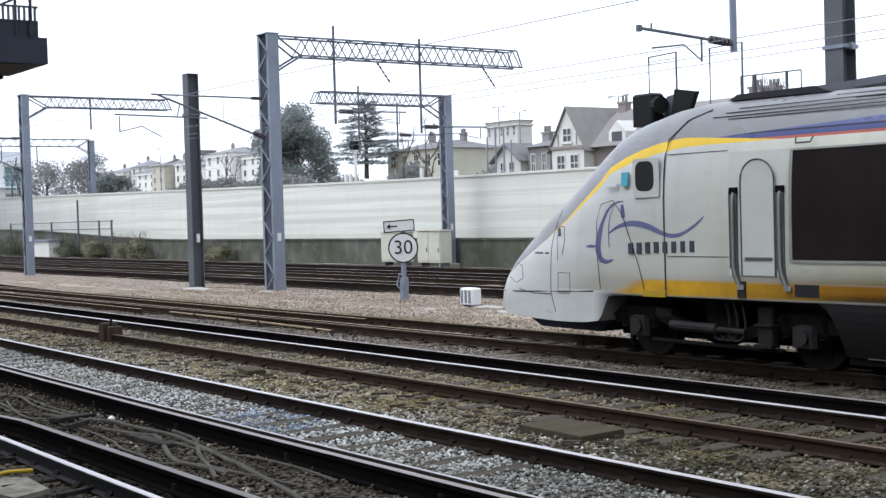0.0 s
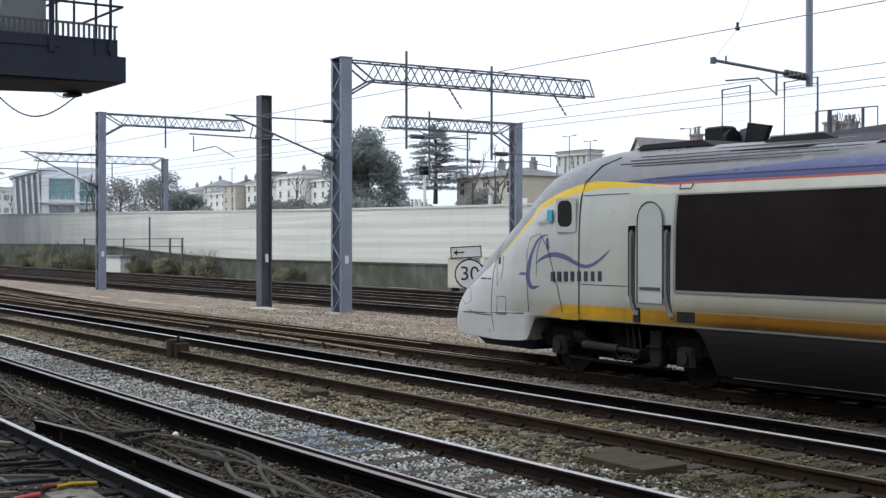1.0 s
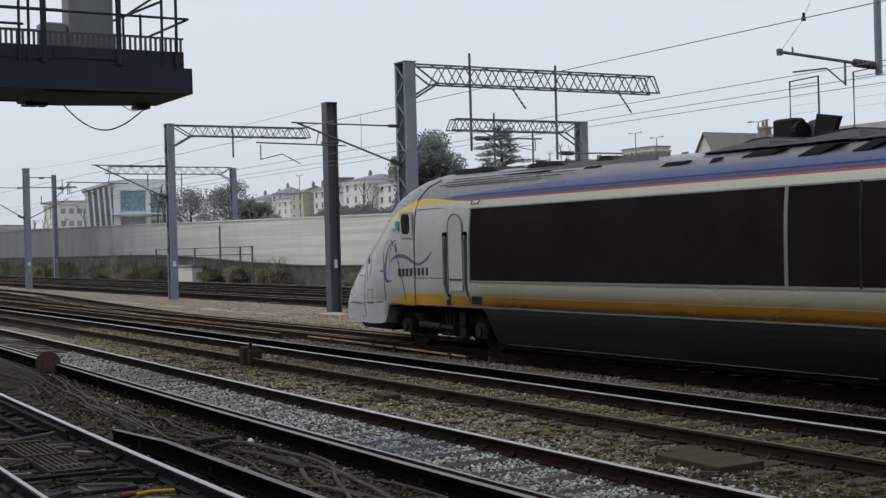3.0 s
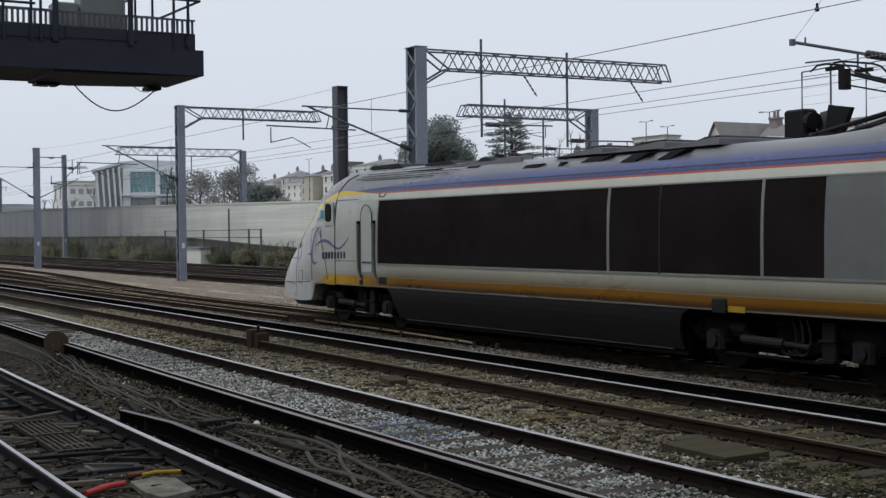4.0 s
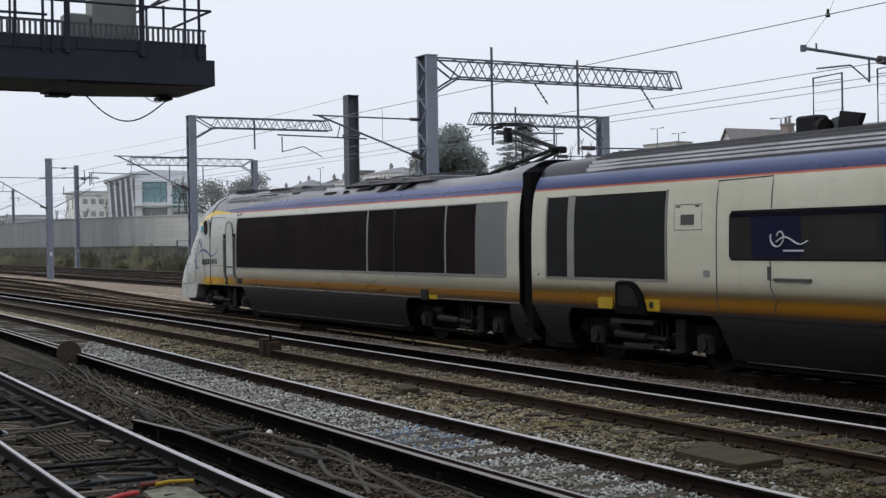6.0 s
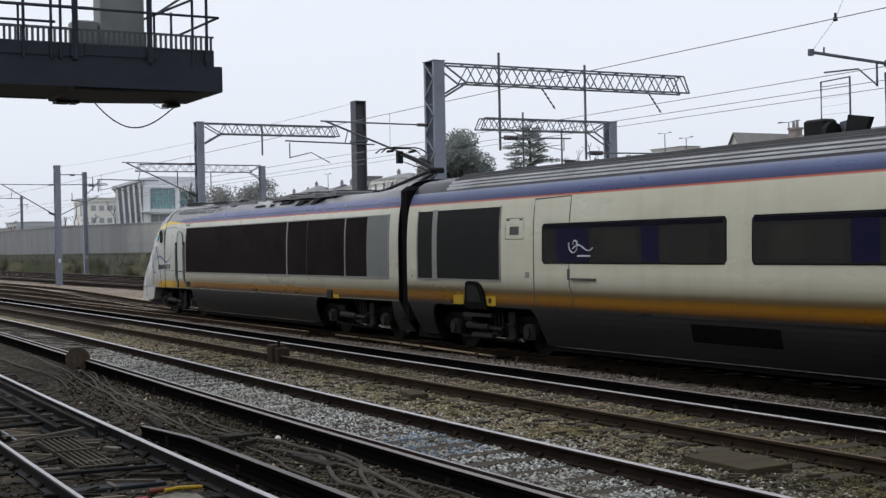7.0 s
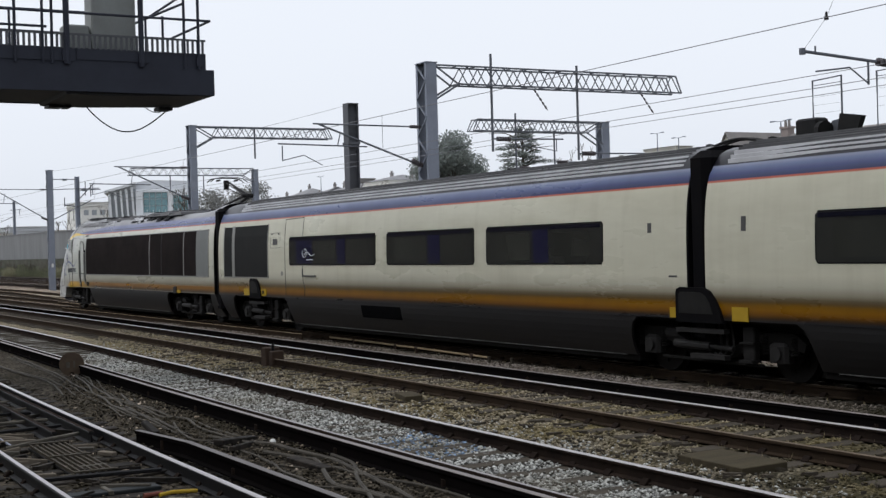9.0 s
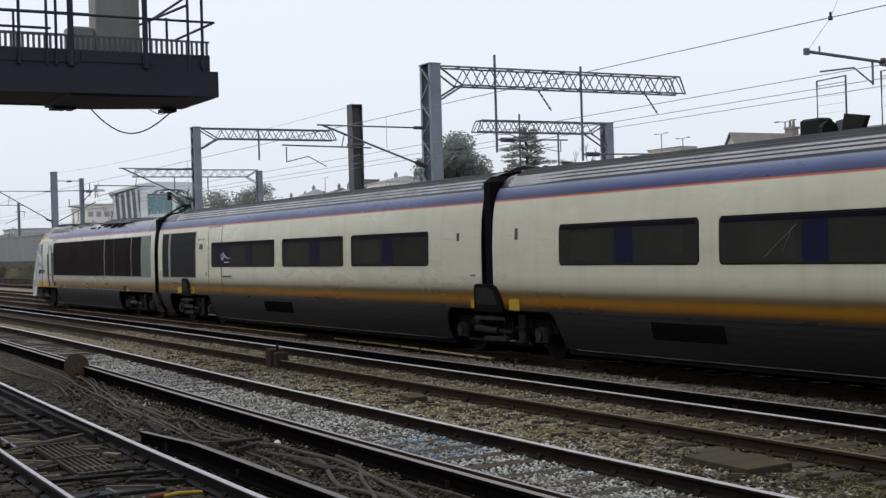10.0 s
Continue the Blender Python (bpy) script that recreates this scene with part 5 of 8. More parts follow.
def bogie(parent, xa, xb, bright=False):
    """A bogie with axles at xa and xb."""
    mid = (xa + xb) / 2
    part("underframe", Mesh().box(xa - 0.9, xb + 0.9, -0.62, 0.62, 0.36, 1.02), M["bogie"], parent)
    part("floor_pan", Mesh().box(xa - 0.9, xb + 0.9, -1.3, 1.3, 0.98, 1.025), M["bogie"], parent)
    wheelset(parent, xa)
    wheelset(parent, xb)
    b = part("bogie_frame", Mesh().box(mid - 0.3, mid + 0.3, -1.05, 1.05, 0.4, 0.85, cut=0.04), M["bogie"], parent)
    for s in (-1, 1):
        y0, y1 = sorted((s * 0.98, s * 1.14))
        out = [(xa - 0.55, 0.72), (xa - 0.3, 0.86), (xa + 0.35, 0.86), (mid - 0.5, 0.62), (mid + 0.5, 0.62), (xb - 0.35, 0.86), (xb + 0.3, 0.86), (xb + 0.55, 0.72),
               (xb + 0.5, 0.6), (xb - 0.35, 0.66), (mid + 0.45, 0.44), (mid - 0.45, 0.44), (xa + 0.35, 0.66), (xa - 0.5, 0.6)]
        part("side_beam", Mesh().prism(out, "y", y0, y1), M["bogie"], b)
        for x in (xa, xb):
            horn = [(x - 0.46, 0.97), (x + 0.46, 0.97), (x + 0.40, 0.7), (x + 0.27, 0.46), (x + 0.16, 0.36), (x - 0.16, 0.36), (x - 0.27, 0.46), (x - 0.40, 0.7)]
            part("horn_guide", Mesh().prism(horn, "y", s * 0.90, s * 0.965), M["bogie_mid"], b)
            part("guard_iron", Mesh().box(x + (0.5 if x > mid else -0.56), x + (0.56 if x > mid else -0.5), min(s * 0.72, s * 0.80), max(s * 0.72, s * 0.80), 0.22, 0.8), M["bogie_mid"], b)
            part("brake_cylinder", Mesh().tube([(x + (-0.62 if x > mid else 0.62), s * 1.05, 0.74), (x + (-0.34 if x > mid else 0.34), s * 1.08, 0.77)], 0.095, 12), M["bogie_light"], b)
            ab = Mesh().box(x - 0.2, x + 0.2, min(s * 1.0, s * 1.2), max(s * 1.0, s * 1.2), 0.42, 0.72, cut=0.05)
            ab.disc((x, s * 1.215, 0.56), 0.105, "y", 0.05, 16)
            part("axle_box", ab, M["bogie_light"], b)
            for dx in (-0.3, 0.3):
                sp = Mesh().tube([(x + dx + 0.07 * math.cos(a), s * 1.1 + 0.07 * math.sin(a), 0.52 + a * 0.0065) for a in np.linspace(0, 44, 56)], 0.016, 5)
                part("coil_spring", sp, M["bogie"], b)
        part("damper", Mesh().tube([(mid - 0.75, s * 1.25, 0.62), (mid + 0.1, s * 1.25, 0.6)], 0.07, 10).tube([(mid + 0.1, s * 1.25, 0.6), (mid + 0.6, s * 1.25, 0.58)], 0.04, 8), M["bogie_light"], b)
        part("air_bag", Mesh().tube([(mid, s * 0.95, 0.85), (mid, s * 0.95, 1.05)], 0.27, 16), M["rubber"], b)
        for k in range(3):
            x0 = mid + 0.25 + 0.14 * k
            hose = Mesh().tube([(x0 + 0.12 * math.sin(u * 3.1) - 0.1 * u, s * 1.24, 1.0 - 0.55 * math.sin(u * 1.57)) for u in np.linspace(0, 1.3, 9)], 0.018, 6)
            part("hose", hose, M["bogie_light"], b)
        part("step", Mesh().box(mid + 0.82, mid + 1.08, min(s * 1.15, s * 1.27), max(s * 1.15, s * 1.27), 0.4, 0.95, cut=0.02).box(mid + 0.8, mid + 1.1, min(s * 1.15, s * 1.33), max(s * 1.15, s * 1.33), 0.4, 0.44).box(mid + 0.8, mid + 1.1, min(s * 1.15, s * 1.31), max(s * 1.15, s * 1.31), 0.68, 0.71), M["bogie_mid"], b)
        part("brake_rod", Mesh().tube([(xa + 0.3, s * 1.18, 0.38), (xb - 0.3, s * 1.18, 0.36)], 0.03, 6), M["bogie"], b)


def build_power_car():
    t = thing("power_car", "grey and white streamlined electric power car with yellow brow", "train power car", (0, TRAIN_Y, 0), "train cars")
    st = [(-0.44, HALF, BODY_BOT, 3.78, BODY_N), (-0.9, HALF, BODY_BOT, 3.76, BODY_N), (-1.6, HALF, BODY_BOT, 3.66, BODY_N), (-2.6, HALF, BODY_BOT, 3.60, BODY_N),
          (-4, HALF, BODY_BOT, 3.60, BODY_N), (-8, HALF, BODY_BOT, 3.64, BODY_N), (-12, HALF, BODY_BOT, 3.70, BODY_N), (-15, HALF, BODY_BOT, 3.75, BODY_N), (-17.0, HALF, BODY_BOT, 3.77, BODY_N)]
    st += [(-17.3, 1.41, 1.03, 3.765, 4.9), (-17.88, 1.4, 1.03, 3.71, 4.7), (-18.51, 1.385, 1.02, 3.585, 4.4), (-18.86, 1.38, 0.99, 3.475, 4.2), (-18.95, 1.378, 0.84, 3.44, 4.17), (-19.02, 1.376, 0.7, 3.41, 4.15), (-19.107, 1.37, 0.62, 3.36, 4.1),
           (-19.38, 1.355, 0.58, 3.195, 3.9), (-19.644, 1.335, 0.57, 3.025, 3.7), (-19.946, 1.3, 0.56, 2.83, 3.5), (-20.369, 1.25, 0.56, 2.575, 3.3), (-20.862, 1.17, 0.57, 2.28, 3.1), (-21.385, 1.06, 0.58, 1.95, 3.0),
           (-21.78, 0.95, 0.59, 1.66, 2.9), (-21.98, 0.86, 0.66, 1.46, 2.9), (-22.13, 0.76, 0.71, 1.3, 2.8), (-22.26, 0.62, 0.77, 1.19, 2.7), (-22.36, 0.45, 0.83, 1.1, 2.5), (-22.42, 0.22, 0.89, 1.0, 2.2)]
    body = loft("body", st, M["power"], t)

    def nose_y(x, z):
        for a, b in zip(st, st[1:]):
            if b[0] <= x <= a[0]:
                u = (a[0] - x) / (a[0] - b[0])
                w, zb, zt, n = (a[i] + (b[i] - a[i]) * u for i in (1, 2, 3, 4))
                return w * (1 - max(0.0, min(0.999, (z - zb) / (zt - zb))) ** n) ** (1 / n)
        return HALF

    def nose_line(pts, r=0.006):
        fine = []
        for (xa, za), (xb, zb) in zip(pts, pts[1:]):
            fine += [(xa + (xb - xa) * i / 6, za + (zb - za) * i / 6) for i in range(7)]
        for s in (-1, 1):
            part("seam", Mesh().tube([(x, s * (nose_y(x, z) + 0.001), z) for x, z in fine], r, 5), M["seam"], t)
    nose_line([(-20.25, 2.3), (-20.32, 1.75), (-20.3, 1.0), (-20.18, 0.7)])
    nose_line([(-20.1, 1.0), (-19.78, 1.0), (-19.78, 1.32), (-20.1, 1.32), (-20.1, 1.0)], 0.005)
    nose_line([(-21.3, 1.02), (-20.8, 0.97), (-20.32, 0.98)], 0.008)
    nose_line([(-21.6, 1.45), (-21.3, 1.4), (-21.2, 1.2), (-21.45, 1.12), (-21.75, 1.2)], 0.005)
    nose_line([(-20.16, 2.0), (-20.1, 1.9)], 0.035)
    nose_line([(-20.3, 2.05), (-20.0, 2.03), (-19.95, 1.8), (-20.0, 1.6)], 0.006)
    nose_line([(-20.85, 1.62), (-20.6, 1.62)], 0.014)
    nose_line([(-20.5, 1.62), (-20.4, 1.62)], 0.014)
    # windscreen, far round the nose
    ws = [(-18.6, 1.0), (-19.05, 0.98), (-19.45, 0.95), (-19.95, 0.9)]
    tops = {-18.6: 3.56, -19.05: 3.39, -19.45: 3.15, -19.95: 2.83}
    wm = Mesh()
    for x, w in ws:
        wm.v += [(x - 0.03, -w * 0.78, tops[x] - 0.12), (x - 0.03, -w * 0.4, tops[x] + 0.0), (x - 0.03, 0, tops[x] + 0.03), (x - 0.03, w * 0.4, tops[x] + 0.0), (x - 0.03, w * 0.78, tops[x] - 0.12)]
    wm.f = [(i * 5 + k, i * 5 + k + 1, i * 5 + 6 + k, i * 5 + 5 + k) for i in range(3) for k in range(4)]
    wm.m = [0] * len(wm.f)
    part("windscreen", wm, M["glass"], t)
    # cab side window
    side_panel("window_surround", -18.26, -17.74, 2.44, 3.0, 0.004, M["door"], t, corner=0.03)
    side_panel("cab_window", -18.21, -17.84, 2.53, 2.96, 0.010, M["glass"], t, "small dark cab side window", corner=0.12)
    side_line("seam", [(-17.65, 1.12), (-17.65, 1.6), (-17.66, 2.4), (-17.66, 3.0), (-17.62, 3.25), (-17.35, 3.5), (-17.0, 3.62)], 0.011, 0.0, M["seam"], t)
    side_line("seam", [(-19.0, 1.1), (-19.05, 1.6), (-19.05, 2.1), (-18.95, 2.36), (-18.7, 2.42), (-18.5, 2.2), (-18.2, 1.5), (-18.08, 1.12)], 0.006, -0.005, M["seam"], t)
    side_line("seam", [(-17.6, 1.6), (-16.48, 1.6)], 0.006, 0.0, M["seam"], t)
    side_line("seam", [(-17.6, 3.03), (-16.5, 3.03)], 0.006, 0.0, M["seam"], t)
    # cab door and its handrails
    side_panel("door_frame", -16.47, -15.49, 1.36, 3.0, 0.003, M["door"], t)
    for s in (-1, 1):
        d = Mesh()
        arch = [(-15.67, 1.36), (-15.67, 2.6)] + [(-15.95 + 0.28 * math.cos(a), 2.62 + 0.27 * math.sin(a)) for a in np.linspace(0, math.pi, 12)] + [(-16.23, 2.6), (-16.23, 1.36)]
        yo = s * (side_y(2.2) + 0.02)
        d.prism(arch, "y", yo - s * 0.03, yo)
        dr = part("cab_door", d, M["door"], t, "pale arched cab door")
        part("door_step", Mesh().box(-16.17, -15.72, min(yo, yo + s * 0.012), max(yo, yo + s * 0.012), 1.56, 1.6), M["seam"], dr)
        part("door_outline", Mesh().tube([(x, yo + s * 0.002, z) for x, z in arch], 0.011, 5), M["seam"], dr)
        for hx in (-16.36, -15.58):
            # Raised plate: the recess is put in by darker grey, not cut
            pocket = part("handrail_recess", Mesh().prism([(hx - 0.055, 2.44), (hx - 0.055, 1.5), (hx - 0.03, 1.34), (hx + 0.03, 1.24), (hx + 0.11, 1.24), (hx + 0.075, 1.36), (hx + 0.06, 1.5), (hx + 0.06, 2.44)], "y", s * 1.405, s * 1.436), M["recess"], t, "grey handrail recess")
            part("recess_cap", Mesh().box(hx - 0.06, hx + 0.065, min(s * 1.405, s * 1.438), max(s * 1.405, s * 1.438), 2.441, 2.53), M["rubber"], pocket)
            part("recess_lip", Mesh().box(hx - 0.07, hx - 0.058, min(s * 1.405, s * 1.440), max(s * 1.405, s * 1.440), 1.45, 2.5), M["seam"], pocket)
            part("handrail", Mesh().tube([(hx + 0.015, s * 1.44, 2.46), (hx + 0.015, s * 1.462, 2.36), (hx + 0.015, s * 1.462, 1.5), (hx + 0.04, s * 1.46, 1.36), (hx + 0.1, s * 1.445, 1.20)], 0.017, 6), M["frame_grey"], t)
            part("rail_foot", Mesh().box(hx + 0.05, hx + 0.16, min(s * 1.41, s * 1.446), max(s * 1.41, s * 1.446), 1.17, 1.235), M["frame_grey"], t)
        part("cable_clip", Mesh().box(-16.32, -16.18, min(s * 1.41, s * 1.43), max(s * 1.41, s * 1.43), 1.06, 1.28), M["bogie_light"], t)
        part("roof_handle", Mesh().tube([(-15.35, s * 1.36, 3.13), (-15.33, s * 1.40, 3.06), (-15.1, s * 1.40, 3.06), (-15.08, s * 1.36, 3.13)], 0.012, 5), M["seam"], t)
    # dark louvred panels along the side
    for x0, x1, key in ((-15.4, -6.94, "grille"), (-6.87, -5.575, "grille"), (-5.53, -3.27, "grille"), (-3.21, -2.05, "grille"), (-2.04, -0.93, "grille_grey")):
        side_panel("louvre_panel", x0, x1, 1.57, 2.97, 0.006, M[key], t, "grey louvred panel" if key == "grille_grey" else "dark louvred panel")
    for x0, x1 in ((-15.45, -15.40), (-6.94, -6.87), (-5.575, -5.53), (-3.27, -3.21), (-0.93, -0.89)):
        side_panel("upright_trim", x0, x1, 1.55, 2.99, 0.014, M["frame_dark" if x0 == -5.575 else "frame_grey"], t)
    side_panel("trim_rail", -15.4, -0.93, 1.53, 1.57, 0.012, M["frame_grey"], t)
    side_panel("trim_rail", -15.4, -0.93, 2.97, 2.995, 0.012, M["frame_grey"], t)
    # lettering bars and swoosh
    w = 1.38 / 8
    for i in range(8):
        x0 = -18.38 + i * w
        side_panel("lettering_bar", x0, x0 + w * 0.5, 1.63 + 0.004 * i, 1.79 + 0.004 * i, 0.006, M["ink"], t, both=False)
    def stroke(label, pts):
        """A painted stroke on the nose through places (x, z, width)."""
        n = 6
        fine = []
        ends = [pts[0]] + list(pts) + [pts[-1]]
        for i in range(1, len(ends) - 2):
            for k in range(n):
                u = k / n
                fine.append(tuple(0.5 * (2 * q + (r - p) * u + (2 * p - 5 * q + 4 * r - w) * u * u + (3 * q - p - 3 * r + w) * u ** 3) for p, q, r, w in zip(*ends[i - 1:i + 3])))
        fine.append(pts[-1])
        m, vs = Mesh(), []
        for i, (x, z, w) in enumerate(fine):
            (xa, za, _), (xb, zb, _) = fine[max(0, i - 1)], fine[min(len(fine) - 1, i + 1)]
            d = math.hypot(xb - xa, zb - za) or 1.0
            dx, dz = -(zb - za) / d * w / 2, (xb - xa) / d * w / 2
            for px, pz in ((x + dx, z + dz), (x - dx, z - dz)):
                vs += [(px, -(nose_y(px, pz) + 0.004), pz)]
        m.add(vs, [(2 * i, 2 * i + 2, 2 * i + 3, 2 * i + 1) for i in range(len(fine) - 1)])
        part("swoosh", m, M["logo_blue"], t, label)
    stroke("blue hooked emblem", ((-18.50, 2.40, 0.015), (-18.66, 2.38, 0.030), (-18.82, 2.29, 0.045), (-18.95, 2.11, 0.070), (-19.03, 1.92, 0.110), (-19.07, 1.71, 0.130), (-19.01, 1.56, 0.100), (-18.89, 1.51, 0.060), (-18.73, 1.54, 0.020)))
    stroke("blue flowing swoosh", ((-18.82, 1.93, 0.020), (-18.63, 2.02, 0.050), (-18.39, 2.07, 0.075), (-18.16, 2.06, 0.085), (-17.93, 2.01, 0.080), (-17.71, 1.93, 0.065), (-17.49, 1.89, 0.055), (-17.28, 1.93, 0.045), (-17.06, 2.04, 0.035), (-16.89, 2.16, 0.012)))
    stroke("thin blue inner stroke", ((-18.70, 2.33, 0.012), (-18.79, 2.17, 0.020), (-18.82, 1.96, 0.022), (-18.81, 1.71, 0.010)))
    stroke("short blue tick", ((-19.35, 1.73, 0.020), (-19.23, 1.74, 0.050), (-19.09, 1.73, 0.020)))
    stroke("dark blue sail mark", ((-18.53, 2.35, 0.060), (-18.52, 2.26, 0.080), (-18.50, 2.16, 0.090)))
    side_panel("emblem", -18.52, -18.38, 2.62, 2.82, 0.004, M["teal"], t, both=False)
    side_panel("lettering_bar", -18.85, -18.6, 2.62, 2.66, 0.0, M["logo_pale"], t, both=False)
    side_panel("yellow_tag", -18.1, -17.64, 1.02, 1.11, 0.02, M["yellow"], t)
    side_panel("yellow_tag", -3.95, -3.6, 1.02, 1.11, 0.02, M["yellow"], t)
    side_panel("yellow_tag", -15.38, -15.0, 1.10, 1.26, 0.003, M["bogie_light"], t)
    # nose details: hatch seams and lamp
    side_line("seam", [(-20.1, 1.5), (-20.1, 1.95)], 0.004, -0.135, M["seam"], t)
    for zz, xa, xb in ((3.50, -16.9, -12.6), (3.55, -16.7, -12.2), (3.60, -16.5, -12.0), (3.46, -16.6, -13.2)):
        side_line("seam", [(xa, zz), (xb, zz - 0.015)], 0.007, 0.0, M["seam"], t)
    for s in (-1, 1):
        part("bumper_groove", Mesh().tube([(-19.2, s * 1.366, 1.06), (-19.95, s * 1.297, 1.03), (-20.86, s * 1.165, 1.0), (-21.4, s * 1.05, 0.98), (-21.98, s * 0.84, 0.96)], 0.012, 5), M["seam"], t)
    part("plough", Mesh().prism([(-20.9, 0.42), (-19.5, 0.40), (-19.3, 0.6), (-21.3, 0.6)], "y", -0.95, 0.95), M["plough"], t, "dark blue snow plough below the nose")
    # skirts, bogies, ends
    skirt(t, -14.75, -5.2, round0=0.35, round1=0.35)
    skirt(t, -0.8, -0.44, lean1=0.42)
    bogie(t, -18.45, -15.45)
    bogie(t, -4.55, -1.6)
    part("equipment_box", Mesh().box(-4.32, -4.0, -1.44, -1.3, 1.0, 1.22, cut=0.02), M["bogie_light"], t)
    loft("end_frame", [(-0.437, HALF - 0.006, BODY_BOT + 0.006, 3.772, BODY_N), (-0.40, HALF - 0.006, BODY_BOT + 0.006, 3.772, BODY_N)], M["rubber"], t)
    part("gangway", Mesh().box(-0.46, 0.02, -1.34, 1.34, 0.6, 3.6, cut=0.1), M["rubber"], t, "black rubber gangway between cars")
    # roof: raised cowls, vents, pantograph
    for x0, x1, z in ((-16.9, -15.2, 3.74), (-14.2, -12.9, 3.69), (-12.0, -11.4, 3.68)):
        part("roof_vent", Mesh().prism([(x0, z), (x1, z - 0.02), (x1 - 0.25, z + 0.075), (x0 + 0.15, z + 0.075)], "y", -0.85, 0.85), M["roof_dark"], t)
    for x0, x1, z in ((-8.6, -7.6, 3.60), (-7.2, -5.9, 3.59), (-5.6, -4.6, 3.57)):
        part("roof_plate", Mesh().prism([(x0 - 0.5, z), (x1, z), (x1, z + 0.10), (x1 - 0.15, z + 0.12)], "y", -1.0, 1.0), M["roof_grey"], t, "pale sloping roof plate")
        part("roof_vent", Mesh().prism([(x0 + 0.2, z + 0.1), (x1 - 0.1, z + 0.09), (x1 - 0.25, z + 0.165), (x0 + 0.45, z + 0.155)], "y", -0.8, 0.8), M["roof_dark"], t)
    for x0, x1, z0, z1, lean in ((-14.9, -13.1, 3.50, 3.60, 0.3), (-9.95, -9.2, 3.42, 3.50, 0.2), (-8.75, -8.5, 3.42, 3.5, 0.1), (-8.1, -7.2, 3.46, 3.54, 0.3), (-6.9, -6.1, 3.40, 3.53, 0.4), (-5.9, -5.2, 3.40, 3.53, 0.4), (-12.2, -11.6, 3.50, 3.58, 0.2)):
        for s in (-1, 1):
            # Solid dark block: the recess is put in by colour, not cut
            rc = Mesh()
            rc.prism([(x0, z0), (x1 - lean, z0), (x1, z1), (x0 + lean, z1)], "y", s * (side_y(z0, zt=3.66) - 0.25), s * (side_y(z0, zt=3.66) - 0.006))
            part("roof_recess", rc, M["roof_dark"], t, "dark recess in the roof shoulder")
    for yy in (-0.95, -0.7, 0.7, 0.95):
        part("roof_rib", Mesh().box(-15.0, -10.2, yy - 0.025, yy + 0.025, 3.56 if abs(yy) > 0.8 else 3.62, 3.66 if abs(yy) > 0.8 else 3.72), M["roof_grey"], t)
    p = part("pantograph", Mesh().box(-3.55, -2.9, -0.32, 0.32, 3.6, 3.665).box(-3.5, -3.38, -0.5, 0.5, 3.58, 3.63), M["black"], t, "black raised pantograph on the roof")
    for yy in (-0.32, 0.32):
        ins = Mesh()
        insulator(ins, (-3.3, yy, 3.55), (-3.3, yy, 3.68), 0.07)
        part("insulators", ins, M["insulator"], p)
    low_arm = Mesh()
    for yy in (-0.2, 0.2):
        low_arm.tube([(-3.25, yy * 1.3, 3.66), (-1.16, yy * 0.5, 4.02)], 0.038, 8)
    low_arm.tube([(-2.5, 0, 3.72), (-1.3, 0, 3.94)], 0.02, 6)
    part("lower_arm", low_arm, M["black"], p)
    part("knee", Mesh().tube([(-1.14, -0.18, 4.02), (-1.14, 0.18, 4.02)], 0.07, 10).box(-1.12, -0.98, -0.05, 0.05, 3.95, 4.05), M["black"], p)
    part("upper_arm", Mesh().tube([(-1.16, 0.04, 4.03), (-2.8, 0.03, 4.52)], 0.045, 8, r1=0.03).tube([(-1.16, -0.05, 4.03), (-2.8, -0.06, 4.5)], 0.02, 6).tube([(-1.25, 0, 3.97), (-2.92, 0, 4.36)], 0.013, 5), M["black"], p)
    part("stay_rod", Mesh().tube([(-1.15, 0.1, 4.0), (-1.75, 0.1, 3.74)], 0.012, 5), M["black"], p)
    hd = Mesh()
    for x in (-2.72, -3.05):
        hd.tube([(x, -0.62, 4.54), (x, -0.48, 4.64), (x, -0.3, 4.67), (x, 0.3, 4.67), (x, 0.48, 4.64), (x, 0.62, 4.54)], 0.016, 6)
    for yy in (-0.3, 0.3):
        hd.box(-3.06, -2.71, yy - 0.012, yy + 0.012, 4.56, 4.62)
    hd.box(-3.04, -2.92, -0.07, 0.07, 4.3, 4.6)
    part("collector_head", hd, M["black"], p)
    return t


M["plough"] = worn("plough_blue_grey", (0.03, 0.033, 0.055), (0.012, 0.012, 0.018), 0.5, 0.4, 0.03, 0.6)


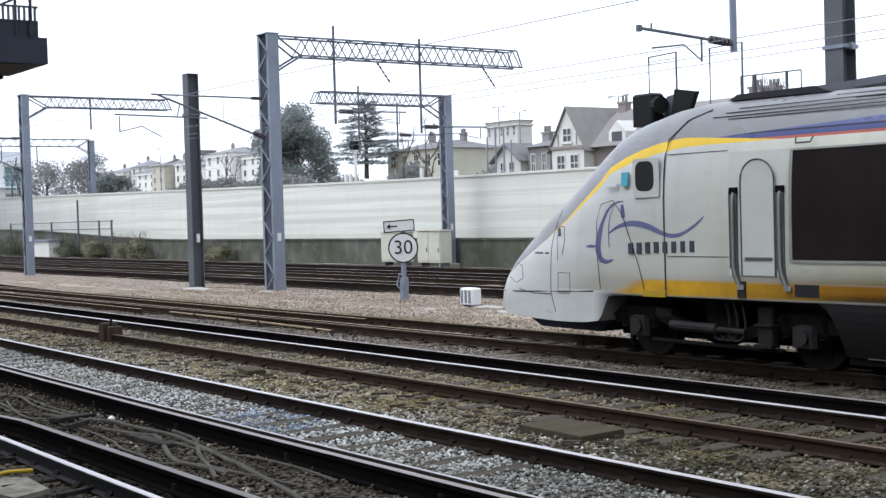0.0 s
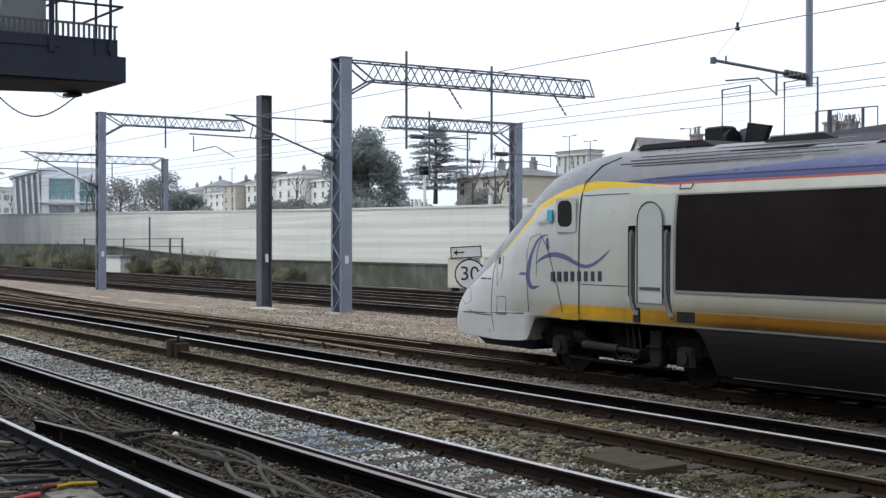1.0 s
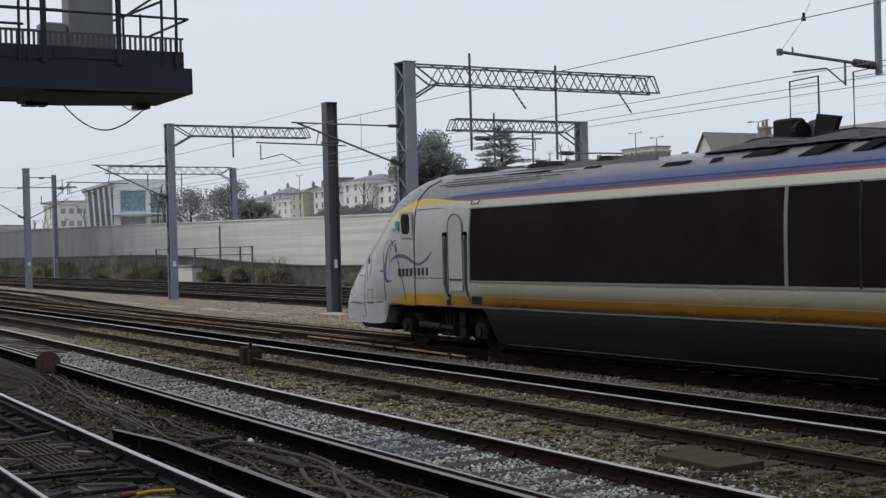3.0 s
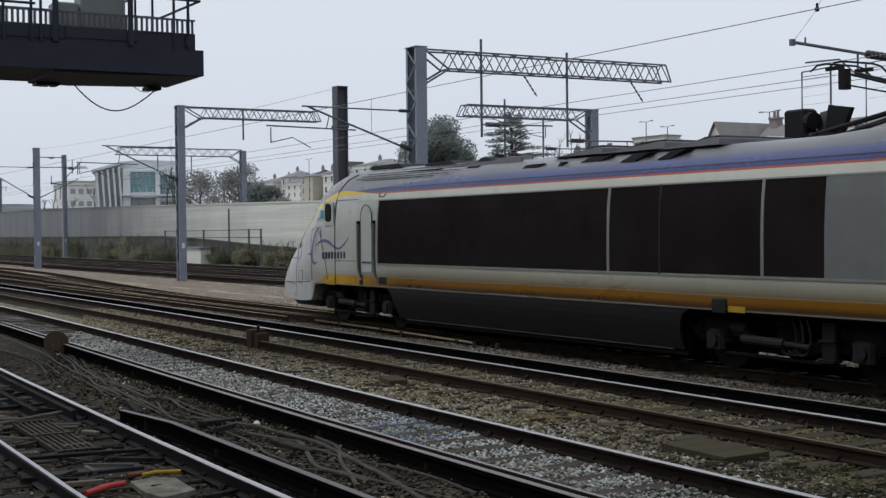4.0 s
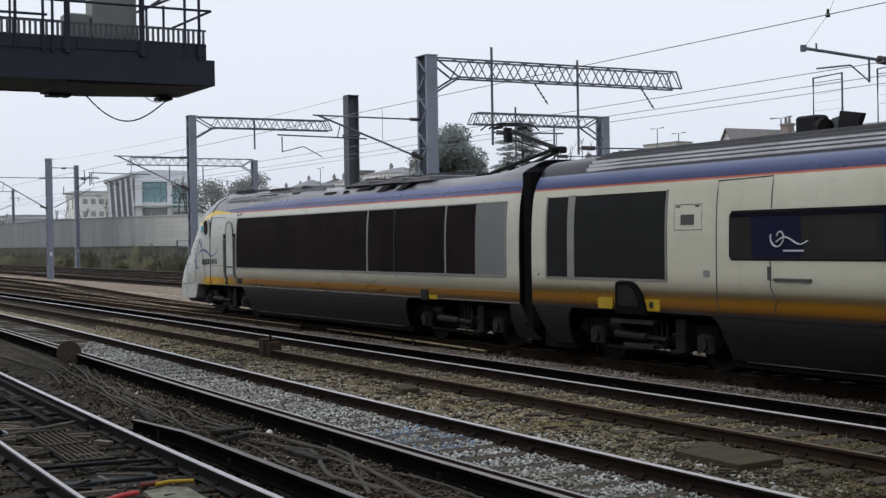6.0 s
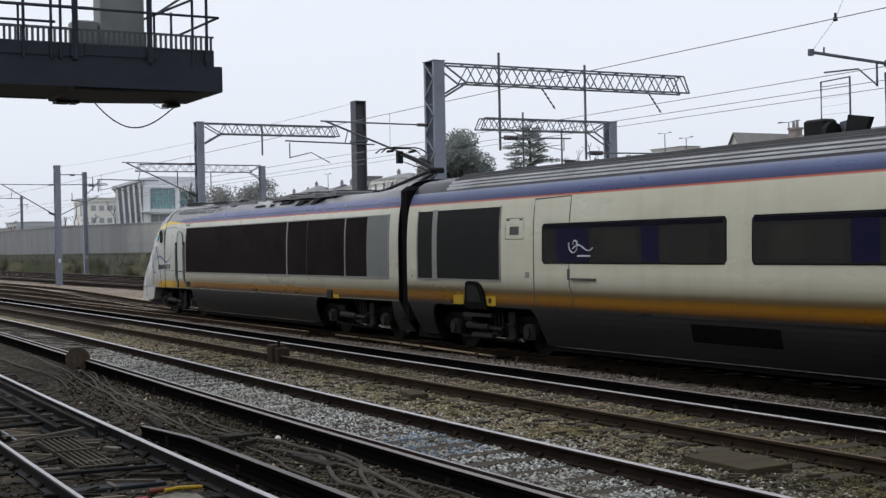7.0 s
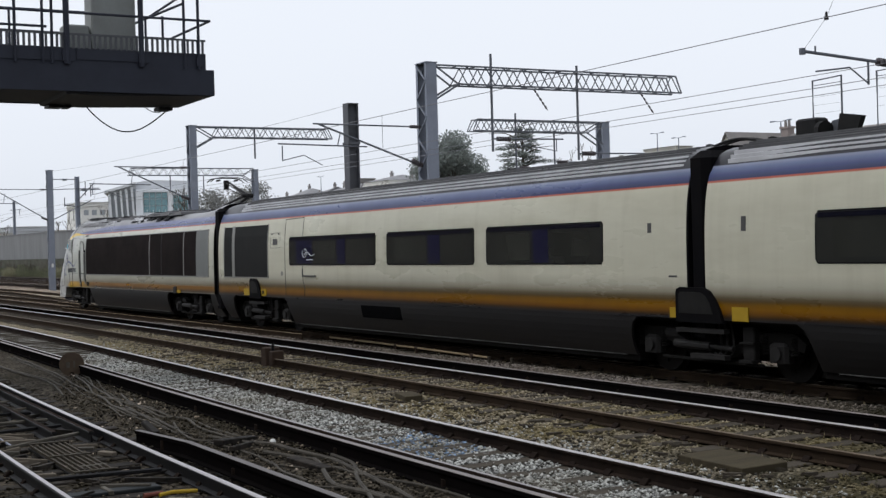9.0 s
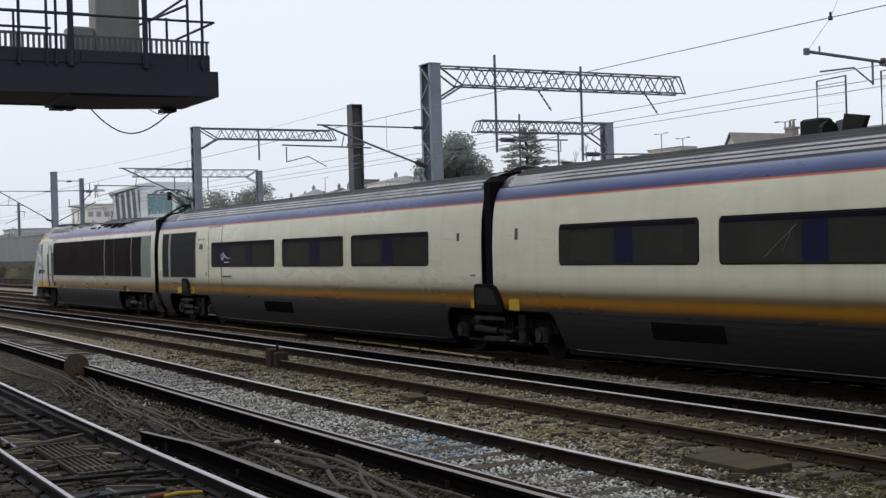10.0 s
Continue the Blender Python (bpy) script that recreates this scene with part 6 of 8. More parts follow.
def arch_cover(parent, x, w=0.42):
    """Black rubber cover with pale steps where two bodies share a bogie, and its yellow tags."""
    for s in (-1, 1):
        out = [(x - w - 0.02, 0.98), (x + w + 0.22, 0.98), (x + w + 0.15, 1.18), (x + w + 0.03, 1.36), (x + w - 0.08, 1.47), (x + w - 0.2, 1.52), (x - w + 0.08, 1.53), (x - w, 1.5), (x - w - 0.02, 1.44)]
        m = Mesh().prism(out, "y", s * 1.36, s * 1.47)
        c = part("arch_cover", m, M["rubber"], parent, "black rubber arch cover")
        part("cover_inset", Mesh().prism([(x - w + 0.06, 1.12), (x + w + 0.02, 1.12), (x + w - 0.04, 1.28), (x + w - 0.14, 1.40), (x + w - 0.26, 1.45), (x - w + 0.1, 1.46), (x - w + 0.06, 1.42)], "y", s * 1.471, s * 1.478), M["bogie_mid"], c)
        part("step_beam", Mesh().box(x - 0.5, x + 0.62, min(s * 1.3, s * 1.42), max(s * 1.3, s * 1.42), 0.82, 0.89), M["bogie_light"], parent)
        part("step_beam", Mesh().box(x - 0.2, x + 0.6, min(s * 1.28, s * 1.40), max(s * 1.28, s * 1.40), 0.42, 0.49), M["bogie_light"], parent)


def coach_window(t, x0, x1, blue):
    w = side_panel("window", x0, x1, 1.91, 2.61, 0.004, M["glass"], t, "dark tinted coach window", corner=0.07)
    side_line("window_seal", [(x0 + 0.04, 1.9), (x1 - 0.04, 1.9), (x1, 1.95), (x1, 2.57), (x1 - 0.04, 2.62), (x0 + 0.04, 2.62), (x0, 2.57), (x0, 1.95), (x0 + 0.04, 1.9)], 0.012, 0.0, M["rubber"], t)
    side_panel("window_blind", x0 + 0.05, x1 - 0.05, 2.53, 2.6, 0.0085, M["blind"], t, "dark navy blind along the top of the glass", corner=0.02)
    edges = [x0 + 0.2] + [e for pair in blue for e in pair] + [x1 - 0.25]
    for k in range(0, len(edges), 2):
        if edges[k + 1] - edges[k] > 0.8:
            side_panel("seat_back", edges[k] + 0.12, edges[k + 1] - 0.12, 1.98 + 0.03 * (k % 4), 2.47, 0.0055, M["inside"], t, "dim grey-green seat back behind the glass", corner=0.05)
    for a, b in blue:
        side_panel("blue_panel", a, b, 1.925, 2.595, 0.0065, M["curtain"], t, "blue panel behind the glass", corner=0.01)


def coach_shell(t, length, x0=0.0, rib_start=0.35):
    st = [(x, HALF, BODY_BOT, 3.78, BODY_N) for x in np.linspace(x0, length, 9)]
    st[0] = (x0, HALF, BODY_BOT, 3.72, BODY_N)
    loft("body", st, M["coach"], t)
    for yy in (-1.195, -1.15, -1.09, -1.02, -0.94, -0.85, -0.74, -0.6, 0.6, 0.74, 0.85, 0.94, 1.02, 1.09, 1.15, 1.195):
        z = BODY_BOT + 2.75 * (1 - (abs(yy) / HALF) ** BODY_N) ** (1 / BODY_N)
        part("roof_rib", Mesh().box(rib_start + 0.3 * (1.2 - abs(yy)), length - 0.25, yy - 0.012, yy + 0.012, z - 0.05, z + 0.016, cut=0.004), M["rib" if abs(yy) > 1.05 else "rib_dark"], t)
    loft("end_frame", [(length + 0.003, HALF - 0.006, BODY_BOT + 0.006, 3.772, BODY_N), (length + 0.04, HALF - 0.006, BODY_BOT + 0.006, 3.772, BODY_N)], M["rubber"], t)
    part("gangway", Mesh().box(length - 0.02, length + 0.46, -1.36, 1.36, 0.75, 3.66, cut=0.12), M["rubber"], t, "black rubber gangway between cars")
    jump = Mesh()
    for yy in (-0.5, -0.36, 0.36):
        jump.tube([(length - 0.45 + 1.35 * u, yy, 3.74 + 0.11 * math.sin(math.pi * u)) for u in np.linspace(0, 1, 10)], 0.024, 6)
    insulator(jump, (length - 0.5, -0.43, 3.7), (length - 0.5, -0.43, 3.83), 0.07)
    insulator(jump, (length + 0.95, -0.43, 3.7), (length + 0.95, -0.43, 3.83), 0.07)
    part("roof_jumper", jump, M["black"], t, "black cable jumper over the gap")


def skirt_louvres(t, x0, x1):
    """Dark slots let into the skirt, slat by slat."""
    for s in (-1, 1):
        def face(z):
            return HALF - 0.015 - 0.16 * ((1.06 - z) / 0.64) ** 2
        zs = [0.66, 0.73, 0.80, 0.87, 0.95]
        g = part("skirt_grille", Mesh().prism([(s * (face(z) + 0.004), z) for z in zs] + [(s * (face(z) - 0.03), z) for z in zs[::-1]], "x", x0, x1), M["grille_black"], t, "dark louvred grille in the skirt")
        for i in range(3):
            w = (x1 - x0) / 3
            for k in range(6):
                part("slat", Mesh().box(x0 + i * w + 0.05, x0 + (i + 1) * w - 0.05, min(s * (face(0.69 + k * 0.042) - 0.01), s * (face(0.69 + k * 0.042) + 0.009)), max(s * (face(0.69 + k * 0.042) - 0.01), s * (face(0.69 + k * 0.042) + 0.009)), 0.69 + k * 0.042, 0.702 + k * 0.042), M["grille_black"], g)


def build_first_coach():
    t = thing("passenger_coach", "cream coach with dark windows and an orange lower band", "train coach", (0, TRAIN_Y, 0), "train cars")
    coach_shell(t, 21.42, rib_start=1.5)
    for x0, x1 in ((0.52, 1.17), (1.38, 3.9)):
        side_panel("louvre_panel", x0, x1, 1.57, 3.0, 0.006, M["grille_cool"], t, "dark louvred panel")
    for x0, x1 in ((0.47, 0.52), (1.17, 1.38), (3.9, 3.94)):
        side_panel("upright_trim", x0, x1, 1.54, 3.02, 0.014, M["frame_grey"], t)
    side_panel("trim_rail", 0.52, 3.9, 1.54, 1.57, 0.012, M["frame_grey"], t)
    for x in (4.16, 4.62):
        side_panel("vent_catch", x, x + 0.1, 2.715, 2.745, 0.006, M["seam"], t)
    side_panel("side_mark", 0.2, 0.25, 1.575, 1.62, 0.004, M["seam"], t, corner=0.02)
    side_panel("vent", 4.28, 4.6, 2.44, 2.6, 0.005, M["seam"], t, "small dark vent")
    side_line("seam", [(4.12, 2.36), (4.78, 2.36), (4.78, 2.76), (4.12, 2.76), (4.12, 2.36)], 0.005, 0.0, M["seam"], t)
    side_line("seam", [(5.14, 1.1), (5.12, 1.5), (5.12, 3.1), (6.3, 3.12), (6.3, 2.64)], 0.010, 0.0, M["seam"], t)
    side_line("seam", [(6.35, 1.1), (6.4, 1.3), (6.28, 1.5), (6.28, 1.88)], 0.010, 0.0, M["seam"], t)
    side_panel("emergency_label", 4.82, 4.96, 1.62, 1.73, 0.004, M["frame_grey"], t)
    side_panel("door_lock", 6.22, 6.3, 1.6, 1.8, 0.006, M["seam"], t)
    side_panel("door_handle", 6.36, 7.1, 1.6, 1.635, 0.03, M["seam"], t, thick=0.03)
    coach_window(t, 5.42, 10.48, ((5.9, 6.9), (8.4, 8.85)))
    coach_window(t, 11.06, 14.9, ((13.0, 13.5),))
    coach_window(t, 15.38, 19.22, ((17.05, 17.55),))
    sw = Mesh()
    sw.tube([(6.5 + 0.10 * math.sin(a) - 0.02 * a, -(HALF + 0.012), 2.2 + 0.11 * math.cos(a)) for a in np.linspace(-1.2, 5.4, 16)], 0.013, 4)
    sw.tube([(6.42 + 0.62 * u, -(HALF + 0.012), 2.16 + 0.06 * math.sin(u * 6.0) + 0.03 * u) for u in np.linspace(0, 1, 12)], 0.012, 4)
    sw.box(6.56, 6.96, -(HALF + 0.014), -(HALF + 0.009), 2.02, 2.045)
    part("emblem", sw, M["logo_pale"], t, "pale line emblem on the window")
    for x, z0, z1 in ((20.45, 2.4, 2.56), (20.98, 1.68, 1.71)):
        side_panel("lock_plate", x, x + (0.1 if z1 - z0 > 0.1 else 0.2), z0, z1, 0.004, M["seam"], t)
    for x in (2.08, 3.34):
        side_panel("yellow_tag", x, x + 0.42, 1.05, 1.24, 0.02, M["yellow"], t, corner=0.04)
    side_panel("tag_boss", 3.5, 3.6, 1.1, 1.2, 0.03, M["bogie_light"], t, corner=0.04)
    side_panel("yellow_tag", 21.0, 21.2, 1.04, 1.2, 0.02, M["yellow"], t)
    skirt(t, 0.02, 1.05, round1=0.25, lean0=0.42)
    skirt(t, 5.25, 19.85, round0=0.35, round1=0.3)
    bogie(t, 1.7, 4.55)
    arch_cover(t, 2.95, 0.3)
    bogie(t, 20.2, 23.15)
    skirt_louvres(t, 9.6, 11.6)
    return t


def build_second_coach():
    t = thing("passenger_coach", "cream coach with long dark windows and louvred skirts", "train coach", (21.86, TRAIN_Y, 0), "train cars")
    coach_shell(t, 18.24)
    for x0, x1, bl in ((2.33, 6.17, ((4.0, 4.5),)), (6.66, 10.5, ((8.4, 8.9),)), (10.98, 14.8, ((12.7, 13.2),))):
        coach_window(t, x0, x1, bl)
    side_panel("lock_plate", 0.82, 0.92, 2.38, 2.6, 0.004, M["seam"], t)
    for (xa, za), (xb, zb) in (((7.65, 2.0), (8.32, 2.46)), ((8.02, 2.08), (8.23, 2.42))):
        part("window_scratch", Mesh().tube([(xa, -(HALF + 0.009), za), (xb, -(HALF + 0.009), zb)], 0.006, 4), M["scratch"], t, "pale scratch on the glass")
    side_panel("yellow_tag", 0.6, 0.95, 1.03, 1.24, 0.02, M["yellow"], t)
    arch_cover(t, -0.22)
    skirt(t, 2.2, 16.6, round0=0.35, round1=0.3)
    skirt_louvres(t, 4.9, 6.7)
    bogie(t, 17.0, 19.9)
    return t


power_car = build_power_car()
coach_one = build_first_coach()
coach_two = build_second_coach()

# ---- beyond the wall: houses, terraces, trees ----
M["render_white"] = worn("white_render", (0.66, 0.65, 0.61), (0.45, 0.43, 0.40), 0.5, 2.5, 0.1, 0.85)
M["render_cream"] = worn("cream_render", (0.58, 0.55, 0.46), (0.40, 0.37, 0.30), 0.5, 2.5, 0.1, 0.85)
# Brick, slate and tile colours are lightened: distance haze is put into them
M["brick"] = worn("brown_brick", (0.29, 0.25, 0.235), (0.19, 0.165, 0.155), 0.6, 1.5, 0.08, 0.9)
M["brick_grey"] = worn("grey_brick", (0.30, 0.285, 0.28), (0.20, 0.19, 0.19), 0.6, 1.5, 0.08, 0.9)
M["slate"] = worn("slate_roof", (0.21, 0.205, 0.21), (0.14, 0.137, 0.14), 0.6, 1.2, 0.1, 0.7)
M["stucco"] = worn("white_stucco", (0.82, 0.81, 0.78), (0.66, 0.65, 0.61), 0.5, 2.5, 0.1, 0.85)
# Far terrace roofs: the slate again with more haze in its colour
M["slate_hazed"] = worn("hazed_slate_roof", (0.27, 0.27, 0.28), (0.19, 0.19, 0.20), 0.6, 1.2, 0.1, 0.8)
M["tile_roof"] = worn("clay_tile_roof", (0.25, 0.235, 0.225), (0.17, 0.16, 0.155), 0.6, 1.2, 0.1, 0.8)
M["pane"] = Nodes("window_pane", 0.08).color((0.03, 0.035, 0.045)).mat
M["pane_blue"] = Nodes("office_glass", 0.08).color((0.17, 0.30, 0.325)).mat
M["pane_grey"] = Nodes("grey_office_glass", 0.1).color((0.31, 0.33, 0.35)).mat
M["cladding_grey"] = worn("pale_grey_cladding", (0.60, 0.615, 0.64), (0.50, 0.51, 0.53), 0.4, 3.0, 0.2, 0.6)
M["steel_white"] = worn("white_cladding", (0.78, 0.80, 0.82), (0.62, 0.64, 0.66), 0.4, 3.0, 0.2, 0.5)
M["bark"] = worn("tree_bark", (0.12, 0.105, 0.09), (0.075, 0.065, 0.055), 0.6, 0.5, 0.05, 0.9)


def leaves(name, dark, light):
    m = Nodes(name, 0.75, spec=0.2)
    tone = m.mix(m.island(), dark, light)
    m.color(tone)
    thin = m.n.new("ShaderNodeBsdfTranslucent")
    m.l.new(tone, thin.inputs["Color"])
    both = m.n.new("ShaderNodeMixShader")
    both.inputs["Fac"].default_value = 0.45
    m.l.new(m.bsdf.outputs["BSDF"], both.inputs[1])
    m.l.new(thin.outputs["BSDF"], both.inputs[2])
    m.l.new(both.outputs["Shader"], m.n["Material Output"].inputs["Surface"])
    return m.mat


# Haze over the far trees is put into these two leaf colours
M["leaf_dark_hazed"] = leaves("hazed_dark_foliage", (0.20, 0.225, 0.215), (0.27, 0.295, 0.275))
M["leaf_grey_hazed"] = leaves("hazed_grey_foliage", (0.23, 0.235, 0.23), (0.30, 0.30, 0.285))
M["leaf_bush"] = leaves("winter_bush", (0.19, 0.19, 0.125), (0.29, 0.285, 0.19))
M["leaf_ivy"] = leaves("ivy", (0.12, 0.135, 0.085), (0.19, 0.20, 0.13))


def leaf_cloud(blobs, count, size, rng, flat=1.0):
    """Small leaf faces scattered through lumps (centre, radii)."""
    m = Mesh()
    weights = np.array([b[1][0] * b[1][2] for b in blobs])
    pick = rng.choice(len(blobs), count, p=weights / weights.sum())
    for k in pick:
        c, r = blobs[k]
        d = rng.normal(size=3)
        d /= np.linalg.norm(d)
        rad = rng.uniform(0.1, 1.0) ** 0.5 * rng.choice((1.0, 1.0, 1.0, 1.18))
        p = np.array(c) + d * np.array(r) * rad
        u = rng.normal(size=3)
        u /= np.linalg.norm(u)
        w = np.cross(u, rng.normal(size=3))
        w /= np.linalg.norm(w)
        s = size * rng.uniform(0.6, 1.4)
        u, w = u * s, w * s * 0.6
        u[2] *= flat
        w[2] *= flat
        m.add([p - u, p + w, p + u, p - w], [(0, 1, 2, 3)])
    return m


def fast_part(name, m, mat, parent):
    me = bpy.data.meshes.new(name)
    me.from_pydata(m.v, [], m.f)
    me.materials.append(mat)
    return part(name, me, mat, parent)


def tree(name, label, x, y, z0, h, spread, mat, seed, shape="round", count=5000, size=0.35):
    rng = np.random.default_rng(seed)
    t = thing(name, label, "tree", (x, y, z0))
    tr = Mesh().tube([(0, 0, -0.3), (0.1, 0, h * 0.3), (0, 0.1, h * 0.6), (0.05, 0, h * 0.93)], h * 0.03, 8, r1=0.03)
    limbs = []
    for i in range(14):
        z = h * rng.uniform(0.25, 0.85)
        a = rng.uniform(0, 6.28)
        ln = spread * (rng.uniform(0.5, 0.9) if shape != "cone" else 0.9 * (1 - z / h))
        e = (ln * math.cos(a), ln * math.sin(a), z + (h * 0.12 if shape == "round" else 0.1))
        tr.tube([(0, 0, z - h * 0.08), (e[0] * 0.5, e[1] * 0.5, (z + e[2]) / 2), e], h * 0.009, 5, r1=0.02)
        limbs.append(e)
    part("trunk", tr, M["bark"], t)
    blobs = []
    tr2 = Mesh()
    if shape == "round":
        for i in range(26):
            a, b = rng.uniform(0, 6.28), rng.uniform(-0.5, 1)
            rr = spread * 0.62 * math.sqrt(max(0.05, 1 - b * b)) * rng.uniform(0.5, 1.1)
            r = spread * rng.uniform(0.22, 0.42)
            blobs.append(((rr * math.cos(a), rr * math.sin(a), h * 0.55 + b * h * 0.34), (r, r, r * 0.85)))
        for i in range(9):
            a = rng.uniform(0, 6.28)
            blobs.append(((spread * 0.6 * math.cos(a), spread * 0.6 * math.sin(a), h * rng.uniform(0.12, 0.3)), (spread * 0.35,) * 3))
    elif shape == "cedar":
        for i in range(54):
            u = i / 53
            z = h * (0.2 + 0.78 * u + rng.uniform(-0.05, 0.03))
            a = i * 2.4 + rng.uniform(-0.4, 0.4)
            ln = spread * (1.0 - 0.80 * u) * rng.uniform(0.45, 1.05)
            blobs.append(((ln * 0.62 * math.cos(a), ln * 0.62 * math.sin(a), z - 0.02 * h), (ln * 0.42, ln * 0.42, h * 0.026)))
            tr2.tube([(0, 0, z - 0.05 * h), (ln * 0.5 * math.cos(a), ln * 0.5 * math.sin(a), z - 0.01 * h), (ln * 0.9 * math.cos(a), ln * 0.9 * math.sin(a), z - 0.02 * h)], 0.04, 4, r1=0.012)
        part("branch_tier", tr2, M["bark"], t)
    fast_part("crown", leaf_cloud(blobs, count, size, rng, 0.4 if shape == "cedar" else 1.0), mat, t)
    return t


def bare_tree(x, y, z0, h, seed, label="bare grey winter tree"):
    rng = random.Random(seed)
    t = thing("bare_tree", label, "tree", (x, y, z0), "bare trees")
    m = Mesh()

    def grow(p, d, ln, r, depth):
        q = p + d * ln
        m.tube([p, p.lerp(q, 0.5) + Vector((rng.uniform(-1, 1), rng.uniform(-1, 1), 0)) * ln * 0.05, q], r, 5, r1=r * 0.65)
        if depth:
            for _ in range(rng.choice((2, 3))):
                nd = (d + Vector((rng.uniform(-0.6, 0.6), rng.uniform(-0.6, 0.6), rng.uniform(-0.1, 0.35)))).normalized()
                grow(q, nd, ln * rng.uniform(0.6, 0.8), r * 0.62, depth - 1)
    grow(Vector((0, 0, -0.2)), Vector((0, 0, 1)), h * 0.33, h * 0.022, 4)
    part("branch_crown", m, M["bark"], t)


def window_on(t, x0, x1, z0, z1, y, sash=True, frame="render_white", pane="pane"):
    """A window in a wall that faces the railway: pane set back, frame, sill."""
    f = Mesh()
    b = 0.09
    f.box(x0, x1, y - 0.05, y + 0.03, z1 - b, z1)
    f.box(x0, x1, y - 0.05, y + 0.03, z0, z0 + b)
    f.box(x0, x0 + b, y - 0.05, y + 0.03, z0 + b, z1 - b)
    f.box(x1 - b, x1, y - 0.05, y + 0.03, z0 + b, z1 - b)
    if sash:
        zm = (z0 + z1) / 2
        f.box(x0 + b, x1 - b, y - 0.045, y + 0.03, zm - 0.04, zm + 0.04)
        xm = (x0 + x1) / 2
        f.box(xm - 0.03, xm + 0.03, y - 0.04, y + 0.03, z0 + b, zm - 0.04)
        f.box(xm - 0.03, xm + 0.03, y - 0.04, y + 0.03, zm + 0.04, z1 - b)
    w = part("window", f, M[frame], t)
    part("pane", Mesh().box(x0 + b, x1 - b, y - 0.015, y + 0.02, z0 + b, z1 - b), M[pane], w)
    part("sill", Mesh().box(x0 - 0.08, x1 + 0.08, y - 0.14, y - 0.004, z0 - 0.1, z0), M[frame], w)


def chimney(t, x, y, z0, z1, w=1.0, d=0.6, pots=3, mat="brick"):
    c = part("chimney", Mesh().box(x - w / 2, x + w / 2, y - d / 2, y + d / 2, z0, z1 - 0.15).box(x - w / 2 - 0.08, x + w / 2 + 0.08, y - d / 2 - 0.08, y + d / 2 + 0.08, z1 - 0.15, z1), M[mat], t)
    for k in range(pots):
        px = x - w / 2 + w * (k + 0.5) / pots
        part("chimney_pot", Mesh().tube([(px, y, z1), (px, y, z1 + 0.45)], 0.12, 8, r1=0.1), M["tile_roof"], c)


def hip_block(name, label, x0, x1, y0, y1, z0, eave, ridge, wall, roof, rows, cols, chim=(), group="", parapet=False, category="house"):
    t = thing(name, label, category, ((x0 + x1) / 2, (y0 + y1) / 2, z0), group)
    w, d, h = x1 - x0, y1 - y0, eave - z0
    part("wall", Mesh().box(-w / 2, w / 2, -d / 2, d / 2, -1.0, h), M[wall], t)
    if parapet:
        part("parapet", Mesh().box(-w / 2 - 0.15, w / 2 + 0.15, -d / 2 - 0.15, d / 2 + 0.15, h, h + 0.35), M[wall], t)
        part("cornice", Mesh().box(-w / 2 - 0.3, w / 2 + 0.3, -d / 2 - 0.3, d / 2 + 0.3, h - 0.5, h - 0.3), M[wall], t)
    rf = Mesh()
    o = 0.4
    r = ridge - z0
    base = h + (0.3 if parapet else 0)
    vs = [(-w / 2 - o, -d / 2 - o, base), (w / 2 + o, -d / 2 - o, base), (w / 2 + o, d / 2 + o, base), (-w / 2 - o, d / 2 + o, base), (-w / 2 + d * 0.4, 0, r), (w / 2 - d * 0.4, 0, r)]
    rf.add(vs, [(3, 2, 1, 0), (0, 1, 5, 4), (2, 3, 4, 5), (1, 2, 5), (3, 0, 4)])
    part("roof", rf, M[roof], t)
    for i in range(cols):
        for j in range(rows):
            cw = w / cols
            ch = h / rows
            xa = -w / 2 + cw * (i + 0.5) - min(0.55, cw * 0.22)
            window_on(t, xa, xa + 2 * min(0.55, cw * 0.22), ch * j + ch * 0.25, ch * j + ch * 0.82, -d / 2 - 0.002)
    for cx, pots in chim:
        chimney(t, cx * w / 2, 0.6, h, r + 0.75, 0.8, 0.5, pots=pots, mat="brick_grey")
    return t


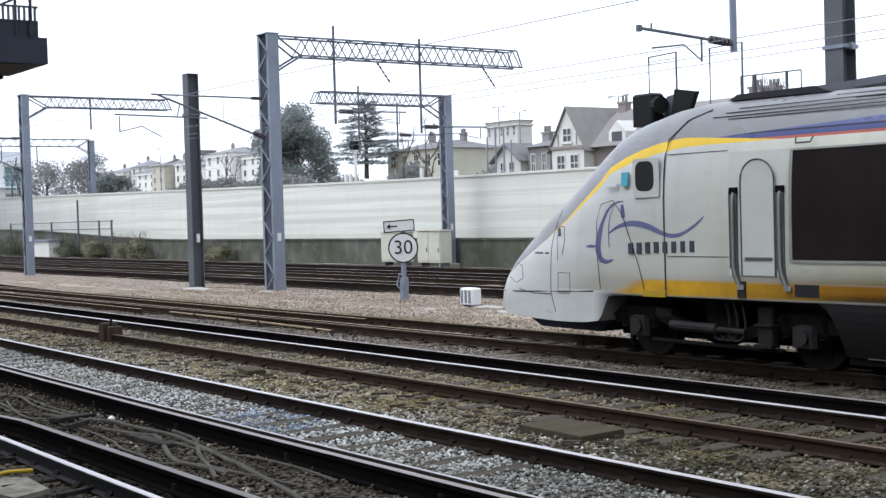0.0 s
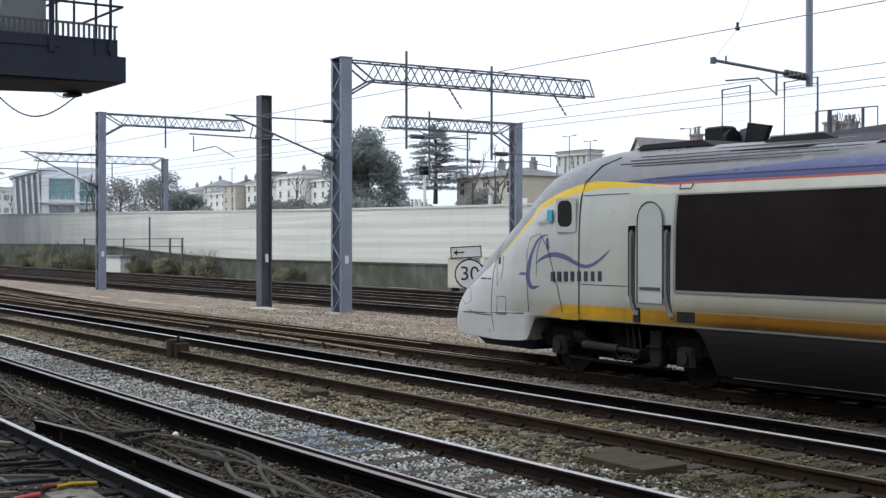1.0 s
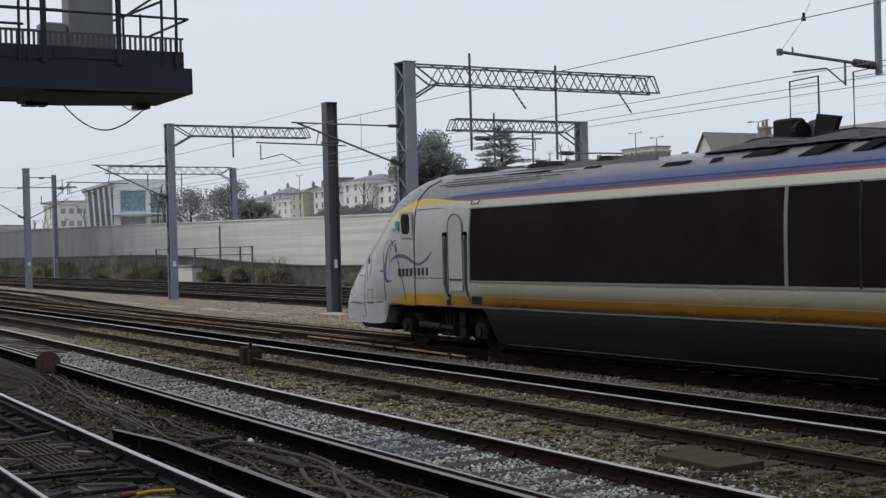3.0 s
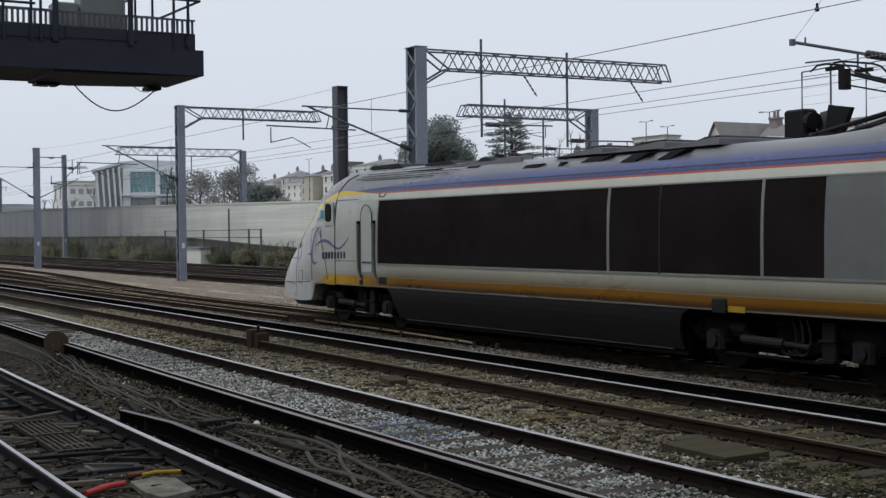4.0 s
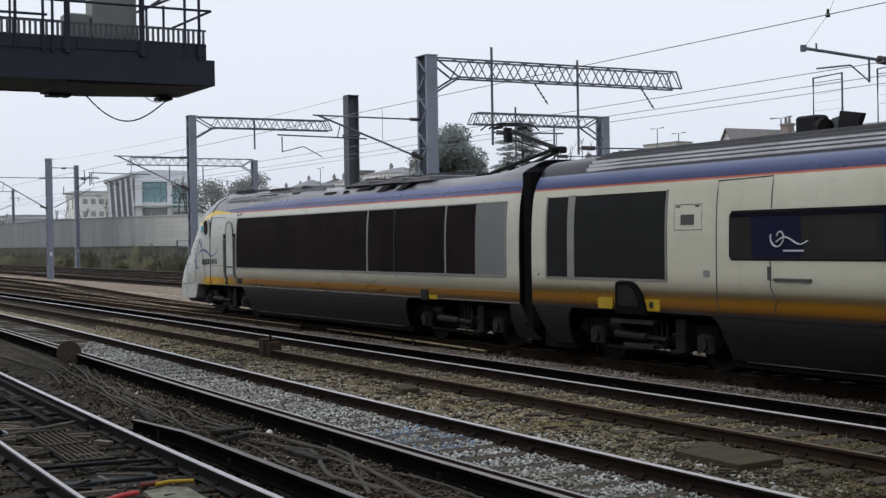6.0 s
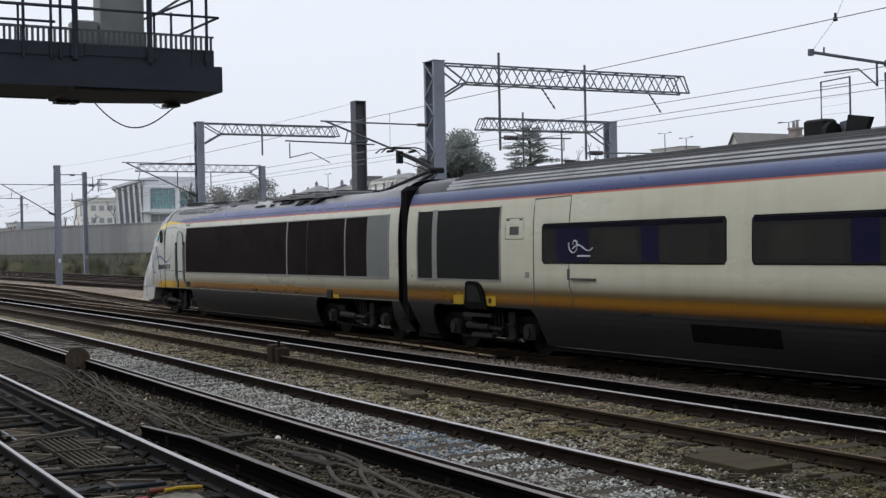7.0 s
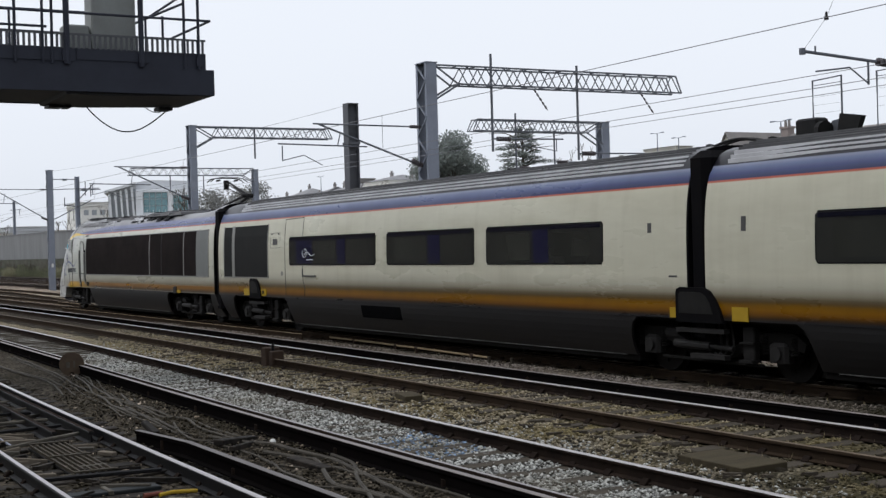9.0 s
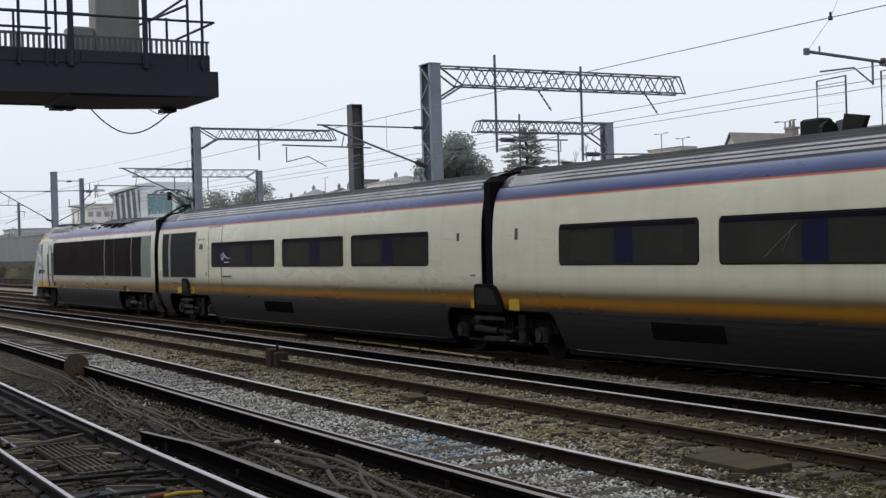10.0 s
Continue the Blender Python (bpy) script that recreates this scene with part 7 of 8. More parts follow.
def build_background():
    # gabled villa with a half-timbered front and a long tiled roof
    x0, y0, z0 = -72.6, 65.0, 4.5
    t = thing("gabled_house", "tall house with a white gable and a long tiled roof", "house", (x0, y0, z0))
    part("wing", Mesh().box(1.0, 20.5, 0.6, 8.0, -0.8, 2.4), M["brick"], t)
    rf = Mesh().add([(1.2, 0.0, 2.3), (21.0, 0.0, 2.3), (21.0, 8.6, 2.3), (1.2, 8.6, 2.3), (0.4, 4.3, 5.15), (21.0, 4.3, 5.15)], [(3, 2, 1, 0), (0, 1, 5, 4), (2, 3, 4, 5), (1, 2, 5), (3, 0, 4)])
    part("roof", rf, M["tile_roof"], t)
    part("gable_wall", Mesh().prism([(-1.7, -0.8), (1.7, -0.8), (1.75, 2.5), (0.0, 5.3), (-1.75, 2.5)], "y", -0.4, 6.0), M["render_white"], t)
    gr = Mesh()
    for s in (-1, 1):
        gr.add([(s * 2.1, -0.6, 2.1), (0, -0.6, 5.4), (0, 6.2, 5.4), (s * 2.1, 6.2, 2.1), (s * 2.1, -0.6, 2.02), (0, -0.6, 5.32), (0, 6.2, 5.32), (s * 2.1, 6.2, 2.02)],
               [(0, 1, 2, 3), (7, 6, 5, 4), (0, 4, 5, 1), (3, 2, 6, 7), (0, 3, 7, 4)])
    part("gable_roof", gr, M["tile_roof"], t)
    part("jetty", Mesh().box(-1.8, 1.8, -0.55, -0.38, 2.3, 2.5), M["brick"], t)
    bars = Mesh()
    for x in (-1.0, 1.0):
        bars.box(x - 0.06, x + 0.06, -0.43, -0.4, 2.55, 3.4)
    part("timbering", bars, M["brick"], t)
    window_on(t, -0.5, 0.5, 2.75, 3.85, -0.402)
    for xa in (-1.2, 0.25):
        window_on(t, xa, xa + 0.95, 0.6, 1.9, -0.402)
    for xa in (3.6, 7.2, 11, 15):
        window_on(t, xa, xa + 1.2, 0.9, 1.9, 0.598)
        dm = part("dormer", Mesh().prism([(xa - 0.2, 2.5), (xa + 1.5, 2.5), (xa + 1.5, 3.3), (xa + 0.65, 4.1), (xa - 0.2, 3.3)], "y", 0.5, 2.4), M["render_white"], t)
        part("dormer_pane", Mesh().box(xa + 0.15, xa + 1.15, 0.47, 0.497, 2.65, 3.3), M["pane"], dm)
    chimney(t, 1.2, 4.3, 4.5, 5.75, 0.7, 0.6, 2)
    chimney(t, 13.8, 4.3, 4.8, 5.7, 1.0, 0.6, 3)
    chimney(t, 15.2, 4.3, 4.8, 5.6, 0.9, 0.6, 3)
    # small white gabled house and a dark brick block
    t = thing("gabled_cottage", "small white gabled house with a slate roof", "house", (-81.3, 68.0, 4.6))
    part("wall", Mesh().prism([(-1.6, -0.8), (1.6, -0.8), (1.6, 1.9), (0, 3.1), (-1.6, 1.9)], "y", -2.0, 0.4), M["render_white"], t)
    gr = Mesh()
    for s in (-1, 1):
        gr.add([(s * 1.9, -2.4, 1.7), (0, -2.4, 3.2), (0, 0.5, 3.2), (s * 1.9, 0.5, 1.7), (s * 1.9, -2.4, 1.58), (0, -2.4, 3.08), (0, 0.5, 3.08), (s * 1.9, 0.5, 1.58)], [(0, 1, 2, 3), (7, 6, 5, 4), (0, 4, 5, 1), (3, 2, 6, 7), (0, 3, 7, 4)])
    part("roof", gr, M["slate"], t)
    for xa in (-0.95, 0.15):
        window_on(t, xa, xa + 0.75, 0.3, 1.7, -2.002)
    t = hip_block("brick_house", "dark brick house with two chimney stacks", -79.5, -76.9, 66.6, 69.0, 4.6, 7.3, 7.8, "brick_grey", "slate", 1, 2, ((-0.75, 3), (0.7, 3)))
    # pale low house behind the cedar
    hip_block("pale_house", "pale house with a low roof and chimneys", -128, -116.5, 86, 94, 7.0, 9.6, 10.7, "render_cream", "slate", 1, 5, ((-0.55, 4), (0.5, 4)))
    # long white terraces far behind
    for k, (a, b, dy, top, mat, cols, par) in enumerate(((-323, -311, 0, 16.0, "stucco", 4, True), (-310.5, -303, 2, 17.3, "render_white", 2, False), (-302.5, -292, 0, 15.4, "stucco", 3, True), (-291.5, -284.5, -1, 16.7, "render_cream", 2, False),
                                                   (-283, -270, 1, 16.9, "stucco", 4, True), (-269.5, -262, 0, 15.8, "render_white", 2, False), (-261, -249, -2, 17.5, "stucco", 3, True), (-248.5, -238, 0, 16.6, "stucco", 3, True))):
        hip_block("terrace_house", "pale stucco house with rows of tall windows" if par else "pale rendered house with a low slate roof", a, b, 130 + dy, 139, 8.6, top - 1.2, top + 0.5, mat, "slate_hazed", 3, cols, ((-0.7, 4),) if k % 3 else ((-0.8, 4), (0.75, 3)), "terrace houses", par, "house")
    hip_block("roof_block", "distant square grey roof block behind the houses", -306, -300, 146, 150, 8.6, 19.6, 19.9, "brick_grey", "slate", 1, 2, (), "", True, "building")
    hip_block("flat_block", "distant flat-roofed grey apartment block", -165.2, -157.6, 130, 133, 8.0, 16.2, 16.5, "render_white", "slate", 3, 5, (), "", True, "apartment block")
    # modern office: white frame, slanting fins and blue glass
    t = thing("office_building", "modern white office building with teal glass and leaning fins", "office building", (-196.0, 60.2, 4.3))
    t.matrix_world = pose(-196.0, 60.2, 4.3, 0, 0, 72)
    part("core", Mesh().box(-2.3, 6.3, 0.4, 9.0, -1, 7.9), M["steel_white"], t)
    part("upper_storey", Mesh().prism([(-3.4, 7.905), (6.0, 7.905), (6.0, 9.15), (0.0, 9.35), (-3.4, 8.9)], "y", 2.4, 9.0), M["cladding_grey"], t, "grey set-back top storey")
    part("wing", Mesh().prism([(-6.4, -1), (-2.32, -1), (-2.32, 8.6), (-6.4, 7.4)], "y", 0.6, 9.0), M["cladding_grey"], t)
    part("wing_roof", Mesh().prism([(-6.9, 7.3), (-2.2, 8.62), (-2.2, 9.0), (-6.9, 7.7)], "y", -0.5, 9.0), M["steel_white"], t)
    for i in range(5):
        x = -6.3 + i * 0.82
        part("fin", Mesh().prism([(x + 0.5, -0.5), (x + 0.75, -0.5), (x + 0.28, 7.3 + i * 0.22), (x - 0.02, 7.3 + i * 0.22)], "y", -0.3, 0.58), M["steel_white"], t)
        part("glazing", Mesh().prism([(x + 0.78, -0.4), (x + 1.24, -0.4), (x + 0.8, 7.2 + i * 0.2), (x + 0.32, 7.2 + i * 0.2)], "y", 0.5, 0.59), M["pane_grey"], t)
    for x0, x1 in ((-2.3, -1.25), (2.45, 3.15), (5.6, 6.3)):
        part("pier", Mesh().box(x0, x1, -0.5, 0.39, -0.8, 7.5), M["steel_white"], t)
    for x0, x1, z0, z1, nx, nz, key in ((-1.2, 2.4, 4.3, 7.4, 4, 3, "pane_blue"), (3.2, 5.55, 3.4, 6.9, 3, 3, "pane_blue"), (-1.2, 2.4, 0.4, 3.5, 3, 2, "pane_grey"), (3.2, 5.55, 0.4, 2.9, 2, 2, "pane_grey")):
        part("bay_head", Mesh().box(x0, x1, 0.0, 0.39, z1, z1 + 0.3), M["steel_white"], t)
        bay = part("bay_sill", Mesh().box(x0, x1, -0.1, 0.39, z0 - 0.35, z0), M["steel_white"], t)
        for i in range(nx):
            for j in range(nz):
                w, h = (x1 - x0) / nx, (z1 - z0) / nz
                part("pane", Mesh().box(x0 + i * w + 0.06, x0 + (i + 1) * w - 0.06, 0.2, 0.385, z0 + j * h + 0.06, z0 + (j + 1) * h - 0.06), M[key], bay)
    part("balcony", Mesh().box(-2.6, 6.5, -1.3, -0.52, 3.75, 3.95), M["steel_white"], t)
    for x in np.arange(-2.5, 6.5, 0.9):
        part("baluster", Mesh().box(x, x + 0.08, -1.28, -1.2, 3.95, 4.7), M["steel_white"], t)
    # low roofs between the office and the far masts
    for x, y, w, d, top, wall in ((-264, 43.5, 10, 9, 7.2, "render_white"), (-272, 53.5, 10, 8, 8.6, "cladding_grey"), (-262, 60.5, 8, 5, 7.6, "render_cream"), (-285, 70.5, 12, 7, 13.8, "stucco")):
        t = hip_block("low_building", "low pale building in the distance behind the wall", x - w / 2, x + w / 2, y, y + d, 4.3, top - 0.5, top, wall, "slate_hazed", 2, 3, (), "low buildings", True, "building")
        for k in range(int(d / 1.7)):
            for z in ((0.9,) if top < 9 else (1.2, 4.0, 6.6)):
                part("pane", Mesh().box(w / 2 + 0.002, w / 2 + 0.06, -d / 2 + 0.6 + k * 1.7, -d / 2 + 1.6 + k * 1.7, z, z + 1.1), M["pane_grey"], t)
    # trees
    tree("round_tree", "dense dark evergreen tree behind the wall", -121.2, 70, 4.8, 9.5, 4.7, M["leaf_dark_hazed"], 2, "round", 26000, 0.14)
    tree("cedar_tree", "cedar with flat open tiers of branches", -129.5, 84, 7.0, 9.6, 6.4, M["leaf_dark_hazed"], 5, "cedar", 13000, 0.15)
    tree("dark_tree", "broad grey-green tree on the bank", -168.5, 60, 4.6, 6.0, 4.0, M["leaf_grey_hazed"], 7, "round", 5000, 0.13)
    tree("dark_tree", "broad grey-green tree on the bank", -154.0, 60, 4.6, 6.4, 3.8, M["leaf_grey_hazed"], 9, "round", 6500, 0.13)
    tree("dark_tree", "low spreading evergreen on the bank", -147.0, 60, 4.4, 3.4, 2.8, M["leaf_dark_hazed"], 10, "round", 8000, 0.2)
    for k, (x, y, h) in enumerate(((-176, 58, 6.5), (-170, 57, 7), (-236, 120, 9), (-246, 120, 10), (-228, 118, 8), (-90, 62, 6), (-84, 60, 5.6), (-111, 80, 6), (-205, 56, 6), (-238, 58, 5.5), (-243, 62, 6), (-232, 55, 4.5), (-248, 49, 4.5))):
        bare_tree(x, y, 4.6 if y < 90 else 7.4, h, 20 + k)
    rng = np.random.default_rng(11)
    hb = Mesh()
    blobs = [((x + rng.uniform(-2, 2), 62 + rng.uniform(-6, 14), 5.0 + rng.uniform(-0.5, 0.7)), (rng.uniform(1.5, 3), 1.5, rng.uniform(1.0, 1.8))) for x in np.arange(-140, -84, 3)]
    ob = fast_part("hedge", leaf_cloud(blobs, 26000, 0.2, rng), M["leaf_grey_hazed"], None)
    tagged(ob, "grey-green hedge and shrubs above the wall", "hedge", kind="stuff")
    # street lamps over the far road
    for x, y, h in ((-159.5, 128, 12.0), (-154.5, 128, 10.9), (-262, 118, 11.5), (-104.0, 100, 7.9)):
        t = thing("street_lamp", "tall thin street lamp with two arms", "street lamp", (x, y, 6.5 if y > 90 else 5.0), "street lamps")
        part("pole", Mesh().tube([(0, 0, -0.5), (0, 0, h)], 0.1, 6, r1=0.07), M["galv"], t)
        for s in (-1, 1):
            part("arm", Mesh().tube([(0, 0, h), (s * 1.0, 0, h + 0.12)], 0.04, 5), M["galv"], t)
            part("lantern", Mesh().box(s * 1.25 - 0.3, s * 1.25 + 0.3, -0.12, 0.12, h + 0.04, h + 0.17, cut=0.03), M["galv"], t)
    # bushes and small structures along the low wall
    for x, w, h, key, seed in ((-128, 9.5, 2.5, "leaf_bush", 31), (-137, 5, 1.9, "leaf_ivy", 32), (-91, 4.2, 1.9, "leaf_bush", 33), (-98, 2.4, 1.5, "leaf_bush", 34), (-151, 7, 2.2, "leaf_ivy", 35), (-118, 4, 1.8, "leaf_ivy", 36), (-170, 9, 2.2, "leaf_ivy", 37), (-161, 6, 2.0, "leaf_bush", 38), (-182, 8, 2.3, "leaf_ivy", 39), (-192, 8, 2.1, "leaf_bush", 40), (-205, 9, 2.4, "leaf_ivy", 41), (-104, 3.0, 1.6, "leaf_ivy", 42), (-78, 3.2, 1.2, "leaf_bush", 43)):
        rng = np.random.default_rng(seed)
        blobs = [((rng.uniform(-w / 2, w / 2), rng.uniform(-0.6, 0.6), h * rng.uniform(0.05, 0.35 + 0.5 * rng.random())), (w * rng.uniform(0.05, 0.16), 0.5, h * rng.uniform(0.1, 0.26))) for _ in range(24)]
        t = thing("bush", "straggling brown winter bush by the low wall", "bush", (x, 38.6, -0.3), "lineside bushes")
        fast_part("leaves", leaf_cloud(blobs, 4200, 0.06, rng), M[key], t)
        st = Mesh()
        for _ in range(60):
            a = rng.uniform(-w * 0.6, w * 0.6)
            st.tube([(a * 0.6, 0, 0), (a * 0.85, rng.uniform(-0.4, 0.4), h * 0.5), (a, rng.uniform(-0.6, 0.6), h * rng.uniform(0.75, 1.1))], 0.03, 4, r1=0.01)
        part("twig_tangle", st, M["bark"], t)
    t = thing("white_hut", "low white lineside hut", "hut", (-110.2, 38.8, -0.3))
    part("body", Mesh().box(-2.6, 2.6, -0.5, 0.5, 0, 1.3, cut=0.05), M["render_white"], t)
    part("roof", Mesh().box(-2.8, 2.8, -0.65, 0.65, 1.3, 1.42), M["galv"], t)
    t = thing("metal_fence", "thin metal post and rail fence by the wall", "fence", (-104, 39.2, -0.3), kind="structure")
    for x in (-16, -11, -5.5, 0.6, 5.0, 7.5):
        part("post", Mesh().box(x, x + 0.12, 0, 0.12, 0, 4.6 if x == 0.6 else 2.9), M["galv_dark"], t)
    for z in (2.2, 2.8):
        part("rail", Mesh().box(-16, 7.6, 0.13, 0.18, z, z + 0.07), M["galv_dark"], t)
    t = thing("camera_post", "black camera head on a white post behind the wall", "camera post", (-66.4, 42.3, 4.1))
    part("post", Mesh().tube([(0, 0, -0.3), (0, 0, 2.2)], 0.09, 8), M["white"], t)
    part("head", Mesh().disc((0, 0, 2.42), 0.27, "y", 0.45, 16).box(0.1, 0.5, -0.12, 0.12, 2.5, 2.66), M["black"], t, "black camera head")
    part("arm", Mesh().tube([(-1.3, 0, 2.2), (0, 0, 2.3)], 0.035, 5), M["galv_dark"], t)
    t = thing("white_railing", "low white railing above the concrete wall", "railing", (-56.9, 42.2, 4.1))
    for x in (-0.75, 0.0, 0.72):
        part("post", Mesh().box(x, x + 0.09, -0.04, 0.04, -0.2, 0.52), M["white"], t)
    part("board", Mesh().box(-0.8, 0.85, -0.08, -0.041, 0.2, 0.5), M["white"], t)
    for k, (x, h) in enumerate(((-54.9, 2.2), (-54.2, 2.7), (-53.5, 2.5), (-52.9, 1.9))):
        t = thing("slim_pole", "slim pale pole standing behind the wall", "pole", (x, 43.2, 4.1), "slim poles")
        part("shaft", Mesh().tube([(0, 0, -0.3), (0.02, 0, h)], 0.055, 6, r1=0.04), M["galv"], t)
    t = thing("wall_posts", "short white marker posts above the wall", "marker posts", (-66, 42.0, 4.1))
    for x in (-1.2, -0.7, 6.6, 9.2):
        part("post", Mesh().box(x, x + 0.18, 0, 0.15, -0.2, 0.75), M["white"], t)


build_background()

# ---- clutter by the near tracks ----


def cable(pts, r, name="lineside_cable", label="dusty black signalling cable lying on the ballast"):
    """A cable through a few places on the ballast, smoothed between them."""
    p = [Vector((x, y, -0.115 + r)) for x, y in pts]
    p = [p[0] * 2 - p[1]] + p + [p[-1] * 2 - p[-2]]
    line = []
    for i in range(1, len(p) - 2):
        for u in np.linspace(0, 1, 8, endpoint=False):
            a, b, c, d = p[i - 1:i + 3]
            line.append(0.5 * (2 * b + (c - a) * u + (2 * a - 5 * b + 4 * c - d) * u * u + (3 * b - a - 3 * c + d) * u ** 3))
    line.append(p[-2])
    for q in line:
        q.z += 0.02 * noise.noise((q.x * 1.4, q.y * 3, r * 90))
    return solid(name, Mesh().tube(line, r, 7), M["cable"], label, "cable", "loose cables", smooth=True)


def build_clutter():
    rng = random.Random(21)
    # signalling cables between the first two tracks, gathering at the ground signal
    thin = (((-40, 5.9), (-31, 5.75), (-28.2, 5.76), (-26.6, 5.82), (-25.1, 5.74), (-23, 5.45)), ((-33, 6.5), (-27.8, 6.25), (-24.6, 5.92), (-22.4, 5.73), (-21.0, 5.6), (-19.4, 5.45)),
            ((-27.0, 6.6), (-26.1, 6.47), (-24.4, 6.18), (-22.8, 5.93), (-21.8, 5.9), (-20.2, 5.98)), ((-27.0, 6.6), (-25.7, 6.5), (-23.8, 6.18), (-21.8, 5.94), (-20.0, 5.77), (-17.9, 5.53), (-17.0, 5.5)),
            ((-21.0, 5.6), (-19.4, 5.57), (-17.6, 5.51)), ((-22.5, 6.3), (-21, 6.0), (-19.0, 5.88), (-18.4, 6.03), (-17.3, 5.9), (-16.4, 5.91), (-15.7, 5.94)),
            ((-18.3, 5.81), (-17.2, 5.58), (-16.3, 5.48), (-16.0, 5.62), (-16.2, 5.93)), ((-13.9, 5.53), (-13.6, 5.67), (-13.35, 5.83), (-13.9, 6.0)))
    for k, pts in enumerate(thin):
        for j in range(2 if k < 6 else 1):
            cable([(x + 0.25 * j, y + 0.10 * j + 0.03 * math.sin(x * 2 + j * 3)) for x, y in pts], (0.016, 0.012, 0.020)[(k + j) % 3])
    thick = (((-16.4, 5.7), (-15.6, 5.9), (-15.1, 6.09), (-14.3, 6.09), (-13.5, 6.16), (-12.3, 6.01), (-11.3, 5.85), (-10.7, 5.75), (-9.6, 5.5)), ((-14.6, 5.75), (-13.9, 5.92), (-13.6, 5.98), (-12.4, 5.6), (-12.0, 5.54), (-11.2, 5.62)),
             ((-13.9, 6.3), (-13.2, 6.24), (-12.4, 5.9), (-11.8, 5.69), (-11.1, 5.45)), ((-13.2, 6.0), (-12.6, 6.01), (-11.8, 6.2), (-11.2, 6.27), (-10.2, 6.2)), ((-14.6, 5.4), (-13.6, 5.33), (-12.4, 5.29), (-11.8, 5.64), (-11.2, 5.72), (-10.2, 5.85)),
             ((-15.9, 5.52), (-14.8, 5.62), (-13.9, 5.56), (-13.3, 5.45), (-12.6, 5.42)))
    for k, pts in enumerate(thick):
        cable(pts, (0.028, 0.028, 0.024, 0.018, 0.018, 0.016)[k], label="thick dusty grey-brown cable lying on the ballast")
    # black cover boards
    for x, y, w, d, rz in ((-15.72, 5.82, 0.75, 0.16, 124), (-15.2, 5.72, 0.9, 0.05, 140), (-17.6, 5.3, 0.8, 0.1, -6), (-13.4, 5.8, 0.7, 0.14, 12)):
        ob = solid("cover_board", Mesh().box(-w / 2, w / 2, -d / 2, d / 2, 0, 0.06, cut=0.01), M["timber"], "dark oily cover board lying over the cables", "board", "cover boards")
        ob.matrix_world = pose(x, y, -0.10, 0, 4, rz)
    dome = Mesh()
    rings = [(0.042 * math.cos(a), 0.04 + 0.042 * math.sin(a)) for a in np.linspace(-1.0, 1.45, 8)]
    dome.add([(r * math.cos(q), r * math.sin(q), z) for r, z in rings for q in np.linspace(0, 2 * math.pi, 14, endpoint=False)],
             [(i * 14 + j, i * 14 + (j + 1) % 14, i * 14 + 14 + (j + 1) % 14, i * 14 + 14 + j) for i in range(7) for j in range(14)] + [tuple(range(14)), tuple(98 + j for j in range(14))])
    ob = solid("white_dome", dome, M["white"], "small white plastic dome on the ballast", "plastic dome", smooth=True)
    ob.matrix_world = pose(-15.28, 6.14, -0.115, 12, 8, 0)
    # steel grating lying between the rails of the first track
    t = thing("steel_grating", "rusty steel foot grating between the rails", "grating", (-15.95, 3.82, -0.12))
    t.matrix_world = pose(-15.95, 3.82, -0.125, 0, 1, 0)
    for i in range(7):
        part("bar", Mesh().box(-1.1, 1.15, -0.235 + i * 0.07, -0.215 + i * 0.07, 0, 0.035), M["iron_dark"], t)
    for x in (-1.15, -0.05, 1.15):
        part("cross_bar", Mesh().box(x, x + 0.05, -0.245, 0.245, 0.0355, 0.05), M["iron_dark"], t)
    # Black sheet puts the shade of the gap below the bars into colour
    part("backing", Mesh().box(-1.15, 1.2, -0.245, 0.245, -0.03, -0.004), M["black"], t)
    # rods and bars across the first track
    for k, (x, y0, x2, y1) in enumerate(((-17.1, 3.3, -17.9, 4.4), (-18.6, 3.1, -18.9, 4.4), (-19.6, 3.0, -19.7, 4.4), (-20.9, 2.95, -20.8, 4.4), (-22.6, 2.95, -22.6, 4.4), (-14.4, 3.05, -14.25, 4.4), (-24.5, 2.95, -24.5, 4.4))):
        m = Mesh().tube([(x, y0, -0.09), ((x + x2) / 2 + 0.1, (y0 + y1) / 2, -0.07), (x2, y1, -0.09)], 0.026, 6)
        solid("stretcher_bar", m, M["oily_steel"] if k % 2 else M["iron_pale"], "rusty bar across the first track", "bar", "stretcher bars")
    m = Mesh().tube([(-34, 3.60, -0.1), (-17.5, 3.45, -0.12)], 0.016, 6)
    solid("point_rod", m, M["galv"], "thin worn steel rod running between the rails", "rod")
    # offcuts of timber between the rails
    for x, y, w, d, rz, key in ((-12.86, 3.36, 0.42, 0.06, 100, "timber_pale"), (-14.92, 3.28, 0.26, 0.05, 82, "timber_pale"), (-15.6, 3.45, 0.5, 0.07, 140, "timber"), (-13.9, 4.2, 0.6, 0.06, 70, "timber"), (-17.9, 3.6, 0.5, 0.08, 95, "timber_pale"), (-18.8, 3.4, 0.6, 0.07, 80, "timber_pale"), (-11.6, 4.3, 0.5, 0.06, 120, "timber"), (-16.1, 4.3, 0.22, 0.1, 40, "timber_pale")):
        ob = solid("timber_offcut", Mesh().box(-w / 2, w / 2, -d / 2, d / 2, 0, 0.045, cut=0.006), M[key], "splintered offcut of timber between the rails", "timber offcut", "timber offcuts")
        ob.matrix_world = pose(x, y, -0.15, 0, 3, rz)
    # yellow, red and pale scraps
    t = solid("yellow_duct", Mesh().tube([(-0.2, 0, 0), (-0.05, 0.02, 0.01), (0.19, -0.02, 0.0)], 0.021, 8), M["yellow"], "length of yellow plastic duct", "duct", smooth=True)
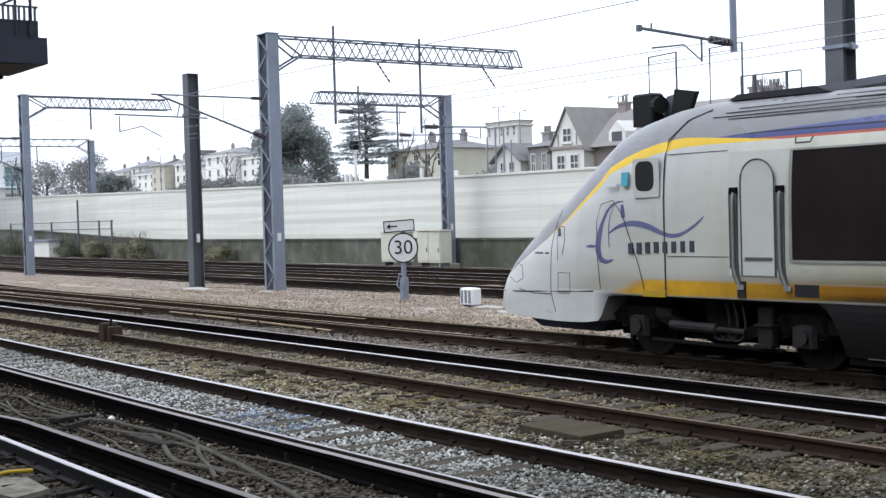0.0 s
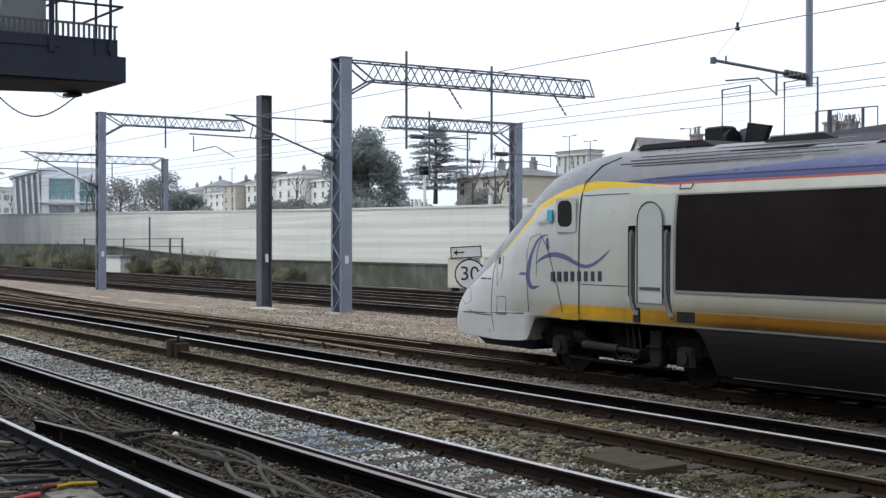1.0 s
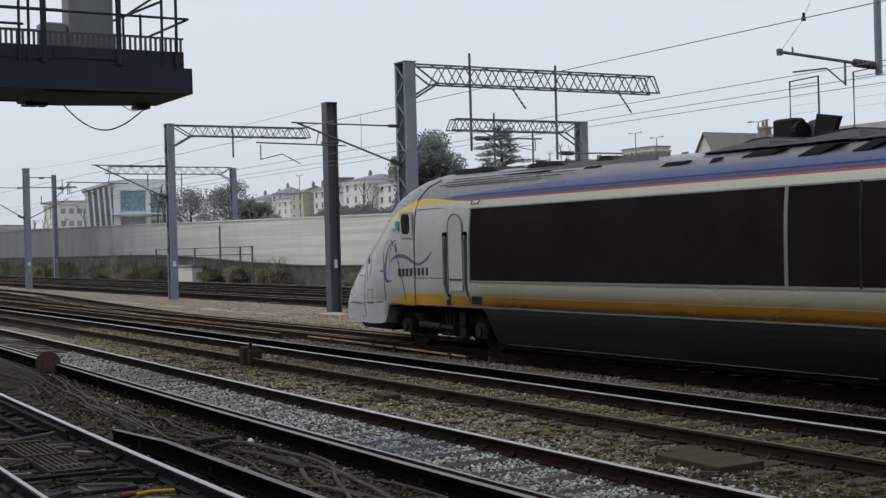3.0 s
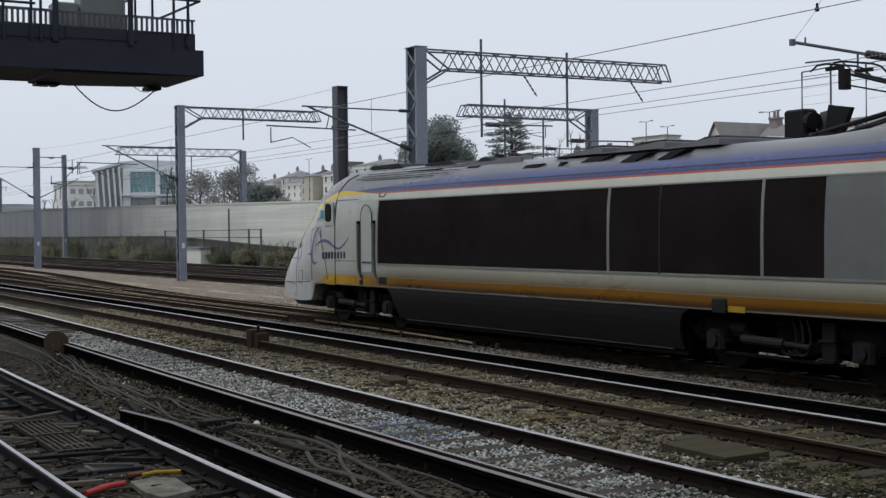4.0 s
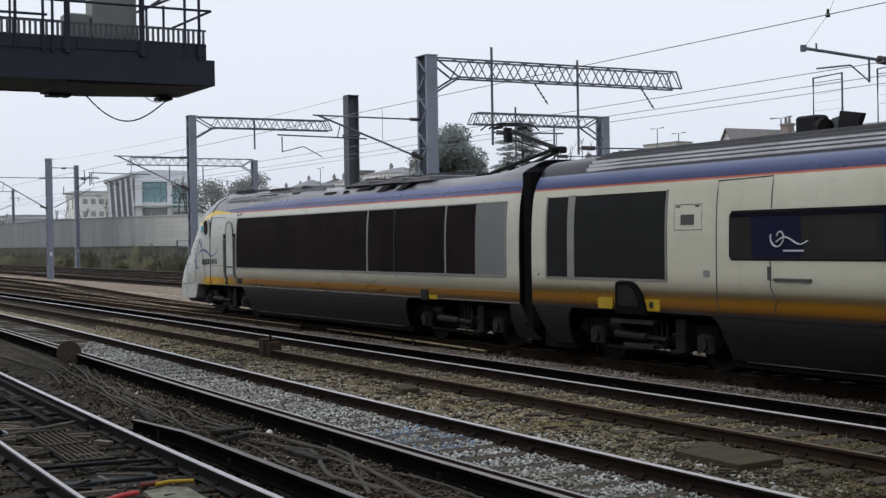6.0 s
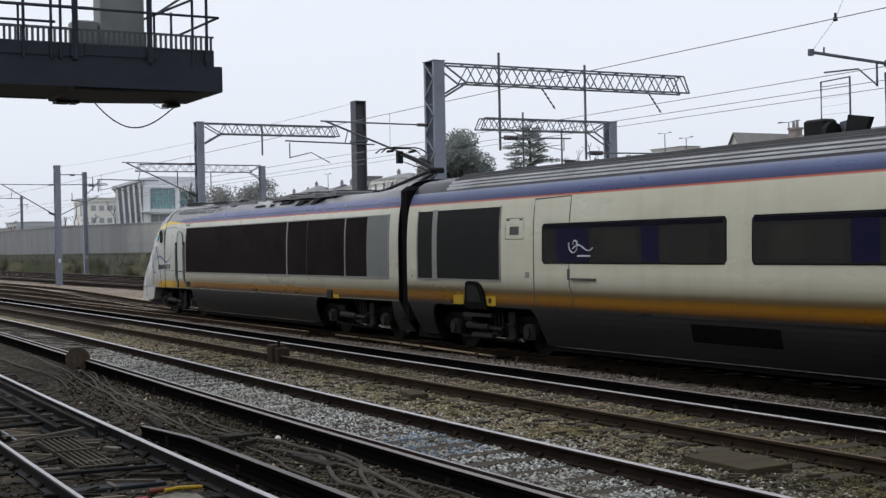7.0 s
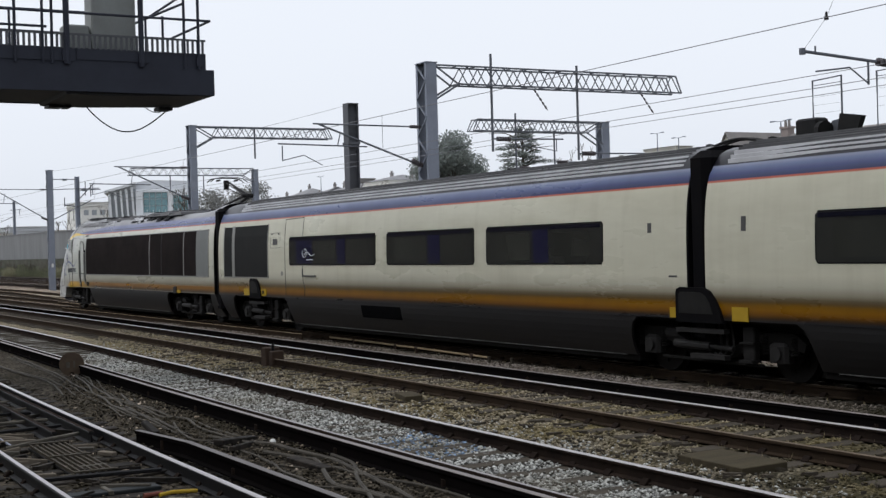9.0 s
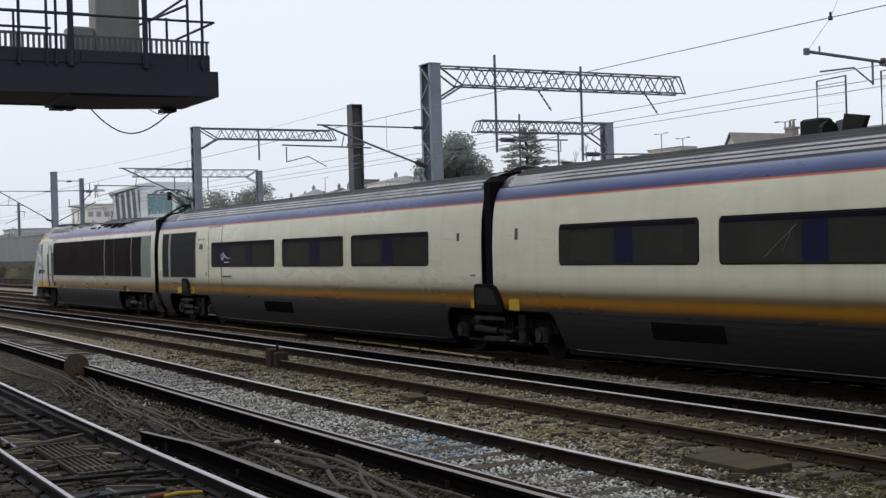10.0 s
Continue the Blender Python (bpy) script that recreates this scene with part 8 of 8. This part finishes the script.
    t.matrix_world = pose(-12.92, 4.16, -0.12, 0, 0, 92)
    t = solid("red_duct", Mesh().tube([(-0.3, 0, 0), (0.05, 0.03, 0.01), (0.25, 0.02, 0.0)], 0.028, 8), M["red"], "length of red plastic duct", "duct", smooth=True)
    t.matrix_world = pose(-12.44, 3.48, -0.12, 0, 0, 122)
    t = solid("pale_slab", Mesh().prism([(-0.42, -0.2), (0.1, -0.23), (0.45, -0.16), (0.33, 0.2), (-0.3, 0.21), (-0.47, 0.05)], "z", 0, 0.05), M["slab"], "pale broken slab between the rails", "slab")
    t.matrix_world = pose(-12.2, 3.95, -0.165, 2, 1, 0)
    t = solid("brown_duct", Mesh().tube([(-0.1, 0, 0), (0.1, 0.01, 0)], 0.026, 8), M["brown_duct"], "short length of dull red-brown duct", "duct", smooth=True)
    t.matrix_world = pose(-12.98, 3.92, -0.12, 0, 0, 95)
    t = solid("blue_board", Mesh().box(-0.48, 0.48, -0.11, 0.11, 0, 0.04, cut=0.01), M["blue_grey"], "blue-grey painted board between the rails", "board")
    t.matrix_world = pose(-13.58, 3.68, -0.17, 0, 0, 91)
    for k in range(64):
        w, d = rng.uniform(0.12, 0.6), rng.uniform(0.015, 0.05)
        x, y = rng.uniform(-24, -10.5), rng.uniform(3.12, 4.36)
        ob = solid("timber_offcut", Mesh().box(-w / 2, w / 2, -d / 2, d / 2, 0, rng.uniform(0.03, 0.06), cut=0.006), M[("timber_pale", "timber", "iron_pale")[k % 3]], "splintered offcut of timber between the rails" if k % 3 < 2 else "short rusty scrap of iron between the rails", "timber offcut" if k % 3 < 2 else "iron scrap", "timber offcuts" if k % 3 < 2 else "iron scraps")
        ob.matrix_world = pose(x, y, -0.158, rng.uniform(-4, 4), rng.uniform(-6, 6), rng.choice((90, 85, 97, 60, 125, 10)) + rng.uniform(-12, 12))
    rng = random.Random(5)
    lit = Mesh()
    for _ in range(420):
        x, y = rng.uniform(-34, -8), rng.choice((rng.uniform(2.6, 6.3), rng.uniform(8.9, 10.2)))
        s = rng.uniform(0.03, 0.12)
        z = -0.17
        a = rng.uniform(0, 3)
        u, w = (s * math.cos(a), s * math.sin(a)), (-0.3 * s * math.sin(a), 0.3 * s * math.cos(a))
        lit.prism([(x + u[0], y + u[1]), (x + w[0], y + w[1]), (x - u[0], y - u[1]), (x - w[0], y - w[1])], "z", z, z + 0.03)
    ob = fast_part("wood_scraps", lit, M["timber_grey"], None)
    tagged(ob, "scattered wood chips and scraps on the ballast", "debris", kind="stuff")


M["brown_duct"] = worn("brown_duct", (0.16, 0.05, 0.035), (0.08, 0.03, 0.02), 0.5, 0.1, 0.02, 0.5)
M["timber_pale"] = worn("bleached_timber", (0.17, 0.145, 0.115), (0.035, 0.029, 0.023), 0.6, 0.3, 0.02, 0.9)
M["slab"] = worn("dirty_slab", (0.21, 0.20, 0.16), (0.035, 0.032, 0.024), 0.85, 0.16, 0.03, 0.9, 0, 0.5, 0.006)
M["blue_grey"] = worn("blue_grey_paint", (0.013, 0.0165, 0.0185), (0.012, 0.013, 0.0125), 0.5, 0.3, 0.02, 0.6)
build_clutter()


def scatter_stones():
    """Loose ballast stones near the platform, one mesh for each kind of stone."""
    rng = np.random.default_rng(77)
    base_v = np.array([(1, 0, 0), (-1, 0, 0), (0, 1, 0), (0, -1, 0), (0, 0, 0.8), (0, 0, -0.8)], float)
    base_f = np.array([(0, 2, 4), (2, 1, 4), (1, 3, 4), (3, 0, 4), (2, 0, 5), (1, 2, 5), (3, 1, 5), (0, 3, 5)])
    rails = [TRACKS[k]["y"] + s for k in ("near", "clean", "brown", "train") for s in (-0.755, 0.755)]
    for y0, y1, key, dens in ((2.2, 6.75, "oily", 190), (2.7, 6.3, "pink", 16), (6.75, 8.75, "clean", 640), (8.75, 10.2, "clean", 130), (8.75, 12.6, "brown", 230), (7.1, 8.35, "blue", 260), (12.6, 14.1, "grey", 210), (14.1, 16.9, "grey", 90), (16.9, 17.4, "brown", 110), (17.3, 23.4, "pink", 75)):
        n0 = int(46 * (y1 - y0) * dens)
        x = rng.uniform(-44, 2, n0)
        y = rng.uniform(y0, y1, n0)
        keep = (x < -0.62 * y + 1.5) & (x > -3.4 * y - 6)
        for r in rails:
            keep &= np.abs(y - r) > 0.06
        if key == "clean" and y0 > 8:
            keep &= rng.random(n0) < np.clip(1.15 - (y - 8.75) / 0.9, 0, 1)
        if key in ("clean", "brown", "grey"):
            u = np.abs((x + 150) / 0.68 - np.round((x + 150) / 0.68)) * 0.68
            bare = np.sin(x * 0.55 + 2.2) + 0.5 * np.sin(x * 1.31 + y) > (0.4 if key == "clean" else -0.35)
            mid = TRACKS["clean"]["y"] if key == "clean" else TRACKS["brown"]["y"]
            keep &= ~((u < 0.12) & bare & (np.abs(y - mid) < 1.25) & (rng.random(n0) < 0.9))
        if key == "blue":
            keep &= (x < -13.2 - 0.4 * (y - 7.1)) & (x > -15.1 - 0.4 * (y - 7.1))
        if key == "grey":
            keep &= np.sin(x * 0.8) + np.sin(x * 2.1 + y * 2) + 0.9 > rng.random(n0) * 2.2 - 0.6
        if key == "pink" and y0 < 5:
            keep &= (x < -10) & (np.sin(x * 0.9 + y * 2.3) + np.sin(x * 2.3) > rng.random(n0) * 1.6 - 0.5)
        if key == "oily":
            keep &= ~((y > 2.5) & (y < 5.0) & (rng.random(n0) < 0.5))
        x, y = x[keep], y[keep]
        n = len(x)
        e = np.clip((-8 - x) / 40, 0, 1)
        yy = y + 0.75 * e * e * (3 - 2 * e) * (1 - np.clip((y - 9) / 5, 0, 1))
        z = np.array([bed_profile(v) for v in y]) + rng.uniform(0.0, 0.03, n)
        s = rng.uniform(0.013, 0.035, n)
        v = base_v[None] * rng.uniform(0.55, 1.25, (n, 6, 1)) + rng.normal(0, 0.14, (n, 6, 3))
        a = rng.uniform(0, 6.28, n)
        ca, sa = np.cos(a)[:, None], np.sin(a)[:, None]
        vx, vy = v[:, :, 0] * ca - v[:, :, 1] * sa, v[:, :, 0] * sa + v[:, :, 1] * ca
        tilt = rng.normal(0, 0.5, (n, 1))
        vz = v[:, :, 2] + tilt * vx * 0.5
        out = np.stack([vx * s[:, None] + x[:, None], vy * s[:, None] + yy[:, None], vz * s[:, None] * 0.8 + z[:, None]], 2).reshape(-1, 3)
        f = (base_f[None] + (np.arange(n) * 6)[:, None, None]).reshape(-1, 3)
        me = bpy.data.meshes.new("ballast_stones")
        me.vertices.add(len(out))
        me.vertices.foreach_set("co", out.ravel())
        me.loops.add(f.size)
        me.loops.foreach_set("vertex_index", f.ravel().astype(np.int32))
        me.polygons.add(len(f))
        me.polygons.foreach_set("loop_start", np.arange(0, f.size, 3, dtype=np.int32))
        me.update(calc_edges=True)
        me.materials.append(M["stone_" + key])
        ob = new("ballast_stones", me)
        tagged(ob, {"clean": "loose clean pale grey ballast stones", "brown": "loose brown stained ballast stones", "grey": "loose grey-brown ballast stones", "oily": "loose dark oily ballast stones", "blue": "patch of blue-stained ballast stones", "pink": "loose pinkish grey ballast stones"}[key], "ballast stones", kind="stuff")


scatter_stones()


def dry_weeds():
    """Dead stalks standing in the ballast beside the duller rails."""
    rng = random.Random(91)
    m = Mesh()
    for _ in range(520):
        y = rng.choice((10.3, 10.62, 11.9, 12.62, 9.2, 13.9)) + rng.gauss(0, 0.09)
        x = rng.uniform(-30, -6)
        h = rng.uniform(0.04, 0.13)
        z = bed_profile(y)
        a, b = rng.uniform(-0.05, 0.05), rng.uniform(-0.05, 0.05)
        m.add([(x - 0.004, y, z), (x + 0.004, y + 0.003, z), (x + a, y + b, z + h)], [(0, 1, 2)])
        m.add([(x, y - 0.004, z), (x, y + 0.004, z), (x - a, y + b, z + h * 0.7)], [(0, 1, 2)])
    ob = fast_part("dry_weeds", m, M["straw"], None)
    tagged(ob, "dead straw-coloured weeds in the ballast", "weeds", kind="stuff")


M["straw"] = worn("dry_straw", (0.26, 0.22, 0.13), (0.16, 0.13, 0.07), 0.5, 0.2, 0.02, 0.9)
dry_weeds()


# ---- what moves ----
def train_at(t):
    """How far the first coach's front end stands along the line at t seconds."""
    return 4.406 - 3.2673 * t - 0.14079 * t * t - 0.0017535 * t ** 3


def motions():
    times = [0.5 * i for i in range(21)]
    for car, off in ((power_car, 0.0), (coach_one, 0.0), (coach_two, 21.86)):
        walk(car, [(t, pose(train_at(t) + off, TRAIN_Y, 0)) for t in times])
    fine = [0.1 * i for i in range(101)]
    for ob, x in WHEELSETS:
        walk(ob, [(t, pose(x, 0, 0.56, 0, math.degrees((train_at(t) - train_at(0)) / 0.46), 0)) for t in fine])


motions()
